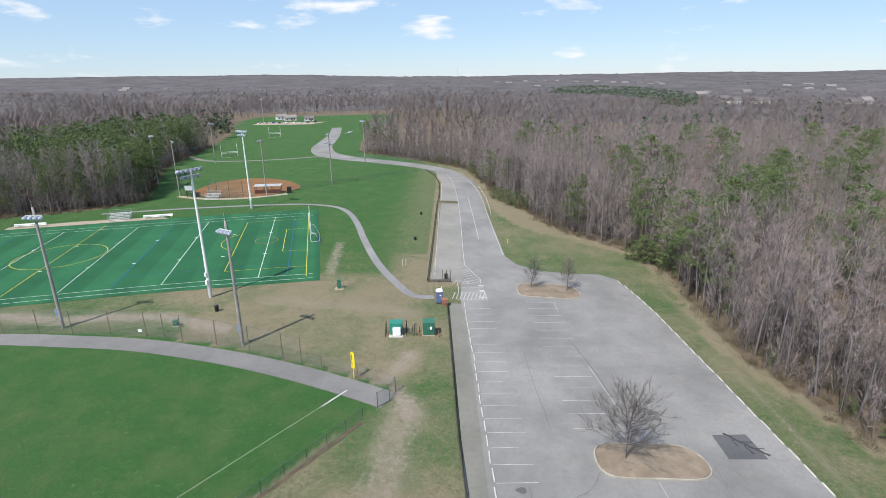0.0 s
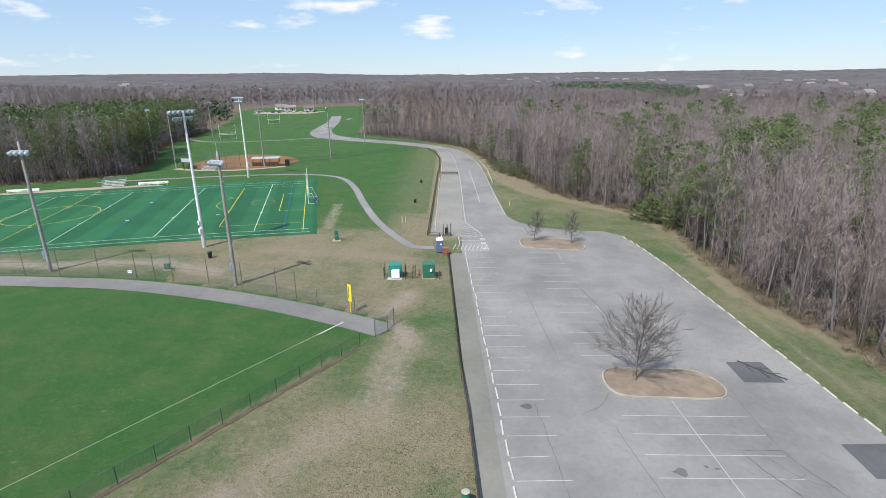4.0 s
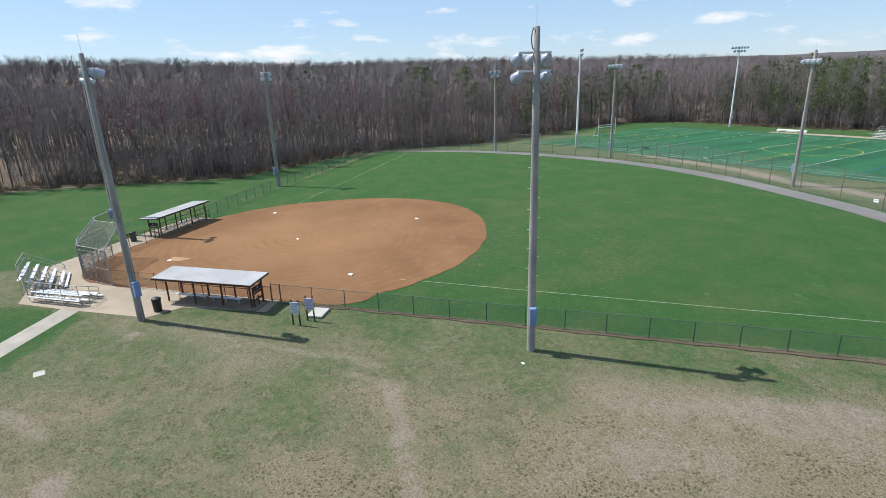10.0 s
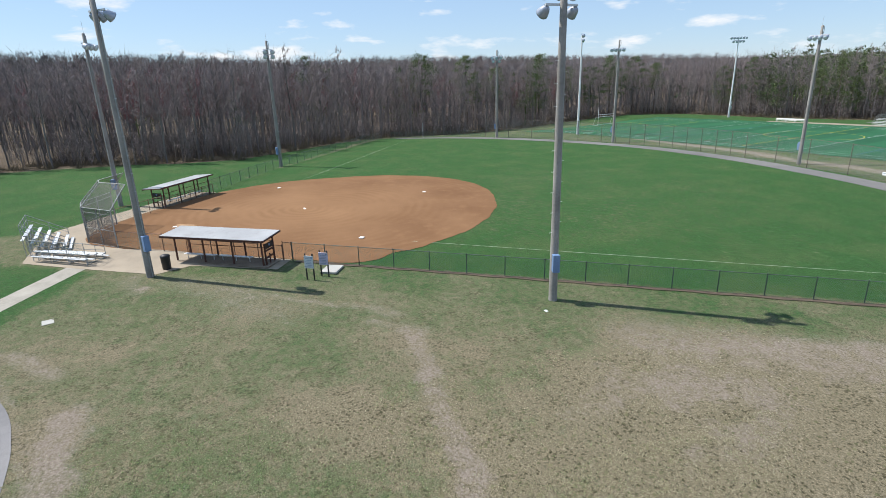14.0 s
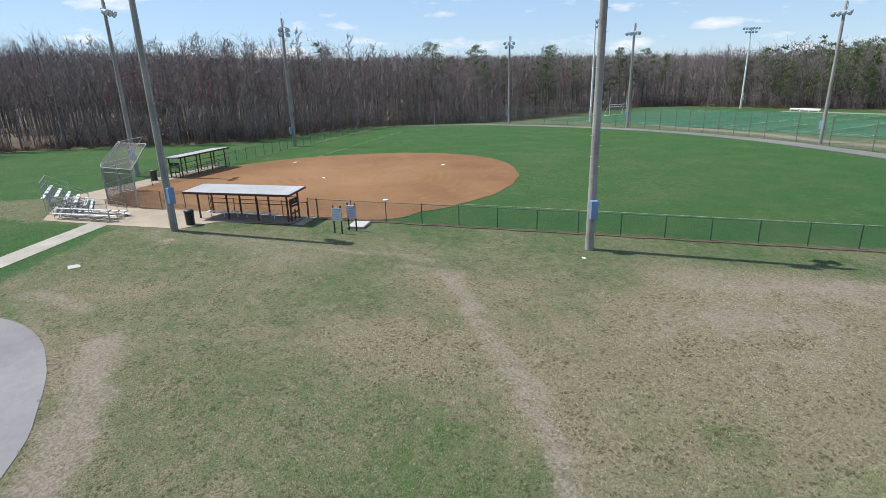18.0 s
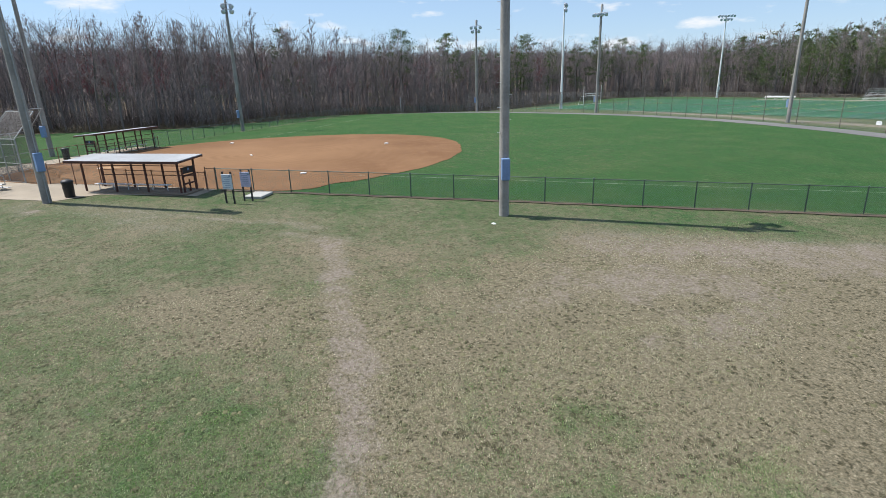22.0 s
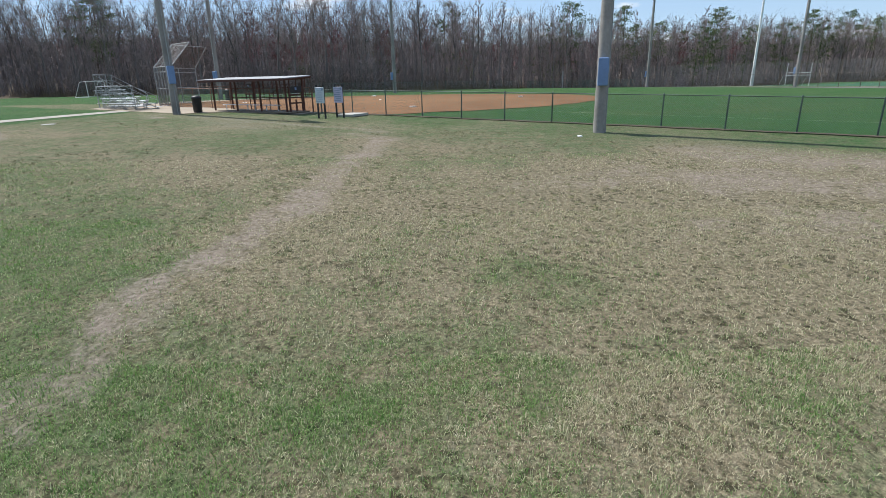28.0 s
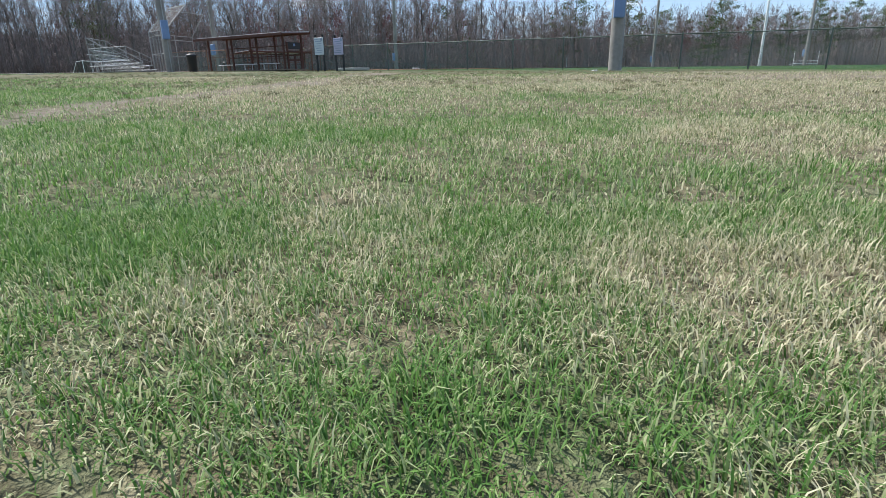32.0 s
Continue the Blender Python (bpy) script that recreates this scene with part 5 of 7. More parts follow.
for cx, cy, sx, sy, m in ((-190, 300, 26, 55, 90), (-215, 400, 30, 50, 80), (70, 330, 40, 50, 22), (190, 240, 60, 60, 30), (260, 420, 90, 90, 40), (700, 1300, 350, 300, 120), (-800, 1400, 400, 300, 90), (200, 1500, 300, 200, 60)):
    px.append(rng.normal(cx, sx, m))
    py.append(rng.normal(cy, sy, m))
px, py = np.concatenate(px), np.concatenate(py)
ok = in_woods(px, py)
v, f = scatter(FARP, px[ok], py[ok], rng, 0.6, 0.9)
tagged(new("far_pines", to_mesh("far_pines", v, f, M["far_pine"])), "dark green pines scattered through the far woods", "woods", kind="stuff")

# brush along the woods' edges
BRUSH = [arr(shrub_clump(800 + i, 1.3 + 0.25 * i)) for i in range(4)]
bx, by = [], []
for outline, n_each in ((WOODS_RIGHT[2:19], 1.6), (LEFT_EDGE, 1.5)):
    for inset in (0.3, 2.5, 5.5):
        for x, y in edge_line(outline, inset, n_each):
            bx.append(x + rng.normal() * 0.9)
            by.append(y + rng.normal() * 0.9)
v, f = scatter(BRUSH, np.array(bx), np.array(by), rng, 0.5, 1.25, 0.05)
UNDER = [arr(shrub_clump(820 + i, 2.6 + 0.5 * i, 60, 0.75)) for i in range(4)]
ux, uy = [], []
for outline, deep in ((WOODS_RIGHT[2:19], ()), (LEFT_EDGE, (66.0, 80.0, 96.0, 115.0))):
    for inset in (6.0, 9.5, 13.5, 18.0, 24.0, 32.0, 42.0, 54.0, *deep):
        for x, y in edge_line(outline, inset, 2.6):
            ux.append(x + rng.normal() * 1.6)
            uy.append(y + rng.normal() * 1.6)
ux, uy = np.array(ux), np.array(uy)
ok = in_woods(ux, uy)
v2, f2 = scatter(UNDER, ux[ok], uy[ok], rng, 0.6, 1.3, 0.05)
tagged(new("understory", to_mesh("understory", v2, f2, M["under"])), "dark tangled undergrowth inside the woods", "woods", kind="stuff")
tagged(new("brush", to_mesh("brush", v, f, M["shrub"])), "tangled dry brush along the woods' edge", "brush", kind="stuff")

# ---- floodlight poles of the softball field ----
def flood_lamp(parent, x, y, z, face):
    """One lamp: a bell housing with a glass front on a short bracket."""
    d = Vector((math.cos(face), math.sin(face), -0.62)).normalized()
    c = Vector((x, y, z))
    b = Build().lathe(c - d * 0.34, [(0.10, 0.0), (0.19, 0.06), (0.27, 0.22), (0.34, 0.48), (0.36, 0.56), (0.33, 0.56)], 12, d)
    lamp = part("floodlight", b, M["lamp_shell"], parent)
    part("lens", Build().lathe(c - d * 0.34, [(0.32, 0.53), (0.30, 0.565), (0.12, 0.60)], 12, d), M["lamp_glass"], lamp)
    part("bracket", Build().tube(c - d * 0.3, (x, y, z + 0.32), 0.035, n=6), M["galv"], lamp)
    return lamp


def field_pole(x, y, height, face, rows, label, r=0.265, side=-90.0):
    """A thick wooden pole with steel arms; rows: (height below the top, number of lamps, half-length of the arm)."""
    ob = thing("light_pole", label, "light pole", (x, y, lz(x, y)), face, "softball light poles")
    part("pole", Build().lathe((0, 0, 0), [(r, -0.4), (r * 0.92, height * 0.25), (r * 0.82, height * 0.5), (r * 0.72, height * 0.75), (r * 0.6, height), (r * 0.3, height + 0.05)], 14), M["pole_wood"], ob)
    for down, count, half in rows:
        z = height - down
        part("crossarm", Build().box((0.14, 0, z + 0.30), (0.10, 2 * half + 0.2, 0.12)), M["galv"], ob)
        for i in range(count):
            flood_lamp(ob, 0.42, -half + 2 * half * i / (count - 1), z, 0.0)
    sa = math.radians(side)
    part("ballast_box", Build().box(((r + 0.14) * math.cos(sa), (r + 0.14) * math.sin(sa), 2.6), (0.42, 0.34, 1.15), sa + math.pi / 2, edge=0.03), M["blue_box"], ob, "blue-grey steel switch box")
    part("conduit", Build().tube((0, -r - 0.03, 0), (0, -r * 0.8 - 0.02, height - 1.4), 0.03, n=6), M["dull"], ob)
    for i in range(18):
        z = 4.5 + i * 0.62
        if z < height - 2.5:
            part("step_peg", Build().tube((0, -r * 0.7, z), (0, -r - 0.16, z), 0.014, n=5) if i % 2 else Build().tube((0, r * 0.7, z), (0, r + 0.16, z), 0.014, n=5), M["galv"], ob)
    part("lightning_rod", Build().tube((0.05, 0, height - 0.3), (0.05, 0, height + 1.2), 0.012, n=5), M["galv"], ob)
    loop = [(0, r * 0.6 + 0.02 + 0.16 * math.sin(t), height - 0.6 + 0.55 * math.cos(t)) for t in np.linspace(0, math.pi, 8)]
    part("cable_loop", Build().sweep(loop, 0.03, 6), M["black"], ob)
    return ob


mid = ball(16, 16)
toward = lambda x, y, q: math.atan2(q[1] - y, q[0] - x)
WOOD = "weathered grey wooden pole with floodlights and a blue switch box"
for x, y, h, rows in ((-28.5, 14.9, 19.5, [(1.6, 3, 0.95), (2.55, 2, 0.95)]), (-42.7, -10.2, 18.8, [(1.2, 3, 0.8)]), (-94.3, 1.8, 19.6, [(1.6, 2, 0.6), (2.3, 2, 0.6)]), (-70.6, -17.4, 18.6, [(1.3, 3, 0.8)]),
                      (-117.9, 52.1, 19.3, [(1.5, 3, 1.0), (2.3, 2, 0.7)]), (-95.3, 68.0, 19.8, [(1.8, 4, 1.2)]), (-58.2, 73.3, 18.9, [(1.5, 4, 1.2)]), (-28.7, 67.8, 18.2, [(1.4, 4, 1.1)])):
    field_pole(x, y, h, toward(x, y, mid), rows, WOOD, side=160.0 if x == -28.5 else -98.0)


# ---- steel masts of the turf field ----
def steel_mast(x, y, height, face, label):
    ob = thing("stadium_light", label, "stadium light", (x, y, lz(x, y)), face, "turf field light masts")
    part("mast", Build().tube((0, 0, 3.2), (0, 0, height), 0.25, 0.15, 14), M["white_paint"], ob)
    part("base_sleeve", Build().tube((0, 0, -0.3), (0, 0, 3.3), 0.33, 0.31, 14), M["galv"], ob)
    part("control_cabinet", Build().box((0.0, 0.36, 2.9), (0.4, 0.26, 0.9), edge=0.02), M["white_paint"], ob)
    part("control_cabinet", Build().box((0.0, 0.34, 4.3), (0.35, 0.22, 0.7), edge=0.02), M["white_paint"], ob)
    for z, n_, half in ((height + 0.15, 6, 2.1), (height - 0.85, 4, 1.4)):
        part("crossarm", Build().box((0.0, 0, z), (0.12, 2 * half + 0.3, 0.14)), M["galv"], ob)
        for i in range(n_):
            flood_lamp(ob, 0.30, -half + 2 * half * i / (n_ - 1), z - 0.25, 0.0)
    return ob


tc_ = pitch_at(-55, 27)
for x, y, h in ((-114.0, 71.6, 22.2), (-134.9, 139.9, 23.4), (-40.7, 85.3, 22.2), (-57.5, 153.4, 22.4)):
    steel_mast(x, y, h, toward(x, y, tc_), "tall white steel mast with two banks of floodlights")

# ---- fences ----
def link_mesh(segs, wire="link"):
    """Wire fabric: upright panels between pairs of points, mapped in metres."""
    me = bpy.data.meshes.new("wire_fabric")
    vs, fs, uv = [], [], []
    for a, b_, c, d, run in segs:
        k = len(vs)
        vs += [a, b_, c, d]
        fs.append((k, k + 1, k + 2, k + 3))
        w, h = (Vector(b_) - Vector(a)).length, (Vector(d) - Vector(a)).length
        uv += [(run, 0), (run + w, 0), (run + w, h), (run, h)]
    me.from_pydata(vs, [], fs)
    layer = me.uv_layers.new(name="metres")
    layer.data.foreach_set("uv", [q for p in uv for q in p])
    me.materials.append(M[wire])
    return me


def wire_fence(pts, height, label, steel, rails=(1.0,), post_r=0.035, bottom=0.04, group="chain-link fences", wire="link"):
    """Posts at the points, rails at fractions of the height, fabric between."""
    x0, y0 = pts[0]
    z0 = lz(x0, y0)
    ob = thing("chain_link_fence", label, "fence", (x0, y0, z0), 0, group)
    hs = height if isinstance(height, (list, tuple)) else [height] * len(pts)
    loc = [(x - x0, y - y0, lz(x, y) - z0) for x, y in pts]
    for (x, y, z), h in zip(loc, hs):
        post = part("post", Build().tube((x, y, z - 0.25), (x, y, z + h + 0.03), post_r, n=7), steel, ob)
        part("cap", Build().lathe((x, y, z + h + 0.03), [(post_r * 1.25, 0), (post_r * 1.2, 0.03), (post_r * 0.5, 0.06)], 7), steel, post)
    segs, run = [], 0.0
    for (p, hp), (q, hq) in zip(zip(loc, hs), zip(loc[1:], hs[1:])):
        h = min(hp, hq)
        for f in rails:
            part("rail", Build().tube((p[0], p[1], p[2] + h * f), (q[0], q[1], q[2] + h * f), 0.024, n=6), steel, ob)
        segs.append(((p[0], p[1], p[2] + bottom), (q[0], q[1], q[2] + bottom), (q[0], q[1], q[2] + h), (p[0], p[1], p[2] + h), run))
        run += math.hypot(q[0] - p[0], q[1] - p[1])
    part("wire_fabric", link_mesh(segs, wire), None, ob)
    return ob


def line_of(a, b_, gap):
    m = max(1, round(math.hypot(b_[0] - a[0], b_[1] - a[1]) / gap))
    return [(a[0] + (b_[0] - a[0]) * i / m, a[1] + (b_[1] - a[1]) * i / m) for i in range(m + 1)]


W = lambda pts: [ball(*q) for q in pts]
wire_fence(W(line_of((16.8, -6.6), (77.6, -6.3), 2.78)), 1.5, "low green chain-link fence along the first-base side", M["fence_steel"])
wire_fence(W([(16.0, -6.6), (16.75, -6.6)]), 1.5, "short chain-link gate beside the dugout", M["rust"])
wire_fence(W(line_of((0.2, -6.6), (7.2, -6.6), 2.3)), 1.5, "low rusty chain-link fence before the bleachers", M["rust"])
wire_fence(W(line_of((7.3, -6.55), (15.9, -6.55), 2.15)), 1.2, "low rusty chain-link fence before the dugout bench", M["rust"])
wire_fence(W(line_of((-6.6, 0.2), (-6.7, 7.0), 2.3)), 1.5, "low rusty chain-link fence on the third-base side", M["rust"])
wire_fence(W(line_of((-6.75, 7.2), (-6.9, 15.7), 2.1)), 1.2, "low chain-link fence before the far dugout bench", M["rust"])
wire_fence(W(line_of((-7.6, 16.0), (-9.4, 34), 2.6) + line_of((-9.4, 36.6), (-9.4, 83.0), 2.6)), 1.6, "low chain-link fence along the third-base side", M["fence_steel"], wire="link_pale")
arc = [FENCE_ARC[0]]
for q in FENCE_ARC[1:]:
    if math.dist(q, arc[-1]) > 2.9:
        arc.append(q)
cut = next(i for i, q in enumerate(arc) if q[0] < 17 and q[1] > 60)
wire_fence(W(arc[:cut + 1]), [2.0] * 3 + [4.0] * (cut - 2), "tall chain-link outfield fence with a middle rail", M["fence_brown"], (1.0, 0.52), 0.05, wire="link_pale")
wire_fence(W(arc[cut:]), 1.6, "low chain-link outfield fence by the woods", M["fence_steel"])
wire_fence(W([(80.2, -6.2), (82.0, -6.5), (84.0, -5.8)]), 2.0, "open chain-link gate at the outfield corner", M["fence_steel"], (1.0, 0.08), 0.045)
# worn strip of soil under the first-base fence
strip = curve([ball(a, -6.62 + 0.07 * math.sin(a * 1.7)) for a in np.arange(17, 78, 1.2)], 0.8)
structure("fence_strip", band(strip, 0.42, 0.045), "leaf_strip", "bare strip of soil and leaves under the fence", "soil")


# ---- backstop ----
def make_backstop():
    ob = thing("backstop", "tall grey chain-link backstop with an overhanging hood", "backstop", (*ball(0, 0), lz(*ball(0, 0))), DIAMOND, "")
    base = [(0.2, -6.6), (-3.8, -5.75), (-5.45, -4.2), (-6.6, 0.2)]
    n_in = [(0.15, 1.0), (0.55, 0.83), (0.83, 0.55), (1.0, 0.15)]
    h1, h2, reach = 3.3, 5.2, 1.8
    for (x, y), (ix, iy) in zip(base, n_in):
        post = part("post", Build().tube((x, y, -0.3), (x, y, h1), 0.055, n=8), M["dull"], ob)
        part("hood_arm", Build().tube((x, y, h1), (x + ix * reach, y + iy * reach, h2), 0.045, n=8), M["dull"], post)
    segs, run = [], 0
    for i in range(3):
        (x0, y0), (x1, y1) = base[i], base[i + 1]
        (a0, b0), (a1, b1) = n_in[i], n_in[i + 1]
        for z in (0.08, 1.5, 2.9, h1):
            part("rail", Build().tube((x0, y0, z), (x1, y1, z), 0.03, n=6), M["dull"], ob)
        t0, t1 = (x0 + a0 * reach, y0 + b0 * reach, h2), (x1 + a1 * reach, y1 + b1 * reach, h2)
        part("hood_rail", Build().tube(t0, t1, 0.035, n=6), M["dull"], ob)
        xm, ym = (x0 + x1) / 2, (y0 + y1) / 2
        part("post", Build().tube((xm, ym, -0.3), (xm, ym, h1), 0.04, n=8), M["dull"], ob)
        segs.append(((x0, y0, 0.05), (x1, y1, 0.05), (x1, y1, h1), (x0, y0, h1), run))
        ox, oy = 0.03 * (a0 + a1), 0.03 * (b0 + b1)
        segs.append(((x0 - ox, y0 - oy, 0.05), (x1 - ox, y1 - oy, 0.05), (x1 - ox, y1 - oy, h1), (x0 - ox, y0 - oy, h1), run + 0.031))
        segs.append(((x0, y0, h1), (x1, y1, h1), t1, t0, run))
        run += 5
    part("wire_fabric", link_mesh(segs, "link_dark"), None, ob)


make_backstop()


# ---- dugouts ----
def dugout(name, at, turn, label):
    """Open steel shelter 9 m long; x runs along it, y from the bench side to the field."""
    ob = thing(name, label, "dugout", (*at, lz(*at)), turn, "dugouts")
    L, D = 9.0, 2.45
    pitch_ = math.atan2(0.15, D)
    roof = Build().box((0, 0, 2.30), (L, D + 0.02, 0.055), tilt=Matrix.Rotation(pitch_, 3, "X"), edge=0.012)
    part("roof", roof, M["roof"], ob, "pale grey sheet-metal roof")
    for y, z in ((-D / 2, 2.15), (D / 2, 2.30)):
        part("fascia", Build().box((0, y, z), (L + 0.04, 0.06, 0.16)), M["brown_paint"], ob)
    for x in (-L / 2, L / 2):
        part("fascia", Build().tube((x, -D / 2, 2.15), (x, D / 2, 2.30), 0.06, n=4), M["brown_paint"], ob)
    for x in (-3.75, -1.2, 1.35, 3.9):
        part("post", Build().box((x, -D / 2 + 0.62, 1.03), (0.10, 0.10, 2.20)), M["brown_paint"], ob)
        part("post", Build().box((x, D / 2 - 0.25, 1.08), (0.10, 0.10, 2.34)), M["brown_paint"], ob)
        part("rafter", Build().tube((x, -D / 2, 2.13), (x, D / 2, 2.28), 0.06, n=4), M["brown_paint"], ob)
    for z in (0.95, 1.6):
        part("back_rail", Build().tube((-3.75, D / 2 - 0.25, z), (3.9, D / 2 - 0.25, z), 0.03, n=6), M["brown_paint"], ob)
    rack = part("bat_rack", Build().box((4.05, 0.15, 0.62), (0.10, 1.15, 0.10)).box((4.05, 0.15, 1.15), (0.10, 1.15, 0.10)).box((4.05, -0.42, 0.85), (0.10, 0.09, 1.7)).box((4.05, 0.72, 0.85), (0.10, 0.09, 1.7)).box((4.05, 0.15, 0.4), (0.08, 0.08, 0.9)), M["brown_paint"], ob)
    part("notice_board", Build().box((4.05, 0.15, 1.50), (0.07, 1.15, 0.42), edge=0.01), M["black"], rack, "dark board with a pale mark")
    part("mark", Build().box((4.10, 0.15, 1.55), (0.01, 0.16, 0.16)), M["blue_box"], rack)
    for x in (-2.1, 1.1):
        bench = part("bench", Build().box((x, 0.05, 0.46), (2.9, 0.30, 0.05), edge=0.01), M["alu"], ob, "low bare aluminium bench")
        for q in (-1.2, 0, 1.2):
            part("bench_leg", Build().tube((x + q, 0.05, 0.0), (x + q, 0.05, 0.45), 0.03, n=6), M["galv"], bench)
    part("floor_slab", Build().box((0.1, 0.05, 0.035), (8.6, 1.9, 0.07), edge=0.01), M["mulch"], ob)
    return ob


dugout("dugout", ball(11.4, -7.75), DIAMOND, "open brown steel dugout with a pale roof and aluminium benches")
dugout("dugout", ball(-8.0, 11.4), DIAMOND + math.pi / 2 + math.pi, "open brown steel dugout with a pale roof across the diamond")


# ---- bleachers ----
def bleacher(name, at, turn, length, rows, label, rise=0.36, tread=0.68, guard=True):
    """Aluminium seating; rows go up towards -y, seats run along x."""
    ob = thing(name, label, "bleachers", (*at, lz(*at)), turn, "bleachers")
    for i in range(rows):
        y, z = -i * tread, 0.44 + i * rise
        seat = part("seat_plank", Build().box((0, y, z), (length, 0.26, 0.05), edge=0.012), M["alu"], ob)
        part("foot_plank", Build().box((0, y - 0.30 if i else y + 0.34, max(0.16, z - 0.34)), (length, 0.24, 0.04), edge=0.01), M["alu"], ob)
        for x in (-length / 2, length / 2):
            part("end_cap", Build().box((x, y, z), (0.03, 0.27, 0.07)), M["dull"], seat)
    back = -(rows - 1) * tread
    top = 0.44 + (rows - 1) * rise
    k = max(3, round(length / 1.6) + 1)
    for i in range(k):
        x = -length / 2 + 0.2 + (length - 0.4) * i / (k - 1)
        b = Build().tube((x, 0.3, 0.05), (x, back - 0.2, 0.05), 0.03, n=5).tube((x, 0.2, 0.1), (x, back - 0.1, top - 0.06), 0.03, n=5)
        for r in range(rows):
            b.tube((x, -r * tread, 0.05), (x, -r * tread, 0.42 + r * rise), 0.025, n=5)
        part("support_frame", b, M["dull"], ob)
    for i in range(k - 1):
        xa, xb = (-length / 2 + 0.2 + (length - 0.4) * j / (k - 1) for j in (i, i + 1))
        part("cross_brace", Build().tube((xa, back, 0.08), (xb, back, top - 0.05), 0.02, n=5).tube((xb, back, 0.08), (xa, back, top - 0.05), 0.02, n=5), M["dull"], ob)
    if guard:
        g = top + 0.95
        for x in (-length / 2, length / 2):
            part("side_rail", Build().tube((x, 0.1, 1.0), (x, back - 0.25, g), 0.025, n=6).tube((x, 0.1, 0.4), (x, 0.1, 1.0), 0.025, n=6).tube((x, 0.1, 0.7), (x, back - 0.25, g - 0.45), 0.018, n=6).tube((x, back * 0.5, 0.3), (x, back * 0.5, (1.0 + g) / 2), 0.02, n=6), M["dull"], ob)
        part("back_rail", Build().tube((-length / 2, back - 0.25, g), (length / 2, back - 0.25, g), 0.025, n=6).tube((-length / 2, back - 0.25, g - 0.45), (length / 2, back - 0.25, g - 0.45), 0.018, n=6), M["dull"], ob)
        for i in range(k):
            x = -length / 2 + length * i / (k - 1)
            part("rail_post", Build().tube((x, back - 0.25, 0.0), (x, back - 0.25, g), 0.024, n=6), M["dull"], ob)
        part("wire_fabric", link_mesh([((-length / 2, back - 0.25, top), (length / 2, back - 0.25, top), (length / 2, back - 0.25, g), (-length / 2, back - 0.25, g), 0.0)]), None, ob)
    return ob


bleacher("bleacher", ball(-5.15, -6.7), DIAMOND - math.pi / 4, 4.3, 5, "five-row aluminium bleacher with a railed back", rise=0.33, tread=0.60)
bleacher("bleacher", ball(-1.15, -9.2), DIAMOND, 5.3, 3, "low three-row aluminium bleacher on the concrete pad", guard=True, rise=0.20, tread=0.72)


# ---- bases, plates and small things of the diamond ----
for a, b_, kind in ((19.81, 0, "base"), (19.81, 19.81, "base"), (0, 19.81, "base"), (9.3, 9.3, "pitching_plate"), (0.2, 0.2, "home_plate")):
    x, y = ball(a, b_)
    if kind == "base":
        single("base", Build().box((0, 0, 0.04), (0.40, 0.40, 0.09), edge=0.025), M["base_white"], "square white rubber base on the clay", "base", (x, y, lz(x, y) + 0.03), DIAMOND, "bases")
    elif kind == "pitching_plate":
        single(kind, Build().box((0, 0, 0.02), (0.18, 0.62, 0.05), edge=0.01), M["base_white"], "narrow white rubber pitching plate on the clay", "pitching plate", (x, y, lz(x, y) + 0.03), DIAMOND + math.pi / 4)
    else:
        b = Build()
        b.add([(-0.22, -0.22, 0), (0.22, -0.22, 0), (0.22, 0.0, 0), (0, 0.22, 0), (-0.22, 0, 0), (-0.2, -0.2, 0.03), (0.2, -0.2, 0.03), (0.2, 0, 0.03), (0, 0.2, 0.03), (-0.2, 0, 0.03)],
              [(0, 1, 6, 5), (1, 2, 7, 6), (2, 3, 8, 7), (3, 4, 9, 8), (4, 0, 5, 9), (5, 6, 7, 8, 9)])
        single(kind, b, M["base_white"], "white rubber home plate set in the clay", "home plate", (x, y, lz(x, y) + 0.032), DIAMOND + math.pi * 0.75)
structure("home_circle", drape(curve([ball(0.9 + (0.95 + 0.3 * math.sin(3 * t)) * math.cos(t), 0.75 + (0.75 + 0.25 * math.cos(2 * t)) * math.sin(t)) for t in np.linspace(0, 6.28, 14)[:-1]], 0.6, True), 0.034), "home_soil", "pale worn soil round home plate", "soil")
for p, q, nm in (((24.5, -0.02), (80.6, -0.8), "right"), ((-0.02, 26.0), (-1.6, 80), "left")):
    structure("foul_line", stripe(ball(*p), ball(*q), 0.055, 0.030), "chalk", "thin faded white chalk line across the grass", "chalk line")
x, y = ball(78.9, -0.75)
structure("foul_line", stripe((x - 1.2, y - 1.9), (x + 1.1, y + 1.6), 0.22, 0.045), "white_line", "white painted line across the warning track", "chalk line")


def foul_pole(x, y, label, m="yellow"):
    ob = thing("foul_pole", label, "foul pole", (x, y, lz(x, y)), DIAMOND, "foul poles")
    part("pole", Build().tube((0, 0, -0.3), (0, 0, 3.7), 0.06, 0.06, 8), M[m], ob)
    part("screen", Build().box((0, 0.26, 2.55), (0.04, 0.06, 2.2)).box((0, -0.14, 2.55), (0.04, 0.34, 2.2)).box((0, 0.16, 3.5), (0.04, 0.2, 0.3)).box((0, 0.16, 1.6), (0.04, 0.2, 0.3)).box((0, 0.16, 2.5), (0.04, 0.2, 0.08)), M[m], ob)


foul_pole(-11.5, 59.4, "short bright yellow foul pole with a mesh wing")
foul_pole(*ball(0.4, 86.0), "short grey foul pole before the woods", "dull")


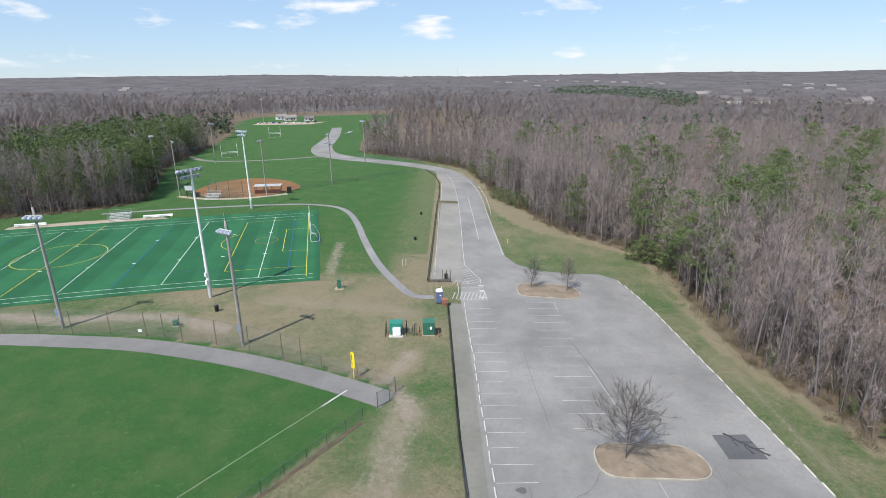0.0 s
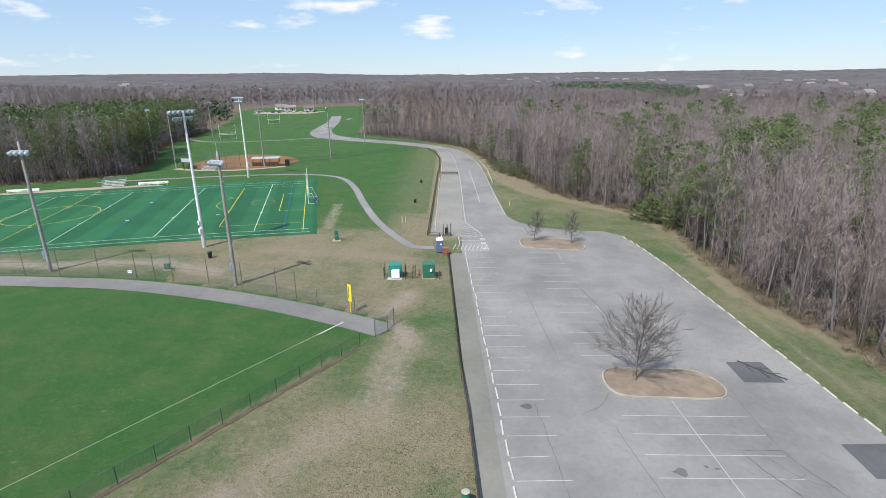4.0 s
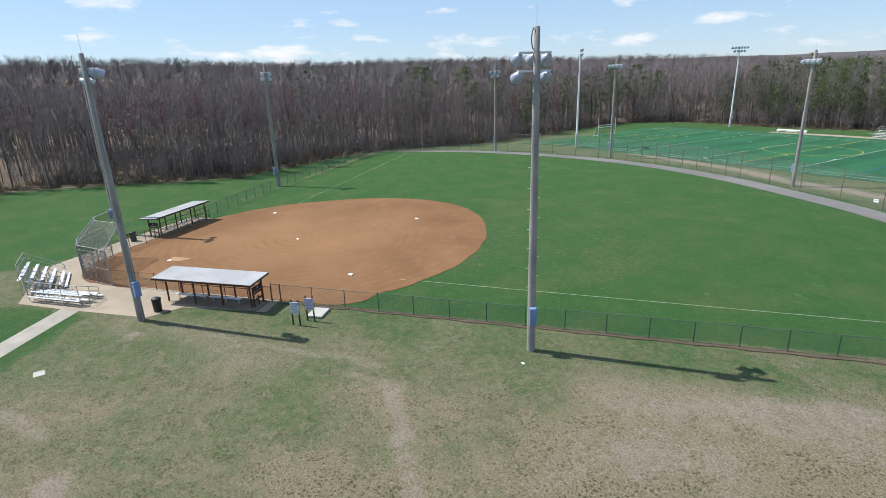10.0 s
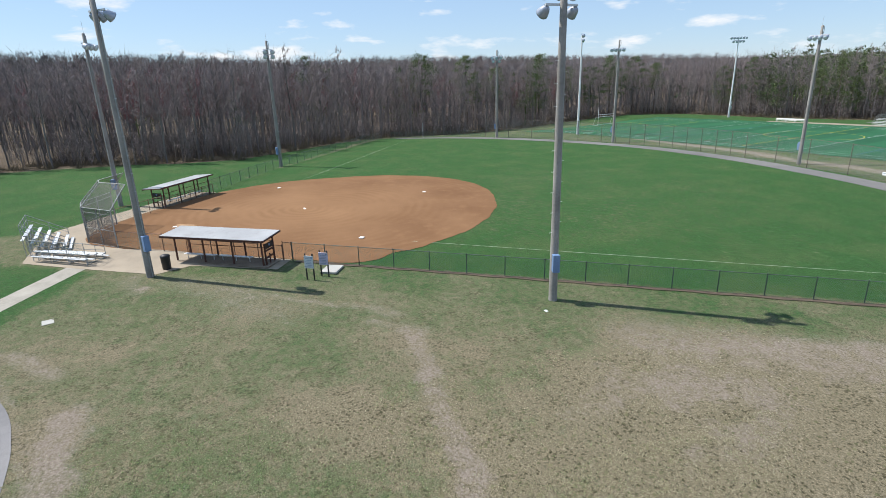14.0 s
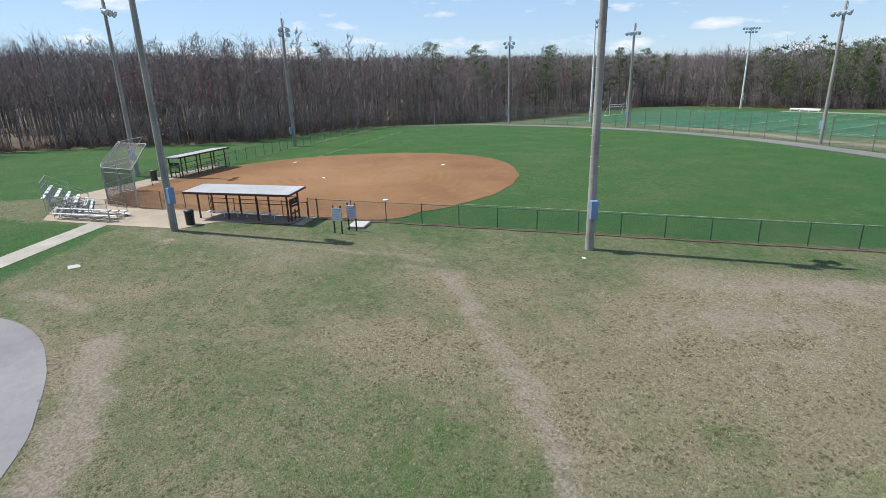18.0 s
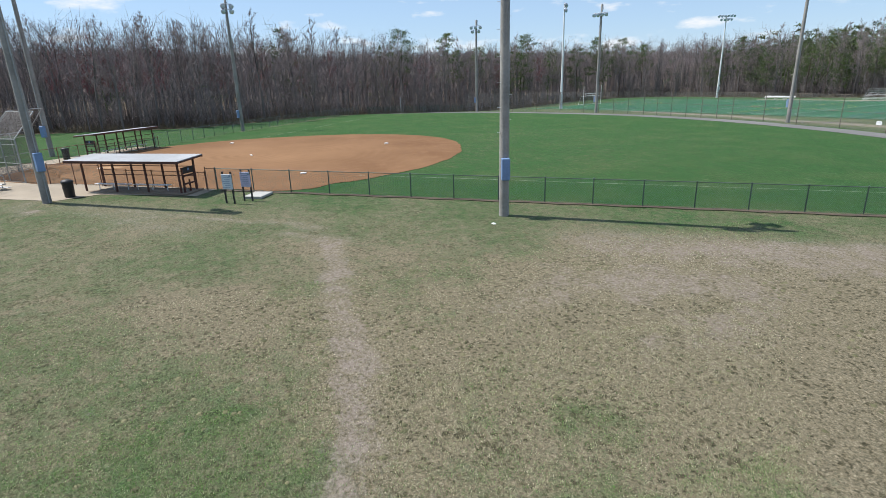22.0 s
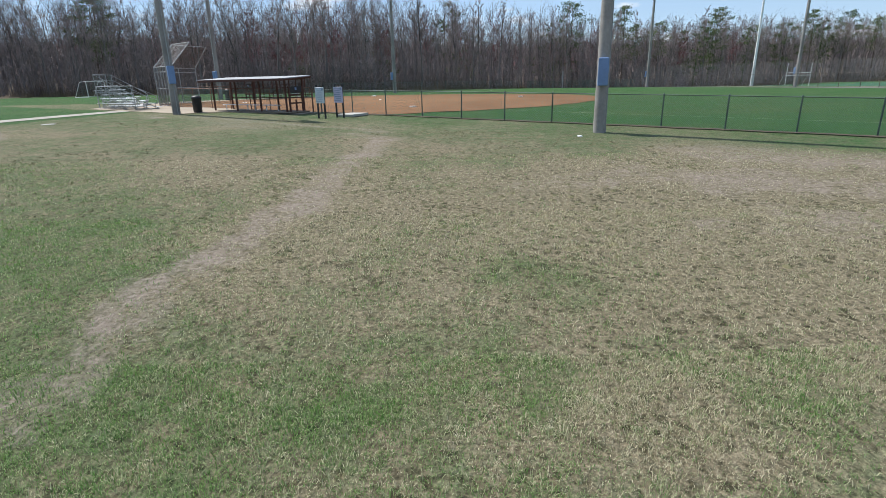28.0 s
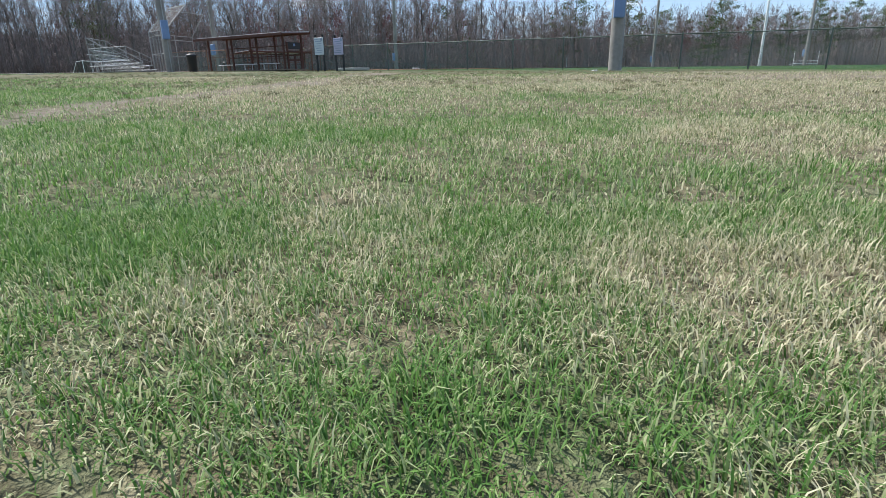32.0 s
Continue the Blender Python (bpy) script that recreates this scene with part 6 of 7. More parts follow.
def trash_can(x, y, label, h=1.0):
    ob = thing("trash_can", label, "trash can", (x, y, lz(x, y) + 0.02), 0.4, "trash cans")
    part("body", Build().lathe((0, 0, 0), [(0.27, 0.0), (0.30, 0.05), (0.33, h * 0.9), (0.34, h * 0.92), (0.34, h)], 14), M["black"], ob)
    part("lid", Build().lathe((0, 0, h), [(0.36, 0), (0.36, 0.05), (0.24, 0.14), (0.1, 0.17)], 14), M["black"], ob)
    part("band", Build().lathe((0, 0, h * 0.6), [(0.325, 0), (0.33, 0.02), (0.325, 0.04)], 14), M["black"], ob)


trash_can(*ball(8.2, -10.2), "dark plastic trash can standing beside the light pole")
trash_can(*ball(-8.9, 5.3), "dark plastic trash can beside the far dugout")
trash_can(*ball(86.0, 33.0), "dark trash can outside the outfield fence", 0.95)


def park_sign(x, y, turn, face, label):
    ob = thing("park_sign", label, "sign", (x, y, lz(x, y)), turn, "rule signs by the dugout")
    for s in (-0.28, 0.28):
        part("post", Build().box((s, 0, 0.95), (0.08, 0.08, 2.05)), M["black"], ob)
    board = part("board", Build().box((0, -0.06, 1.36), (0.68, 0.05, 0.92), edge=0.01), face, ob)
    for i in range(7):
        part("text_bar", Build().box((-0.06 + 0.05 * (i % 3), -0.088, 1.74 - 0.12 * i), (0.52 - 0.07 * (i % 3), 0.006, 0.035)), M["bar_ink"], board)
    part("emblem", Build().box((0.25, -0.088, 1.72), (0.14, 0.006, 0.16)), M["bar_ink"], board)


M["sign_lilac"] = surface("lilac_sign_face", (0.50, 0.47, 0.60), 0.5, vary=0.05, big=2.0)
park_sign(*ball(20.05, -9.95), DIAMOND, M["sign"], "pale blue-grey rule sign on two dark posts")
park_sign(*ball(20.75, -9.1), DIAMOND, M["sign_lilac"], "pale lilac rule sign on two dark posts")
x, y = ball(20.7, -7.9)
mat_ob = thing("concrete_slab", "pale grey concrete slab lying beside the signs", "slab", (x, y, lz(x, y)), DIAMOND + 0.06)
part("slab", Build().box((0, 0, 0.09), (1.25, 1.55, 0.16), edge=0.02), M["slab"], mat_ob)
x, y = ball(7.6, -19.5)
single("cover_plate", Build().box((0, 0, 0.01), (0.75, 0.62, 0.03), edge=0.02), M["slab"], "small pale utility cover in the grass", "cover", (x, y, lz(x, y)), 0.3)
x, y = ball(36.6, -11.6)
single("cover_plate", Build().box((0, 0, 0.02), (0.22, 0.16, 0.05), edge=0.01), M["white_paint"], "tiny white valve cover in the grass", "cover", (x, y, lz(x, y)), 0.1)


def field_goal(at, turn, width, label, high=0.0, name="soccer_goal", group="goals"):
    """Soccer goal of white tube with a netted back; high: football uprights above it."""
    ob = thing(name, label, "goal", (*at, lz(*at) + 0.04), turn, group)
    w = width / 2
    for s in (-w, w):
        part("upright", Build().tube((s, 0, 0), (s, 0, max(2.44, high)), 0.06, n=8), M["white_paint"], ob)
        part("back_stay", Build().tube((s, 0, 2.44), (s, 0.9, 2.3), 0.03, n=6).tube((s, 0.9, 2.3), (s, 1.9, 0.03), 0.03, n=6).tube((s, 0, 0.03), (s, 1.9, 0.03), 0.03, n=6), M["white_paint"], ob)
    part("crossbar", Build().tube((-w, 0, 2.44), (w, 0, 2.44), 0.06, n=8), M["white_paint"], ob)
    if high:
        part("crossbar", Build().tube((-w, 0, 3.05), (w, 0, 3.05), 0.06, n=8), M["white_paint"], ob)
        for i in range(5):
            x = -w + width * (i + 0.5) / 5
            part("strut", Build().tube((x, 0, 2.44), (x, 0, 3.05), 0.03, n=6), M["white_paint"], ob)
    part("ground_bar", Build().tube((-w, 1.9, 0.03), (w, 1.9, 0.03), 0.03, n=6), M["white_paint"], ob)
    part("net", link_mesh([((-w, 1.9, 0.03), (w, 1.9, 0.03), (w, 0.9, 2.3), (-w, 0.9, 2.3), 0.0), ((-w, 0.9, 2.3), (w, 0.9, 2.3), (w, 0, 2.44), (-w, 0, 2.44), 0.5)]), None, ob)
    return ob


field_goal((-97.5, -47.5), math.radians(190), 7.3, "white soccer goal on the lawn before the woods")

# ---- parking lot: bay lines, wheel stops, islands ----
lot = bpy.data.objects["parking_lot"]
road = bpy.data.objects["road"]
left_x = lambda y: float(np.interp(y, (5, 28, 44, 64, 82), (5.3, 5.15, 4.75, 4.05, 3.35)))
right_x = lambda y: float(np.interp(y, (5, 41, 61, 76, 85, 94, 99), (37.9, 37.1, 36.2, 35.8, 35.4, 34.4, 33.5)))
for i in range(30):
    y = 8.25 + 2.545 * i
    fade = 4.25 if i % 5 else 3.2
    part("bay_line", stripe((left_x(y) + 0.15, y), (left_x(y) + fade, y + 0.28), 0.062, 0.036), M["white_line"], lot)
for i in range(13):
    y = 9.0 + 2.555 * i
    if y < 41.5:
        part("bay_line", stripe((16.6 - (y - 8.6) * 0.035, y), (27.6 - (y - 8.6) * 0.03, y + 0.42), 0.062, 0.036), M["white_line"], lot)
part("bay_line", stripe((21.9, 8), (20.8, 42.2), 0.062, 0.037), M["white_line"], lot)
for i in range(14):
    y = 50.2 + 2.72 * i
    wide = (4.9, 4.4, 9.4, 4.6)[i % 4] if i < 6 else 4.8
    part("bay_line", stripe((14.35 - 0.012 * (y - 50), y), (14.35 + wide, y + 0.35), 0.062, 0.036), M["white_line"], lot)
part("bay_line", stripe((20.6, 53.5), (19.5, 64.0), 0.06, 0.037), M["white_line"], lot)
part("bay_line", stripe((18.9, 82), (18.9, 86), 0.062, 0.037), M["white_line"], lot)
for i in range(7):
    y = 12 + 2.6 * i
    part("bay_line", stripe((32.5, y + 0.3), (36.6, y + 0.5), 0.062, 0.036), M["white_line"], lot)
# hatched walkways and the marked bays at the top of the lot
for k in range(9):
    x = 1.2 + 0.66 * k
    part("hatch_line", stripe((x, 85.9), (x + 0.55, 88.9), 0.13, 0.040), M["white_line"], lot)
for p, q in (((1.0, 89.0), (7.1, 89.5)), ((2.0, 85.6), (7.0, 85.9)), ((7.1, 89.5), (7.3, 85.9)), ((1.2, 93.5), (6.6, 94.1)), ((6.7, 96.0), (6.6, 94.1)), ((3.9, 104.1), (6.7, 96.0)), ((2.4, 91.2), (6.9, 91.7)), ((2.4, 89.2), (2.3, 93.4))):
    part("hatch_line", stripe(p, q, 0.13, 0.041), M["white_line"], lot)
for k in range(7):
    y = 94.3 + 1.15 * k
    xr = 6.65 - max(0, y - 95.2) * 0.34
    part("hatch_line", stripe((max(3.3, xr - 2.6), y - 0.9), (xr, y + 0.8), 0.13, 0.040), M["white_line"], lot)
for k in range(4):
    part("hatch_line", stripe((1.4 + 0.8 * k, 93.7), (2.3 + 0.8 * k, 95.2), 0.13, 0.040), M["white_line"], lot)
for y in (87.2, 90.3, 92.9):
    part("bay_symbol", stripe((6.2, y - 0.2), (7.1, y - 0.1), 0.75, 0.043), M["white_line"], lot)
# road edge and centre lines
for pts, w in ((curve([(3.9, 104.1), (3.85, 120), (3.9, 148), (3.4, 176), (2.1, 202), (-0.1, 217.5)], 3.0), 0.13), (curve([(12.6, 112.0), (12.45, 121), (12.0, 140), (11.5, 172), (9.9, 194), (6.6, 209)], 3.0), 0.13), (curve([(7.9, 124), (7.7, 140), (7.1, 172)], 3.0), 0.13)):
    part("road_line", band(pts, w, 0.046), M["white_line"], road)
for x0, x1 in ((-1.4, 0.4), (0.9, 2.9)):
    part("bay_line", stripe((x0, 102.6), (x1, 102.6), 0.10, 0.046), M["white_line"], road)
# crack sealer and newer patches
for pts, w in ((((11.1, 68), (11.3, 60), (11.5, 55), (11.8, 50)), 0.06), (((20.4, 58), (19.9, 63), (19.2, 68), (18.4, 72)), 0.12), (((23.4, 50), (22.8, 53), (22.2, 57), (21.8, 60)), 0.13), (((8.1, 41.0), (8.6, 33.0), (8.8, 27.0), (8.9, 20)), 0.045), (((14.4, 38.0), (15.2, 32.0), (16.0, 26.4), (16.8, 18)), 0.045),
               (((23.3, 35.4), (25.0, 35.6), (27.0, 35.6)), 0.08), (((23.6, 35.3), (24.2, 33.2), (25.2, 31.0), (26.0, 28.4), (26.8, 24), (27.4, 17)), 0.09), (((27.0, 35.6), (27.4, 33.8), (28.4, 31.6), (29.6, 29.0), (30.4, 25)), 0.08), (((25.0, 35.6), (25.6, 34.0), (26.9, 32.2), (28.4, 31.6)), 0.05), (((24.4, 32.6), (26.0, 32.4), (27.2, 33.0)), 0.04), (((26.0, 28.4), (27.6, 28.8), (29.6, 29.0)), 0.05), (((25.2, 31.0), (26.4, 30.2), (27.6, 28.8)), 0.04),
               (((27.4, 45.0), (27.0, 40.0), (27.0, 36.0)), 0.045), (((29.6, 29.0), (32.0, 27.8), (34.0, 26.0)), 0.045), (((12.0, 39.6), (14.0, 41.0), (15.4, 43.4)), 0.05)):
    wig = [(x + rng.normal() * 0.045, y + rng.normal() * 0.03) for x, y in curve(pts, 0.5)]
    part("crack", band(wig, w * 0.75, 0.038), M["crack"], lot)
for q in ((29.5, 49.9), (32.4, 36.7)):
    x, y = q
    structure("asphalt_patch", drape([(x, y), (x + 3.9, y + 0.3), (x + 4.1, y - 3.8), (x - 0.1, y - 4.0)], 0.037), "asphalt_new", "dark square patch of new asphalt", "asphalt patch")
spills = [(17.7, 32.7, 0.42), (19.9, 33.4, 0.14), (20.6, 33.2, 0.16), (7.3, 40.5, 0.42), (8.4, 29.0, 0.14), (24.0, 54.0, 0.7)]
# a dark branching mark on the darker patch
for pts, w in ((((31.0, 50.2), (31.7, 49.2), (32.4, 48.4), (33.2, 47.6), (34.1, 46.8)), 0.34), (((32.0, 48.9), (32.9, 48.9), (33.5, 48.7)), 0.20), (((32.4, 48.4), (32.3, 47.6), (32.6, 46.9)), 0.20), (((33.0, 47.8), (33.8, 47.9), (34.2, 47.7)), 0.15), (((31.6, 49.4), (31.3, 48.7), (31.5, 48.1)), 0.15)):
    wig = [(x + rng.normal() * 0.06, y + rng.normal() * 0.06) for x, y in curve(pts, 0.3)]
    part("dark_mark", band(wig, w, 0.0415 + 0.002 * w), M["crack_dark"], lot)
for i, (x, y, r) in enumerate(spills):
    ph, k3 = rng.uniform(0, 6), rng.uniform(0.25, 0.5)
    blot = curve([(x + r * (1.3 + k3 * math.sin(3 * t + ph)) * math.cos(t), y + r * (0.8 + k3 * math.sin(2 * t + ph)) * math.sin(t)) for t in np.linspace(0, 6.28, 13)[:-1]], 0.2, True)
    part("dark_mark", drape(blot, 0.0365), M["stain"], lot)

stop = Build()
stop.add([(-0.9, -0.08, 0), (0.9, -0.08, 0), (0.9, 0.08, 0), (-0.9, 0.08, 0), (-0.88, -0.045, 0.12), (0.88, -0.045, 0.12), (0.88, 0.045, 0.12), (-0.88, 0.045, 0.12)],
         [(0, 1, 5, 4), (1, 2, 6, 5), (2, 3, 7, 6), (3, 0, 4, 7), (4, 5, 6, 7)])
stop_mesh = stop.mesh("wheel_stop", M["kerb"])
for i in range(30):
    y = 9.2 + 2.555 * i
    x = left_x(y) - 0.05
    single("wheel_stop", stop_mesh, None, "worn pale concrete wheel stop at the head of a bay", "wheel stop", (x + rng.normal() * 0.04, y, lz(x, y) + 0.03), math.pi / 2 + 0.03 + rng.normal() * 0.02, "wheel stops")
for i in range(37):
    y = 7.0 + 2.50 * i
    x = right_x(y)
    single("wheel_stop", stop_mesh, None, "worn pale concrete wheel stop along the grass verge", "wheel stop", (x + rng.normal() * 0.05, y, lz(x, y) + 0.03), math.pi / 2 + 0.02 + rng.normal() * 0.03, "wheel stops")


def island(pts, label):
    line = curve(pts, 0.7, True)
    cx, cy = sum(p[0] for p in line) / len(line), sum(p[1] for p in line) / len(line)
    ob = thing("kerbed_island", label, "traffic island", (cx, cy, lz(cx, cy)), 0, "planted islands")
    kerb, rows_ = Build(), []
    for i, (x, y) in enumerate(line):
        d = Vector((cx - x, cy - y)).normalized()
        z = lz(x, y) - lz(cx, cy)
        rows_.append([(x - cx, y - cy, z), (x - cx + d.x * 0.03, y - cy + d.y * 0.03, z + 0.16), (x - cx + d.x * 0.18, y - cy + d.y * 0.18, z + 0.17), (x - cx + d.x * 0.20, y - cy + d.y * 0.20, z + 0.08)])
    n_ = len(rows_)
    kerb.add([p for r in rows_ for p in r], [(4 * i + k, 4 * ((i + 1) % n_) + k, 4 * ((i + 1) % n_) + k + 1, 4 * i + k + 1) for i in range(n_) for k in range(3)])
    part("kerb", kerb, M["kerb_old"], ob)
    bed = drape([(x + (cx - x) * 0.04, y + (cy - y) * 0.06) for x, y in line], 0.12, 1.5)
    bed.v = [(x - cx, y - cy, z - lz(cx, cy) + 0.10 * max(0, 1 - math.hypot((x - cx) / 4, (y - cy) / 2))) for x, y, z in bed.v]
    part("bed", bed, M["mulch"], ob)


island([(15.3, 44.6), (15.9, 43.0), (17.5, 42.5), (21, 42.5), (24.8, 42.6), (26.4, 43.3), (26.9, 44.8), (26.3, 46.8), (24.5, 47.9), (20, 47.8), (16.8, 47.7), (15.6, 46.6)], "kerbed lot island with dry mulch and a bare tree")
island([(13.1, 90.6), (13.3, 88.9), (14.6, 88.1), (18, 87.8), (21.8, 87.7), (24.0, 88.6), (24.7, 91.0), (23.6, 93.6), (21, 94.7), (17, 94.7), (14.4, 94.4), (13.3, 92.6)], "kerbed lot island with mulch and two bare trees")
for seed, x, y, h, sp_ in ((41, 18.6, 45.4, 8.2, 0.56), (42, 15.9, 92.4, 6.0, 0.40), (43, 22.5, 91.8, 6.3, 0.40)):
    (v, f), (v2, f2) = bare_tree(seed, h, 0.55, limbs=30, subs=9, twigs=22 if seed == 41 else 8, spread=sp_, first=0.16, girth=0.95, twig_w=0.013)
    tree = thing("lot_tree", "leafless grey spreading tree on a kerbed island", "tree", (x, y, lz(x, y) + 0.15), 0.5, "lot trees")
    part("trunk", to_mesh("trunk", v, f, M["dark_twig"]), None, tree)
    part("crown", to_mesh("crown", v2, f2, M["dark_twig"]), None, tree)


# ---- low rail fences beside the lot ----
def rail_fence(pts, gap, label, h=0.75, rails=(0.9, 0.5), m="rail_wood", r=0.06):
    line = [Vector((*p, 0)) for p in pts]
    ob = thing("rail_fence", label, "fence", (line[0].x, line[0].y, lz(*pts[0])), 0, "rail fences")
    spots = []
    for a, b_ in zip(line, line[1:]):
        k = max(1, round((b_ - a).length / gap))
        spots += [a + (b_ - a) * (i / k) for i in range(k)]
    spots.append(line[-1])
    o = ob.matrix_world.translation
    base = [Vector((p.x - o.x, p.y - o.y, lz(p.x, p.y) - o.z)) for p in spots]
    for p in base:
        part("post", Build().box((p.x, p.y, p.z + h / 2 - 0.1), (0.15, 0.15, h + 0.2), 0.1 * rng.normal(), edge=0.02), M[m], ob)
    for p, q in zip(base, base[1:]):
        for f in rails:
            part("rail", Build().tube((p.x, p.y, p.z + h * f), (q.x, q.y, q.z + h * f), r, n=6), M[m], ob)
    return ob


rail_fence([(2.6, 8), (2.45, 28), (2.05, 39.5), (1.5, 47.5), (1.0, 62.7), (0.55, 76), (0.3, 82.5)], 2.6, "low dark timber rail fence along the parking lot")
rail_fence([(-3.4, 94.5), (-3.2, 115), (-3.0, 141), (-2.8, 162)], 2.8, "low dark timber rail fence beside the parking strip")
rail_fence([(-2.6, 166), (-2.4, 175), (-2.8, 196), (-4.6, 211.4), (-8.4, 223.5)], 2.8, "low dark timber rail fence at the road's bend")
rail_fence([(-3.3, 94.0), (0.9, 94.2)], 2.1, "short low timber barrier across the path", 0.6)
rail_fence([(-2.8, 163.2), (3.3, 163.6)], 2.0, "short low timber barrier between parking strips", 0.6)
rail_fence([(12.9, 150), (13.0, 172), (11.6, 190)], 3.4, "low grey guard rail beside the road", 0.6, (0.85,), "galv")
for i, (y0, n_) in enumerate(((98.5, 20), (167, 11))):
    for k in range(n_):
        y = y0 + 2.9 * k
        x = -2.1 if i == 0 else -1.7
        single("wheel_stop", stop_mesh, None, "worn pale concrete wheel stop beside the rail fence", "wheel stop", (x, y, lz(x, y) + 0.03), math.pi / 2, "wheel stops")


# ---- cabinets, toilet and barrel ----
def cabinet(x, y, turn, size, m, label, name="utility_cabinet", pad=0.25):
    ob = thing(name, label, "utility cabinet", (x, y, lz(x, y)), turn, "utility cabinets")
    w, d, h = size
    part("pad", Build().box((0, 0, 0.04), (w + pad, d + pad, 0.16), edge=0.02), M["concrete"], ob)
    part("body", Build().box((0, 0, 0.12 + h / 2), (w, d, h), edge=0.02), M[m], ob)
    part("lid", Build().box((0, 0, 0.14 + h), (w + 0.08, d + 0.08, 0.06), edge=0.02), M[m], ob)
    for s in (-1, 1):
        door = part("door", Build().box((s * w / 4, -d / 2 - 0.012, 0.12 + h / 2), (w / 2 - 0.05, 0.03, h - 0.14), edge=0.006), M[m], ob)
        part("handle", Build().box((s * 0.06, -d / 2 - 0.045, 0.12 + h * 0.55), (0.03, 0.04, 0.16)), M["galv"], door)
    return ob


ob = cabinet(-7.25, 72.3, 0.02, (1.75, 1.4, 1.75), "teal", "teal transformer cabinet with a white switch box and open wire gates", "transformer")
part("switch_box", Build().box((0.1, -1.0, 0.75), (1.15, 0.5, 1.15), edge=0.03), M["white_paint"], ob, "white switch box on the front")
part("pad", Build().box((0.0, -1.05, 0.04), (2.1, 0.9, 0.12), edge=0.02), M["slab"], ob)
for x, t in ((-1.55, 0.0), (1.5, 0.0), (2.5, 0.5)):
    g = Build()
    y0, y1 = (-1.2, 0.7) if x < 2 else (-1.25, -0.2)
    dx = 0 if x < 2 else 0.45
    for z in (0.1, 0.9, 1.75):
        g.tube((x, y0, z), (x + dx, y1, z), 0.03, n=6)
    for f in (0, 0.5, 1):
        g.tube((x + dx * f, y0 + (y1 - y0) * f, 0), (x + dx * f, y0 + (y1 - y0) * f, 1.78), 0.035, n=6)
    gate = part("gate_frame", g, M["black"], ob)
    part("wire_fabric", link_mesh([((x, y0, 0.1), (x + dx, y1, 0.1), (x + dx, y1, 1.75), (x, y0, 1.75), 0.0)]), None, gate)
ob = cabinet(-2.4, 72.4, 0.0, (1.7, 1.5, 2.0), "green_box", "tall dark green pump cabinet with bollards beside it", "pump_cabinet")
part("meter", Build().box((0.35, -0.86, 1.3), (0.32, 0.12, 0.42), edge=0.02), M["white_paint"], ob)
for x, y in ((-1.45, -0.9), (-1.45, 0.5), (1.5, -1.0), (1.5, 0.2)):
    part("bollard", Build().tube((x, y, -0.2), (x, y, 0.95), 0.07, n=8).lathe((x, y, 0.95), [(0.07, 0), (0.05, 0.04), (0.015, 0.06)], 8), M["brick_red"], ob)
ob = cabinet(-19.2, 89.7, 0.1, (0.62, 0.5, 1.65), "green_box", "slim dark green cabinet on a concrete pad", "utility_cabinet", 0.9)
ob = cabinet(-41.2, 73.9, 0.2, (0.7, 0.5, 0.9), "green_box", "small dark green cabinet beside the outfield fence", "utility_cabinet", 0.3)
sg = thing("fence_sign", "small white sign on the outfield fence", "sign", (-44.6, 70.35, lz(-44.6, 70.35)), 0.1)
part("plate", Build().box((0, -0.08, 1.0), (0.55, 0.03, 0.42), edge=0.005), M["white_paint"], sg)
part("text_bar", Build().box((0, -0.1, 1.05), (0.38, 0.01, 0.05)), M["bar_ink"], sg)


def portable_toilet(x, y, turn):
    ob = thing("portable_toilet", "blue portable toilet with a white domed roof", "toilet", (x, y, lz(x, y)), turn)
    part("base", Build().box((0, 0, 0.06), (1.2, 1.2, 0.14), edge=0.03), M["black"], ob)
    part("walls", Build().box((0, 0, 1.1), (1.12, 1.12, 2.0), edge=0.03), M["toilet_blue"], ob)
    roof = Build()
    prof = [(0.60, 2.08), (0.62, 2.14), (0.54, 2.30), (0.38, 2.42), (0.16, 2.48)]
    vs, k = [], 12
    for r, z in prof:
        for i in range(k):
            t = 2 * math.pi * i / k
            q = r * (abs(math.cos(t)) ** 5 + abs(math.sin(t)) ** 5) ** (-1 / 5)
            vs.append((q * math.cos(t), q * math.sin(t), z))
    roof.add(vs, [(a * k + i, a * k + (i + 1) % k, (a + 1) * k + (i + 1) % k, (a + 1) * k + i) for a in range(len(prof) - 1) for i in range(k)] + [tuple((len(prof) - 1) * k + i for i in range(k))], True)
    part("roof", roof, M["white_paint"], ob, "white translucent domed roof")
    door = part("door", Build().box((0, -0.58, 1.1), (0.78, 0.05, 1.8), edge=0.02), M["toilet_blue"], ob)
    part("sign_plate", Build().box((0.1, -0.61, 1.5), (0.3, 0.02, 0.22)), M["white_paint"], door)
    part("handle", Build().box((0.3, -0.62, 1.05), (0.05, 0.05, 0.16)), M["galv"], door)
    part("vent_pipe", Build().tube((0.42, 0.42, 2.0), (0.42, 0.42, 2.7), 0.05, n=8), M["white_paint"], ob)


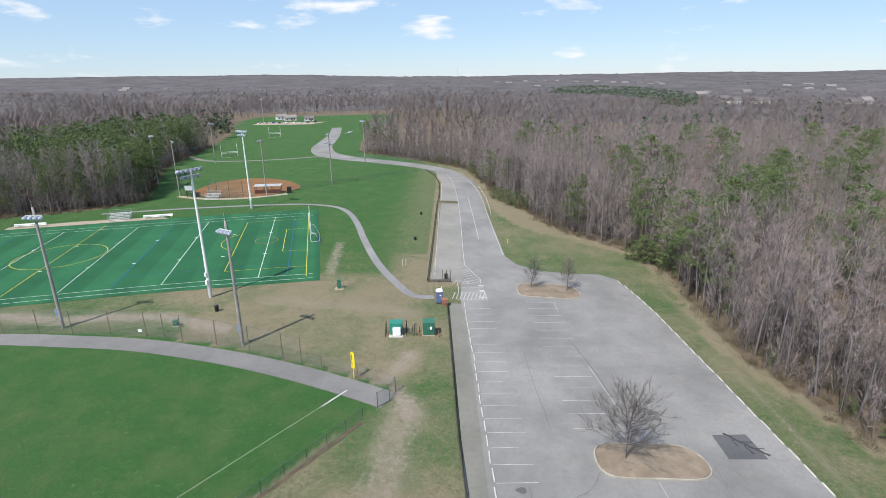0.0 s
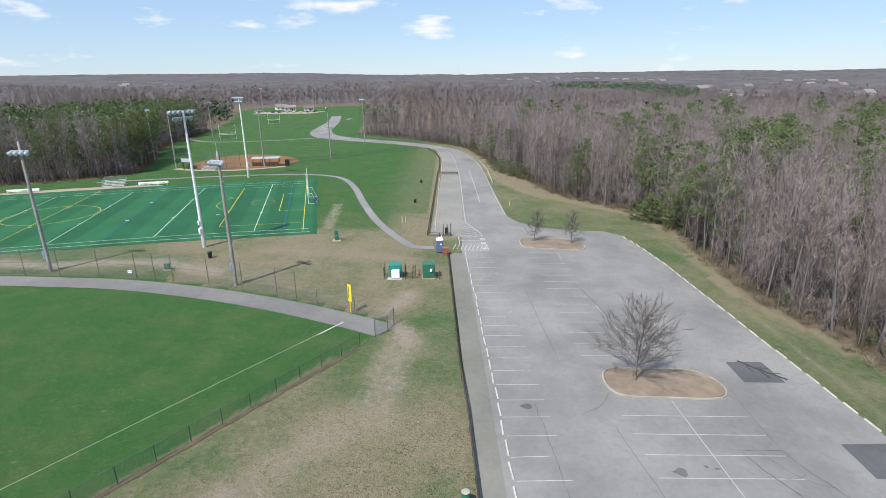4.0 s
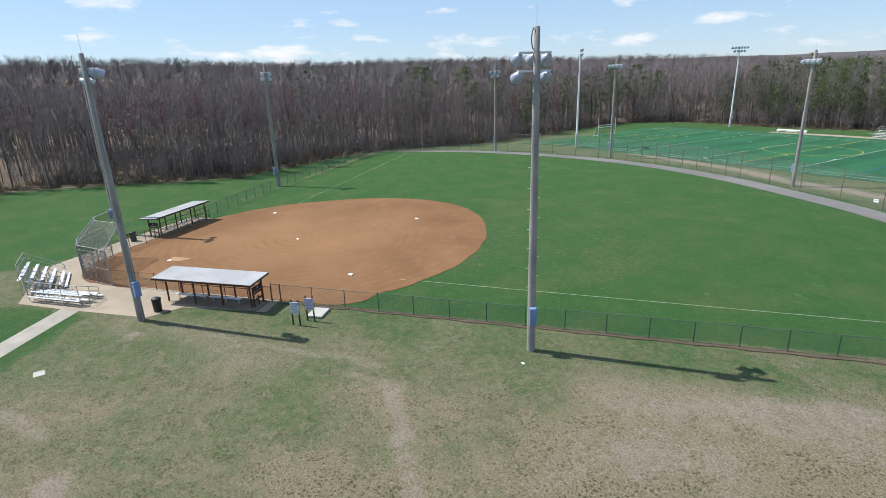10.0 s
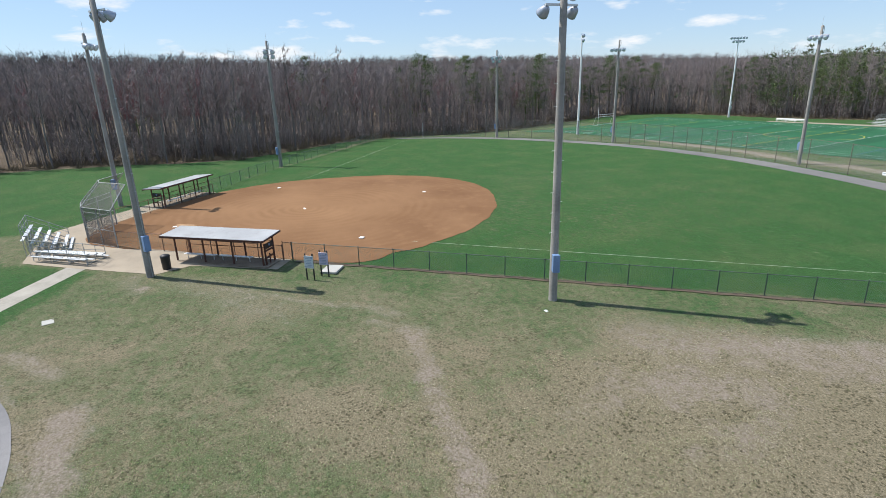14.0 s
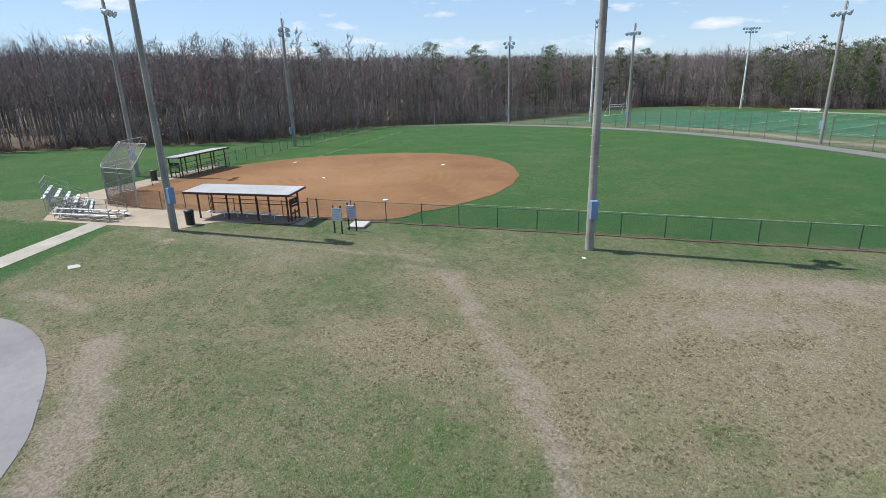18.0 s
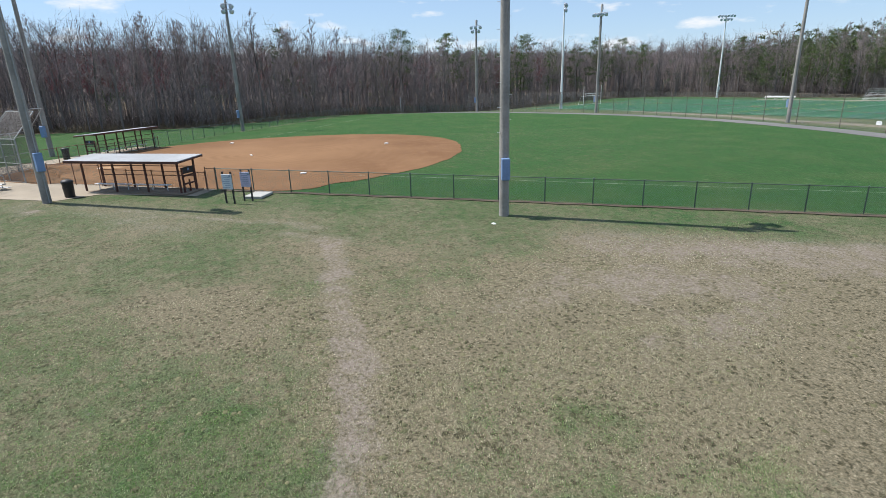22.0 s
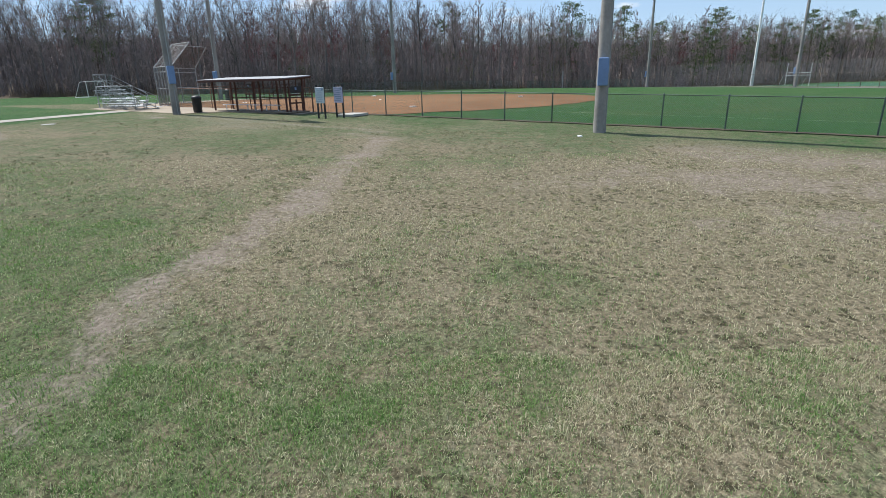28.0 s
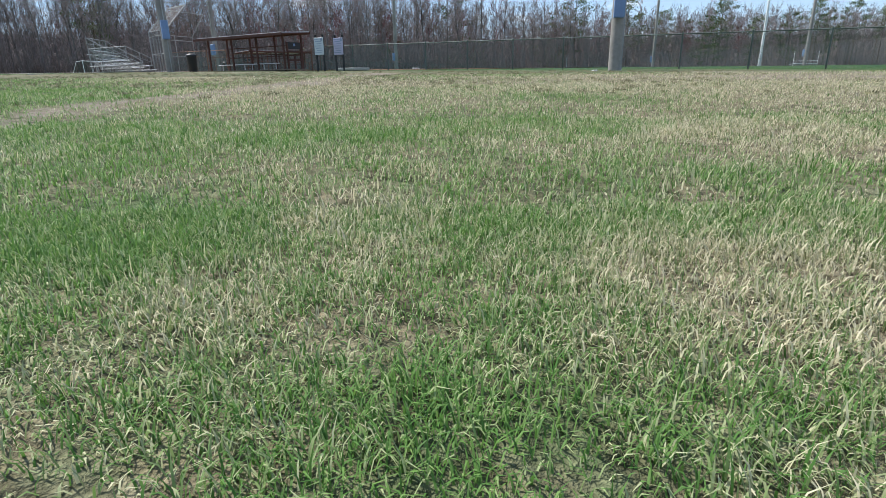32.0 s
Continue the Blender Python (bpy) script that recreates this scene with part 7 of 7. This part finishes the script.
portable_toilet(-1.0, 84.4, 0.15)
b = Build()
for i in range(5):
    b.box((0, 0, 0.14 + 0.24 * i), (1.0, 0.9, 0.2), edge=0.02)
single("timber_bin", b, M["brick_red"], "red-brown slatted timber bin beside the toilet", "bin", (0.0, 83.2, lz(0, 83.2)), 0.1)
ob = thing("kiosk_posts", "pair of tall dark posts by the path entrance", "posts", (0.2, 94.9, lz(0.2, 94.9)), 0)
for x in (-0.7, 0.0, 0.7):
    part("post", Build().box((x, 0, 1.0), (0.14, 0.14, 2.3), edge=0.02), M["rail_wood"], ob)
trash_can(0.1, 95.7, "dark trash can by the path entrance")
ob = thing("green_barrel", "green steel drum with a tan lid on a slab", "barrel", (1.55, 28.9, lz(1.55, 28.9)), 0)
part("drum", Build().lathe((0, 0, 0.1), [(0.29, 0), (0.30, 0.03), (0.29, 0.28), (0.305, 0.30), (0.29, 0.32), (0.29, 0.58), (0.305, 0.60), (0.29, 0.62), (0.29, 0.88), (0.30, 0.90)], 16), M["green_box"], ob)
part("lid", Build().lathe((0, 0, 1.0), [(0.30, 0), (0.31, 0.03), (0.25, 0.05), (0.05, 0.06)], 16), M["walk"], ob, "tan domed lid")
part("slab", Build().box((0, 0, 0.05), (0.8, 0.8, 0.1), edge=0.02), M["walk"], ob)
for x, y in ((-7.3, 121.5), (-7.1, 146.9)):
    ob = thing("park_bench_bin", "small dark bin standing in the grass", "bin", (x, y, lz(x, y)), 0.2, "bins in the grass")
    part("body", Build().lathe((0, 0, 0), [(0.22, 0), (0.25, 0.1), (0.27, 0.75), (0.28, 0.8)], 10), M["black"], ob)
    part("post", Build().tube((0.3, 0, -0.1), (0.3, 0, 1.0), 0.04, n=6), M["rail_wood"], ob)
ob = thing("marker_posts", "pair of pale marker posts in the grass", "posts", (-8.5, 103.1, lz(-8.5, 103.1)), 0.2)
for x in (-0.3, 0.35):
    part("post", Build().box((x, 0, 0.55), (0.12, 0.12, 1.4), edge=0.02), M["kerb"], ob)
single("verge_post", Build().tube((0, 0, -0.1), (0, 0, 1.0), 0.07, n=8).lathe((0, 0, 1.0), [(0.07, 0), (0.02, 0.05)], 8), M["yellow"], "short yellow post on the road verge", "post", (14.6, 121, lz(14.6, 121)))

# ---- turf field: lines, goals, seating ----
tf = bpy.data.objects["turf_field"]
T_ = pitch_at


def turf_line(p, q, m, w=0.12, lift=0.056):
    part("line", stripe(T_(*p), T_(*q), w, lift), M[m], tf)


for a in (-8.9, -26.0, -43.3, -60.7, -78.0, -95.2):
    turf_line((a, 1.4), (a, 49.6), "turf_white", 0.12)
for b_ in (-0.9, 1.4, 49.6, 52.6):
    turf_line((-110.5, b_), (1.2, b_), "turf_white", 0.11)
turf_line((0, 0.2), (0, 54.6), "turf_yellow", 0.15, 0.060)
turf_line((-106.5, 0.2), (-106.5, 54.6), "turf_yellow", 0.15, 0.060)
turf_line((-52.6, 0.2), (-52.6, 54.6), "turf_yellow", 0.14, 0.060)
for a0, s in ((0, -1), (-106.5, 1)):
    for d, lo, hi in ((15.7, 6.4, 46.0), (5.3, 17.4, 36.0)):
        w = 0.15
        turf_line((a0 + s * d, lo), (a0 + s * d, hi), "turf_yellow", w, 0.060)
        turf_line((a0, lo), (a0 + s * d, lo), "turf_yellow", 0.1, 0.060)
        turf_line((a0, hi), (a0 + s * d, hi), "turf_yellow", 0.1, 0.060)
    arc_ = [T_(a0 + s * (10.6 + 8.8 * math.cos(t)), 27 + 8.8 * math.sin(t)) for t in np.linspace(-0.93, 0.93, 16)]
    part("line", band(arc_, 0.12, 0.060), M["turf_yellow"], tf)
    blue = [T_(a0 + s * (14 * math.cos(t)), 27 + 15 * math.sin(t)) for t in np.linspace(-1.5, 1.5, 24)]
    ring = [T_(a0 + s * (9.4 + 2.6 * math.cos(t)), 27 + 2.8 * math.sin(t)) for t in np.linspace(0, 6.2832, 22)]
    part("line", band(ring, 0.12, 0.058), M["turf_red"], tf)
ring = [T_(-52.6 + 8.9 * math.cos(t), 27 + 8.9 * math.sin(t)) for t in np.linspace(0, 6.2832, 48)]
part("line", band(ring, 0.15, 0.060), M["turf_yellow"], tf)
for a in (-3.6, -34.6, -71.0):
    turf_line((a, 1.6), (a, 49.0), "turf_blue", 0.2, 0.057)
for lo, hi in ((-34.6, -3.6), (-104, -71)):
    turf_line((lo, 8), (hi, 8), "turf_blue", 0.12, 0.057)
for i in range(11):
    for b_ in (16.5, 34.0):
        a = -8.9 - 8.65 * i
        turf_line((a - 0.35, b_), (a + 0.35, b_), "turf_white", 0.35, 0.058)
field_goal(T_(0.8, 27.0), math.atan2(E1[1], E1[0]) - math.pi / 2, 7.2, "white goal with tall football uprights on the turf", 7.0)
field_goal(T_(-108.2, 27.0), math.atan2(E1[1], E1[0]) + math.pi / 2, 7.2, "white goal with football uprights before the woods", 5.2)
ob = thing("ball_frame", "blue training frame beside the goal", "training frame", (*T_(2.4, 22.0), lz(*T_(2.4, 22.0)) + 0.05), 0.2)
part("frame", Build().tube((0, -1.2, 0), (0, -1.2, 1.6), 0.05, n=6).tube((0, 1.2, 0), (0, 1.2, 1.6), 0.05, n=6).tube((0, -1.2, 1.6), (0, 1.2, 1.6), 0.05, n=6).tube((0.9, -1.2, 0), (0, -1.2, 1.6), 0.04, n=6).tube((0.9, 1.2, 0), (0, 1.2, 1.6), 0.04, n=6), M["blue"], ob)
TT = math.atan2(E1[1], E1[0])
structure("seating_pad", drape([T_(*q) for q in ((-78, 57.4), (-38, 57.4), (-40, 60.0), (-62, 61.6), (-78, 60.2))], 0.03), "concrete", "long pale concrete strip behind the turf field", "pavement")
bleacher("bleacher", T_(-51.0, 59.0), TT + math.pi, 5.4, 5, "grey aluminium bleacher beside the turf field", rise=0.3)


def team_bench(at, turn, length, label):
    ob = thing("team_bench", label, "bench", (*at, lz(*at) + 0.03), turn, "team benches")
    part("seat", Build().box((0, 0, 0.46), (length, 0.36, 0.06), edge=0.015), M["white_paint"], ob)
    part("back", Build().box((0, 0.24, 0.78), (length, 0.06, 0.36), edge=0.01), M["white_paint"], ob)
    for i in range(4):
        part("leg", Build().box((-length / 2 + 0.3 + (length - 0.6) * i / 3, 0.05, 0.22), (0.08, 0.4, 0.44)), M["galv"], ob)


for a in (-72.4, -41.0):
    team_bench(T_(a, 59.0), TT, 7.6, "long white team bench beside the turf field")


# ---- second ball field and what lies behind it ----
def far_pole(x, y, h, n_, label):
    ob = thing("light_pole", label, "light pole", (x, y, lz(x, y)), toward(x, y, (-70, 190)), "far field light poles")
    part("pole", Build().tube((0, 0, -0.3), (0, 0, h), 0.24, 0.15, 10), M["pole_wood"], ob)
    part("crossarm", Build().box((0.1, 0, h - 0.5), (0.1, n_ * 0.75, 0.12)), M["galv"], ob)
    for i in range(n_):
        flood_lamp(ob, 0.35, (i - (n_ - 1) / 2) * 0.75, h - 0.75, 0.0)
    part("ballast_box", Build().box((0, -0.32, 2.4), (0.36, 0.3, 1.0), edge=0.03), M["green_box"], ob)


for x, y, h, n_ in ((-108.5, 198, 18.5, 3), (-88.8, 174.2, 18.5, 2), (-107.9, 248.9, 19, 4), (-58.7, 171.2, 18.5, 3), (-41.4, 191.2, 18.5, 3), (-37.1, 243.2, 19.5, 4), (-167, 497, 22, 3), (-148, 491, 20, 3), (-133.8, 552, 24, 3), (-118, 560, 22, 3)):
    far_pole(x, y, h, n_, "grey light pole beside the second ball field" if y < 300 else "tall grey light pole at the far fields")


def shelter(at, turn, label):
    ob = thing("dugout", label, "dugout", (*at, lz(*at)), turn, "dugouts of the second field")
    part("roof", Build().box((0, 0, 2.6), (9.0, 2.8, 0.10), tilt=Matrix.Rotation(turn * 0, 3, "Z") @ Matrix.Rotation(0.1, 3, "X")), M["roof"], ob)
    for x in (-4.2, -1.4, 1.4, 4.2):
        for y in (-1.0, 1.0):
            part("post", Build().box((x, y, 1.28), (0.14, 0.14, 2.56)), M["brown_paint"], ob)
    part("back_wall", Build().box((0, -1.05, 0.7), (8.6, 0.08, 1.2)), M["brown_paint"], ob)
    part("bench", Build().box((0, -0.5, 0.45), (7.6, 0.32, 0.08)), M["alu"], ob)


shelter((-85.5, 174.6), math.radians(118), "pale-roofed open dugout of the second field")
shelter((-60.0, 177.0), math.radians(5), "long pale-roofed open dugout of the second field")
wire_fence(line_of((-84.0, 172.4), (-62.5, 171.0), 3.0), 1.6, "low chain-link fence behind the second diamond", M["fence_steel"])
wire_fence([(-78, 172.0), (-74.5, 170.2), (-70.5, 170.0), (-66.5, 171.4)], 5.5, "tall chain-link backstop of the second diamond", M["fence_steel"], (1.0, 0.5), 0.07)
wire_fence(line_of((-54.0, 178.5), (-20, 214), 5.0) + line_of((-17, 216), (-12, 219), 5.0), 1.5, "long low chain-link fence of the second field", M["fence_steel"])
wire_fence(line_of((-89, 178), (-113, 236), 5.0), 1.5, "low chain-link fence before the pines", M["fence_steel"])
bleacher("bleacher", (-75.5, 167.6), math.radians(176), 4.6, 4, "small grey bleacher behind the second backstop")
single("score_cabinet", Build().box((0, 0, 1.1), (1.5, 0.8, 2.0), edge=0.05).box((0, 0, 0.1), (1.6, 0.9, 0.2)), M["black"], "black equipment cabinet beside the second dugout", "cabinet", (-52.8, 176.4, lz(-52.8, 176.4)), 0.3)
field_goal((-109.5, 270.2), math.radians(20), 7.6, "white goal with football uprights on the far field", 7.0)
field_goal((-119.4, 376.0), math.radians(17), 7.6, "white goal with football uprights at the far end", 7.0)
for x, y, t in ((-74, 330, 1.1), (-70.5, 322, 1.1), (-72, 395, 1.2)):
    bleacher("bleacher", (x, y), t, 6, 4, "small grey bleacher beside the far field", guard=False)
wire_fence(line_of((-44, 258), (-12, 246), 4.0), 2.4, "chain-link fence along the far car park", M["fence_steel"])


def shed(x, y, turn, size, m, label, name="park_building"):
    ob = thing(name, label, "building", (x, y, lz(x, y)), turn, "far park buildings")
    w, d, h = size
    part("wall", Build().box((0, 0, h / 2), (w, d, h)), M[m], ob)
    r = Build()
    o = 0.4
    r.add([(-w / 2 - o, -d / 2 - o, h), (w / 2 + o, -d / 2 - o, h), (w / 2 + o, d / 2 + o, h), (-w / 2 - o, d / 2 + o, h), (-w / 2 - o, 0, h + d * 0.34), (w / 2 + o, 0, h + d * 0.34)],
          [(0, 1, 5, 4), (2, 3, 4, 5), (0, 4, 3), (1, 2, 5), (3, 2, 1, 0)])
    part("roof", r, M["house_roof"], ob)
    for s in (-0.3, 0.05, 0.32):
        for f in ((1, 2) if h > 4 else (1,)):
            win = part("window", Build().box((s * w, -d / 2 - 0.03, 1.5 + (f - 1) * 2.8), (1.1, 0.08, 1.3)), M["window"], ob)
            part("frame", Build().box((s * w, -d / 2 - 0.02, 1.5 + (f - 1) * 2.8 - 0.75), (1.35, 0.1, 0.12)), M["white_paint"], win)
    part("door", Build().box((0.18 * w, -d / 2 - 0.03, 1.05), (1.0, 0.08, 2.1)), M["brown_paint"], ob)


shed(-152, 530, 0.4, (11, 7, 3.0), "house", "pale small park building at the far fields")
shed(-131, 520, 0.2, (9, 6, 2.8), "house", "pale small park building at the far fields")
shed(-165, 545, 0.5, (10, 7, 3.0), "white_paint", "white small park building at the far fields")
structure("far_car_park", drape([(-175, 486), (-120, 482), (-112, 506), (-172, 512)], 0.05, 10.0), "concrete", "pale far car park behind the playing fields", "parking lot")


def parked_car(x, y, turn, m):
    ob = thing("parked_car", "distant parked car at the far fields", "car", (x, y, lz(x, y) + 0.05), turn, "far parked cars")
    part("body", Build().box((0, 0, 0.62), (4.4, 1.75, 0.62), edge=0.12), M[m], ob)
    part("cabin", Build().box((-0.2, 0, 1.16), (2.3, 1.55, 0.55), edge=0.2), M["window"], ob)
    for a in (-1.35, 1.35):
        for b_ in (-0.82, 0.82):
            part("wheel", Build().tube((a, b_ - 0.1, 0.32), (a, b_ + 0.1, 0.32), 0.32, n=10), M["black"], ob)


for i in range(9):
    parked_car(-172 + i * 6.4, 498 + (i % 3) * 1.2, 1.5 + 0.1 * (i % 2), ("white_paint", "galv", "blue", "black", "white_paint")[i % 5])
hr = np.random.default_rng(91)
HOUSES = [(164, 1841), (190, 1733), (258, 1848), (212, 1325), (372, 1908), (406, 1762), (490, 1846), (491, 1659), (497, 1571), (526, 1541), (523, 1446), (535, 1401), (400, 879), (422, 908), (382, 770), (352, 680), (479, 896), (542, 934), (385, 683),
          (595, 923), (630, 899), (473, 647), (503, 670), (440, 1800), (330, 1880), (300, 1820), (560, 1500), (690, 1010), (720, 1120), (640, 1060), (-760, 1300), (-820, 1420), (-700, 1380)]
for x, y in HOUSES:
    z0 = float(land(x, y))
    ob = thing("house", "pale distant house among the bare woods", "house", (x, y, z0 + 6.0), hr.uniform(-0.5, 0.5), "distant houses")
    w, d, h = hr.uniform(12, 19), hr.uniform(9, 12), hr.uniform(5.5, 7.5)
    part("wall", Build().box((0, 0, h / 2 - 5), (w, d, h + 10)), M["house"], ob)
    r = Build()
    r.add([(-w / 2 - 0.5, -d / 2 - 0.5, h), (w / 2 + 0.5, -d / 2 - 0.5, h), (w / 2 + 0.5, d / 2 + 0.5, h), (-w / 2 - 0.5, d / 2 + 0.5, h), (-w / 2 - 0.5, 0, h + d * 0.4), (w / 2 + 0.5, 0, h + d * 0.4)], [(0, 1, 5, 4), (2, 3, 4, 5), (0, 4, 3), (1, 2, 5), (3, 2, 1, 0)])
    part("roof", r, M["house_roof"], ob)
    for s in (-0.3, 0.0, 0.3):
        for q in (1.6, 4.4):
            part("window", Build().box((s * w, -d / 2 - 0.04, q), (1.4, 0.1, 1.5)), M["window"], ob)
x, y = 60, 3300
ob = thing("radio_mast", "thin radio mast on the horizon", "mast", (x, y, lz(x, y)), 0)
part("mast", Build().tube((0, 0, 0), (0, 0, 62), 1.1, 0.5, 6), M["galv"], ob)

# ---- tufts of coarse grass on the dry lawn ----
def tuft_shape(seed, blades=17):
    """A low tussock: a small uneven mound with blades leaning out of it."""
    r = np.random.default_rng(seed)
    V, F, n_ = [np.array((0, 0, 0.036))], [], 7
    for rad, z in ((0.55, 0.030), (1.0, -0.01)):
        for i in range(n_):
            a, q = 6.283 * i / n_, 0.125 * rad * r.uniform(0.7, 1.3)
            V.append(np.array((math.cos(a) * q, math.sin(a) * q, z * r.uniform(0.7, 1.2))))
    for i in range(n_):
        j = (i + 1) % n_
        F += [(0, 1 + i, 1 + j), (1 + i, 1 + n_ + i, 1 + n_ + j), (1 + i, 1 + n_ + j, 1 + j)]
    for _ in range(blades):
        a = r.uniform(0, 6.283)
        p = np.array((math.cos(a), math.sin(a), 0)) * r.uniform(0.02, 0.13) + (0, 0, 0.02)
        raw_twig(V, F, r, p, unit(np.array((math.cos(a), math.sin(a), r.uniform(0.5, 2.0))) + r.normal(size=3) * 0.4), r.uniform(0.035, 0.075), 0.018)
    return np.array(V), np.array(F)


tr = np.random.default_rng(23)
gx_, gy_ = np.meshgrid(np.arange(-40, -2.5, 0.34), np.arange(-15, 40, 0.34))
gx_, gy_ = gx_.ravel() + tr.uniform(-0.16, 0.16, gx_.size), gy_.ravel() + tr.uniform(-0.16, 0.16, gx_.size)
w = lawn_wear(gx_, gy_)
want = 1.5 * (wave(gx_, gy_, 5.0, 57) - 0.36) + 0.9 * (wave(gx_, gy_, 1.1, 58) - 0.5) - 0.75 * np.clip(w[:, 0] - 0.30, 0, 1) + 0.25 * step(-26, -20, gx_) * step(-1, -5, gy_) + 0.22 * step(16, 19, gy_)
ok = (tr.random(gx_.size) < want) & (w[:, 1] < 0.40) & ~inside(gx_, gy_, FIELD) & ~inside(gx_, gy_, DRIVE) & ~inside(gx_, gy_, LAWN_LEFT) & (np.hypot(gx_ + 4.7, gy_ - 7) > 8.0)
ok &= ((gx_ - HOME[0]) * VA[0] + (gy_ - HOME[1]) * VA[1] < -11.5)
v, f = scatter([tuft_shape(900 + i) for i in range(6)], gx_[ok], gy_[ok], tr, 0.40, 0.85, 0.0)
tagged(new("grass_tufts", to_mesh("grass_tufts", v, f, M["tuft"])), "dark coarse tufts of grass on the worn dry lawn", "grass", kind="stuff")

# ---- grass blades where the camera lands ----
def grass_blades(seed, d0, d1, per_m2, length, width, lift):
    """Curved blades in a fan of ground that opens towards -x from near the landing place."""
    r = np.random.default_rng(seed)
    area = 0.95 * (d1 * d1 - d0 * d0) + 0.8 * (d1 - d0)
    n_ = int(1.25 * area * per_m2)
    d = np.sqrt(r.uniform(d0 * d0, d1 * d1, n_))
    side = r.uniform(-1.3, 1.3, n_)
    x, y = -4.74 - d, 7.05 + side * (0.93 * d + 0.4)
    # tufts: blades gather round seeds
    tuft = wave(x, y, 0.22, 61, 2)
    wear = lawn_wear(x, y)
    bare = wear[:, 1]
    keep = (np.abs(side) < 1.0 + 0.3 * r.random(n_)) & (d < d1) & (r.random(n_) < 0.45 + 1.0 * (tuft - 0.25)) & (r.random(n_) > 0.93 * bare) & ~inside(x, y, DRIVE) & ~inside(x, y, FIELD)
    x, y, tuft, lush = x[keep], y[keep], tuft[keep], wear[keep, 0]
    n_ = len(x)
    z = land(x, y)
    az, bend_ = r.uniform(0, 6.283, n_), r.uniform(0.5, 2.3, n_)
    ln = length * r.uniform(0.45, 1.35, n_) * (0.55 + 0.7 * tuft + 0.35 * np.clip(lush, 0, 1))
    w = width * r.uniform(0.6, 1.3, n_)
    dx, dy = np.cos(az), np.sin(az)
    px, py = -dy * w / 2, dx * w / 2
    up1, out1 = ln * 0.55 * np.cos(bend_ * 0.5), ln * 0.55 * np.sin(bend_ * 0.5)
    up2, out2 = up1 + ln * 0.5 * np.cos(bend_ * 1.05), out1 + ln * 0.5 * np.sin(bend_ * 1.05)
    V = np.empty((n_, 5, 3))
    V[:, 0] = np.stack([x - px, y - py, z - 0.01], 1)
    V[:, 1] = np.stack([x + px, y + py, z - 0.01], 1)
    V[:, 2] = np.stack([x + px * 0.8 + dx * out1, y + py * 0.8 + dy * out1, z + up1], 1)
    V[:, 3] = np.stack([x - px * 0.8 + dx * out1, y - py * 0.8 + dy * out1, z + up1], 1)
    V[:, 4] = np.stack([x + dx * out2, y + dy * out2, z + np.maximum(up2, 0.008)], 1)
    k = np.arange(n_)[:, None] * 5
    F = np.concatenate([k + (0, 1, 2), k + (0, 2, 3), k + (3, 2, 4)], 0)
    return V.reshape(-1, 3), F, np.repeat(lush, 5)


vs, fs, ls, k = [], [], [], 0
for args in ((1, 0.2, 1.9, 18500, 0.043, 0.0038, 0), (2, 1.5, 4.7, 3900, 0.052, 0.0052, 0), (3, 3.3, 10.5, 1150, 0.050, 0.0075, 0), (4, 7.6, 18.0, 300, 0.046, 0.0125, 0)):
    v, f, g = grass_blades(*args)
    ls.append(g)
    vs.append(v)
    fs.append(f + k)
    k += len(v)
blades = to_mesh("grass", np.concatenate(vs), np.concatenate(fs), M["blade"])
blades.attributes.new("lush", "FLOAT", "POINT").data.foreach_set("value", np.concatenate(ls).astype(np.float32))
tagged(new("grass", blades), "mixed green and straw-coloured grass blades of a winter lawn", "grass", kind="stuff")
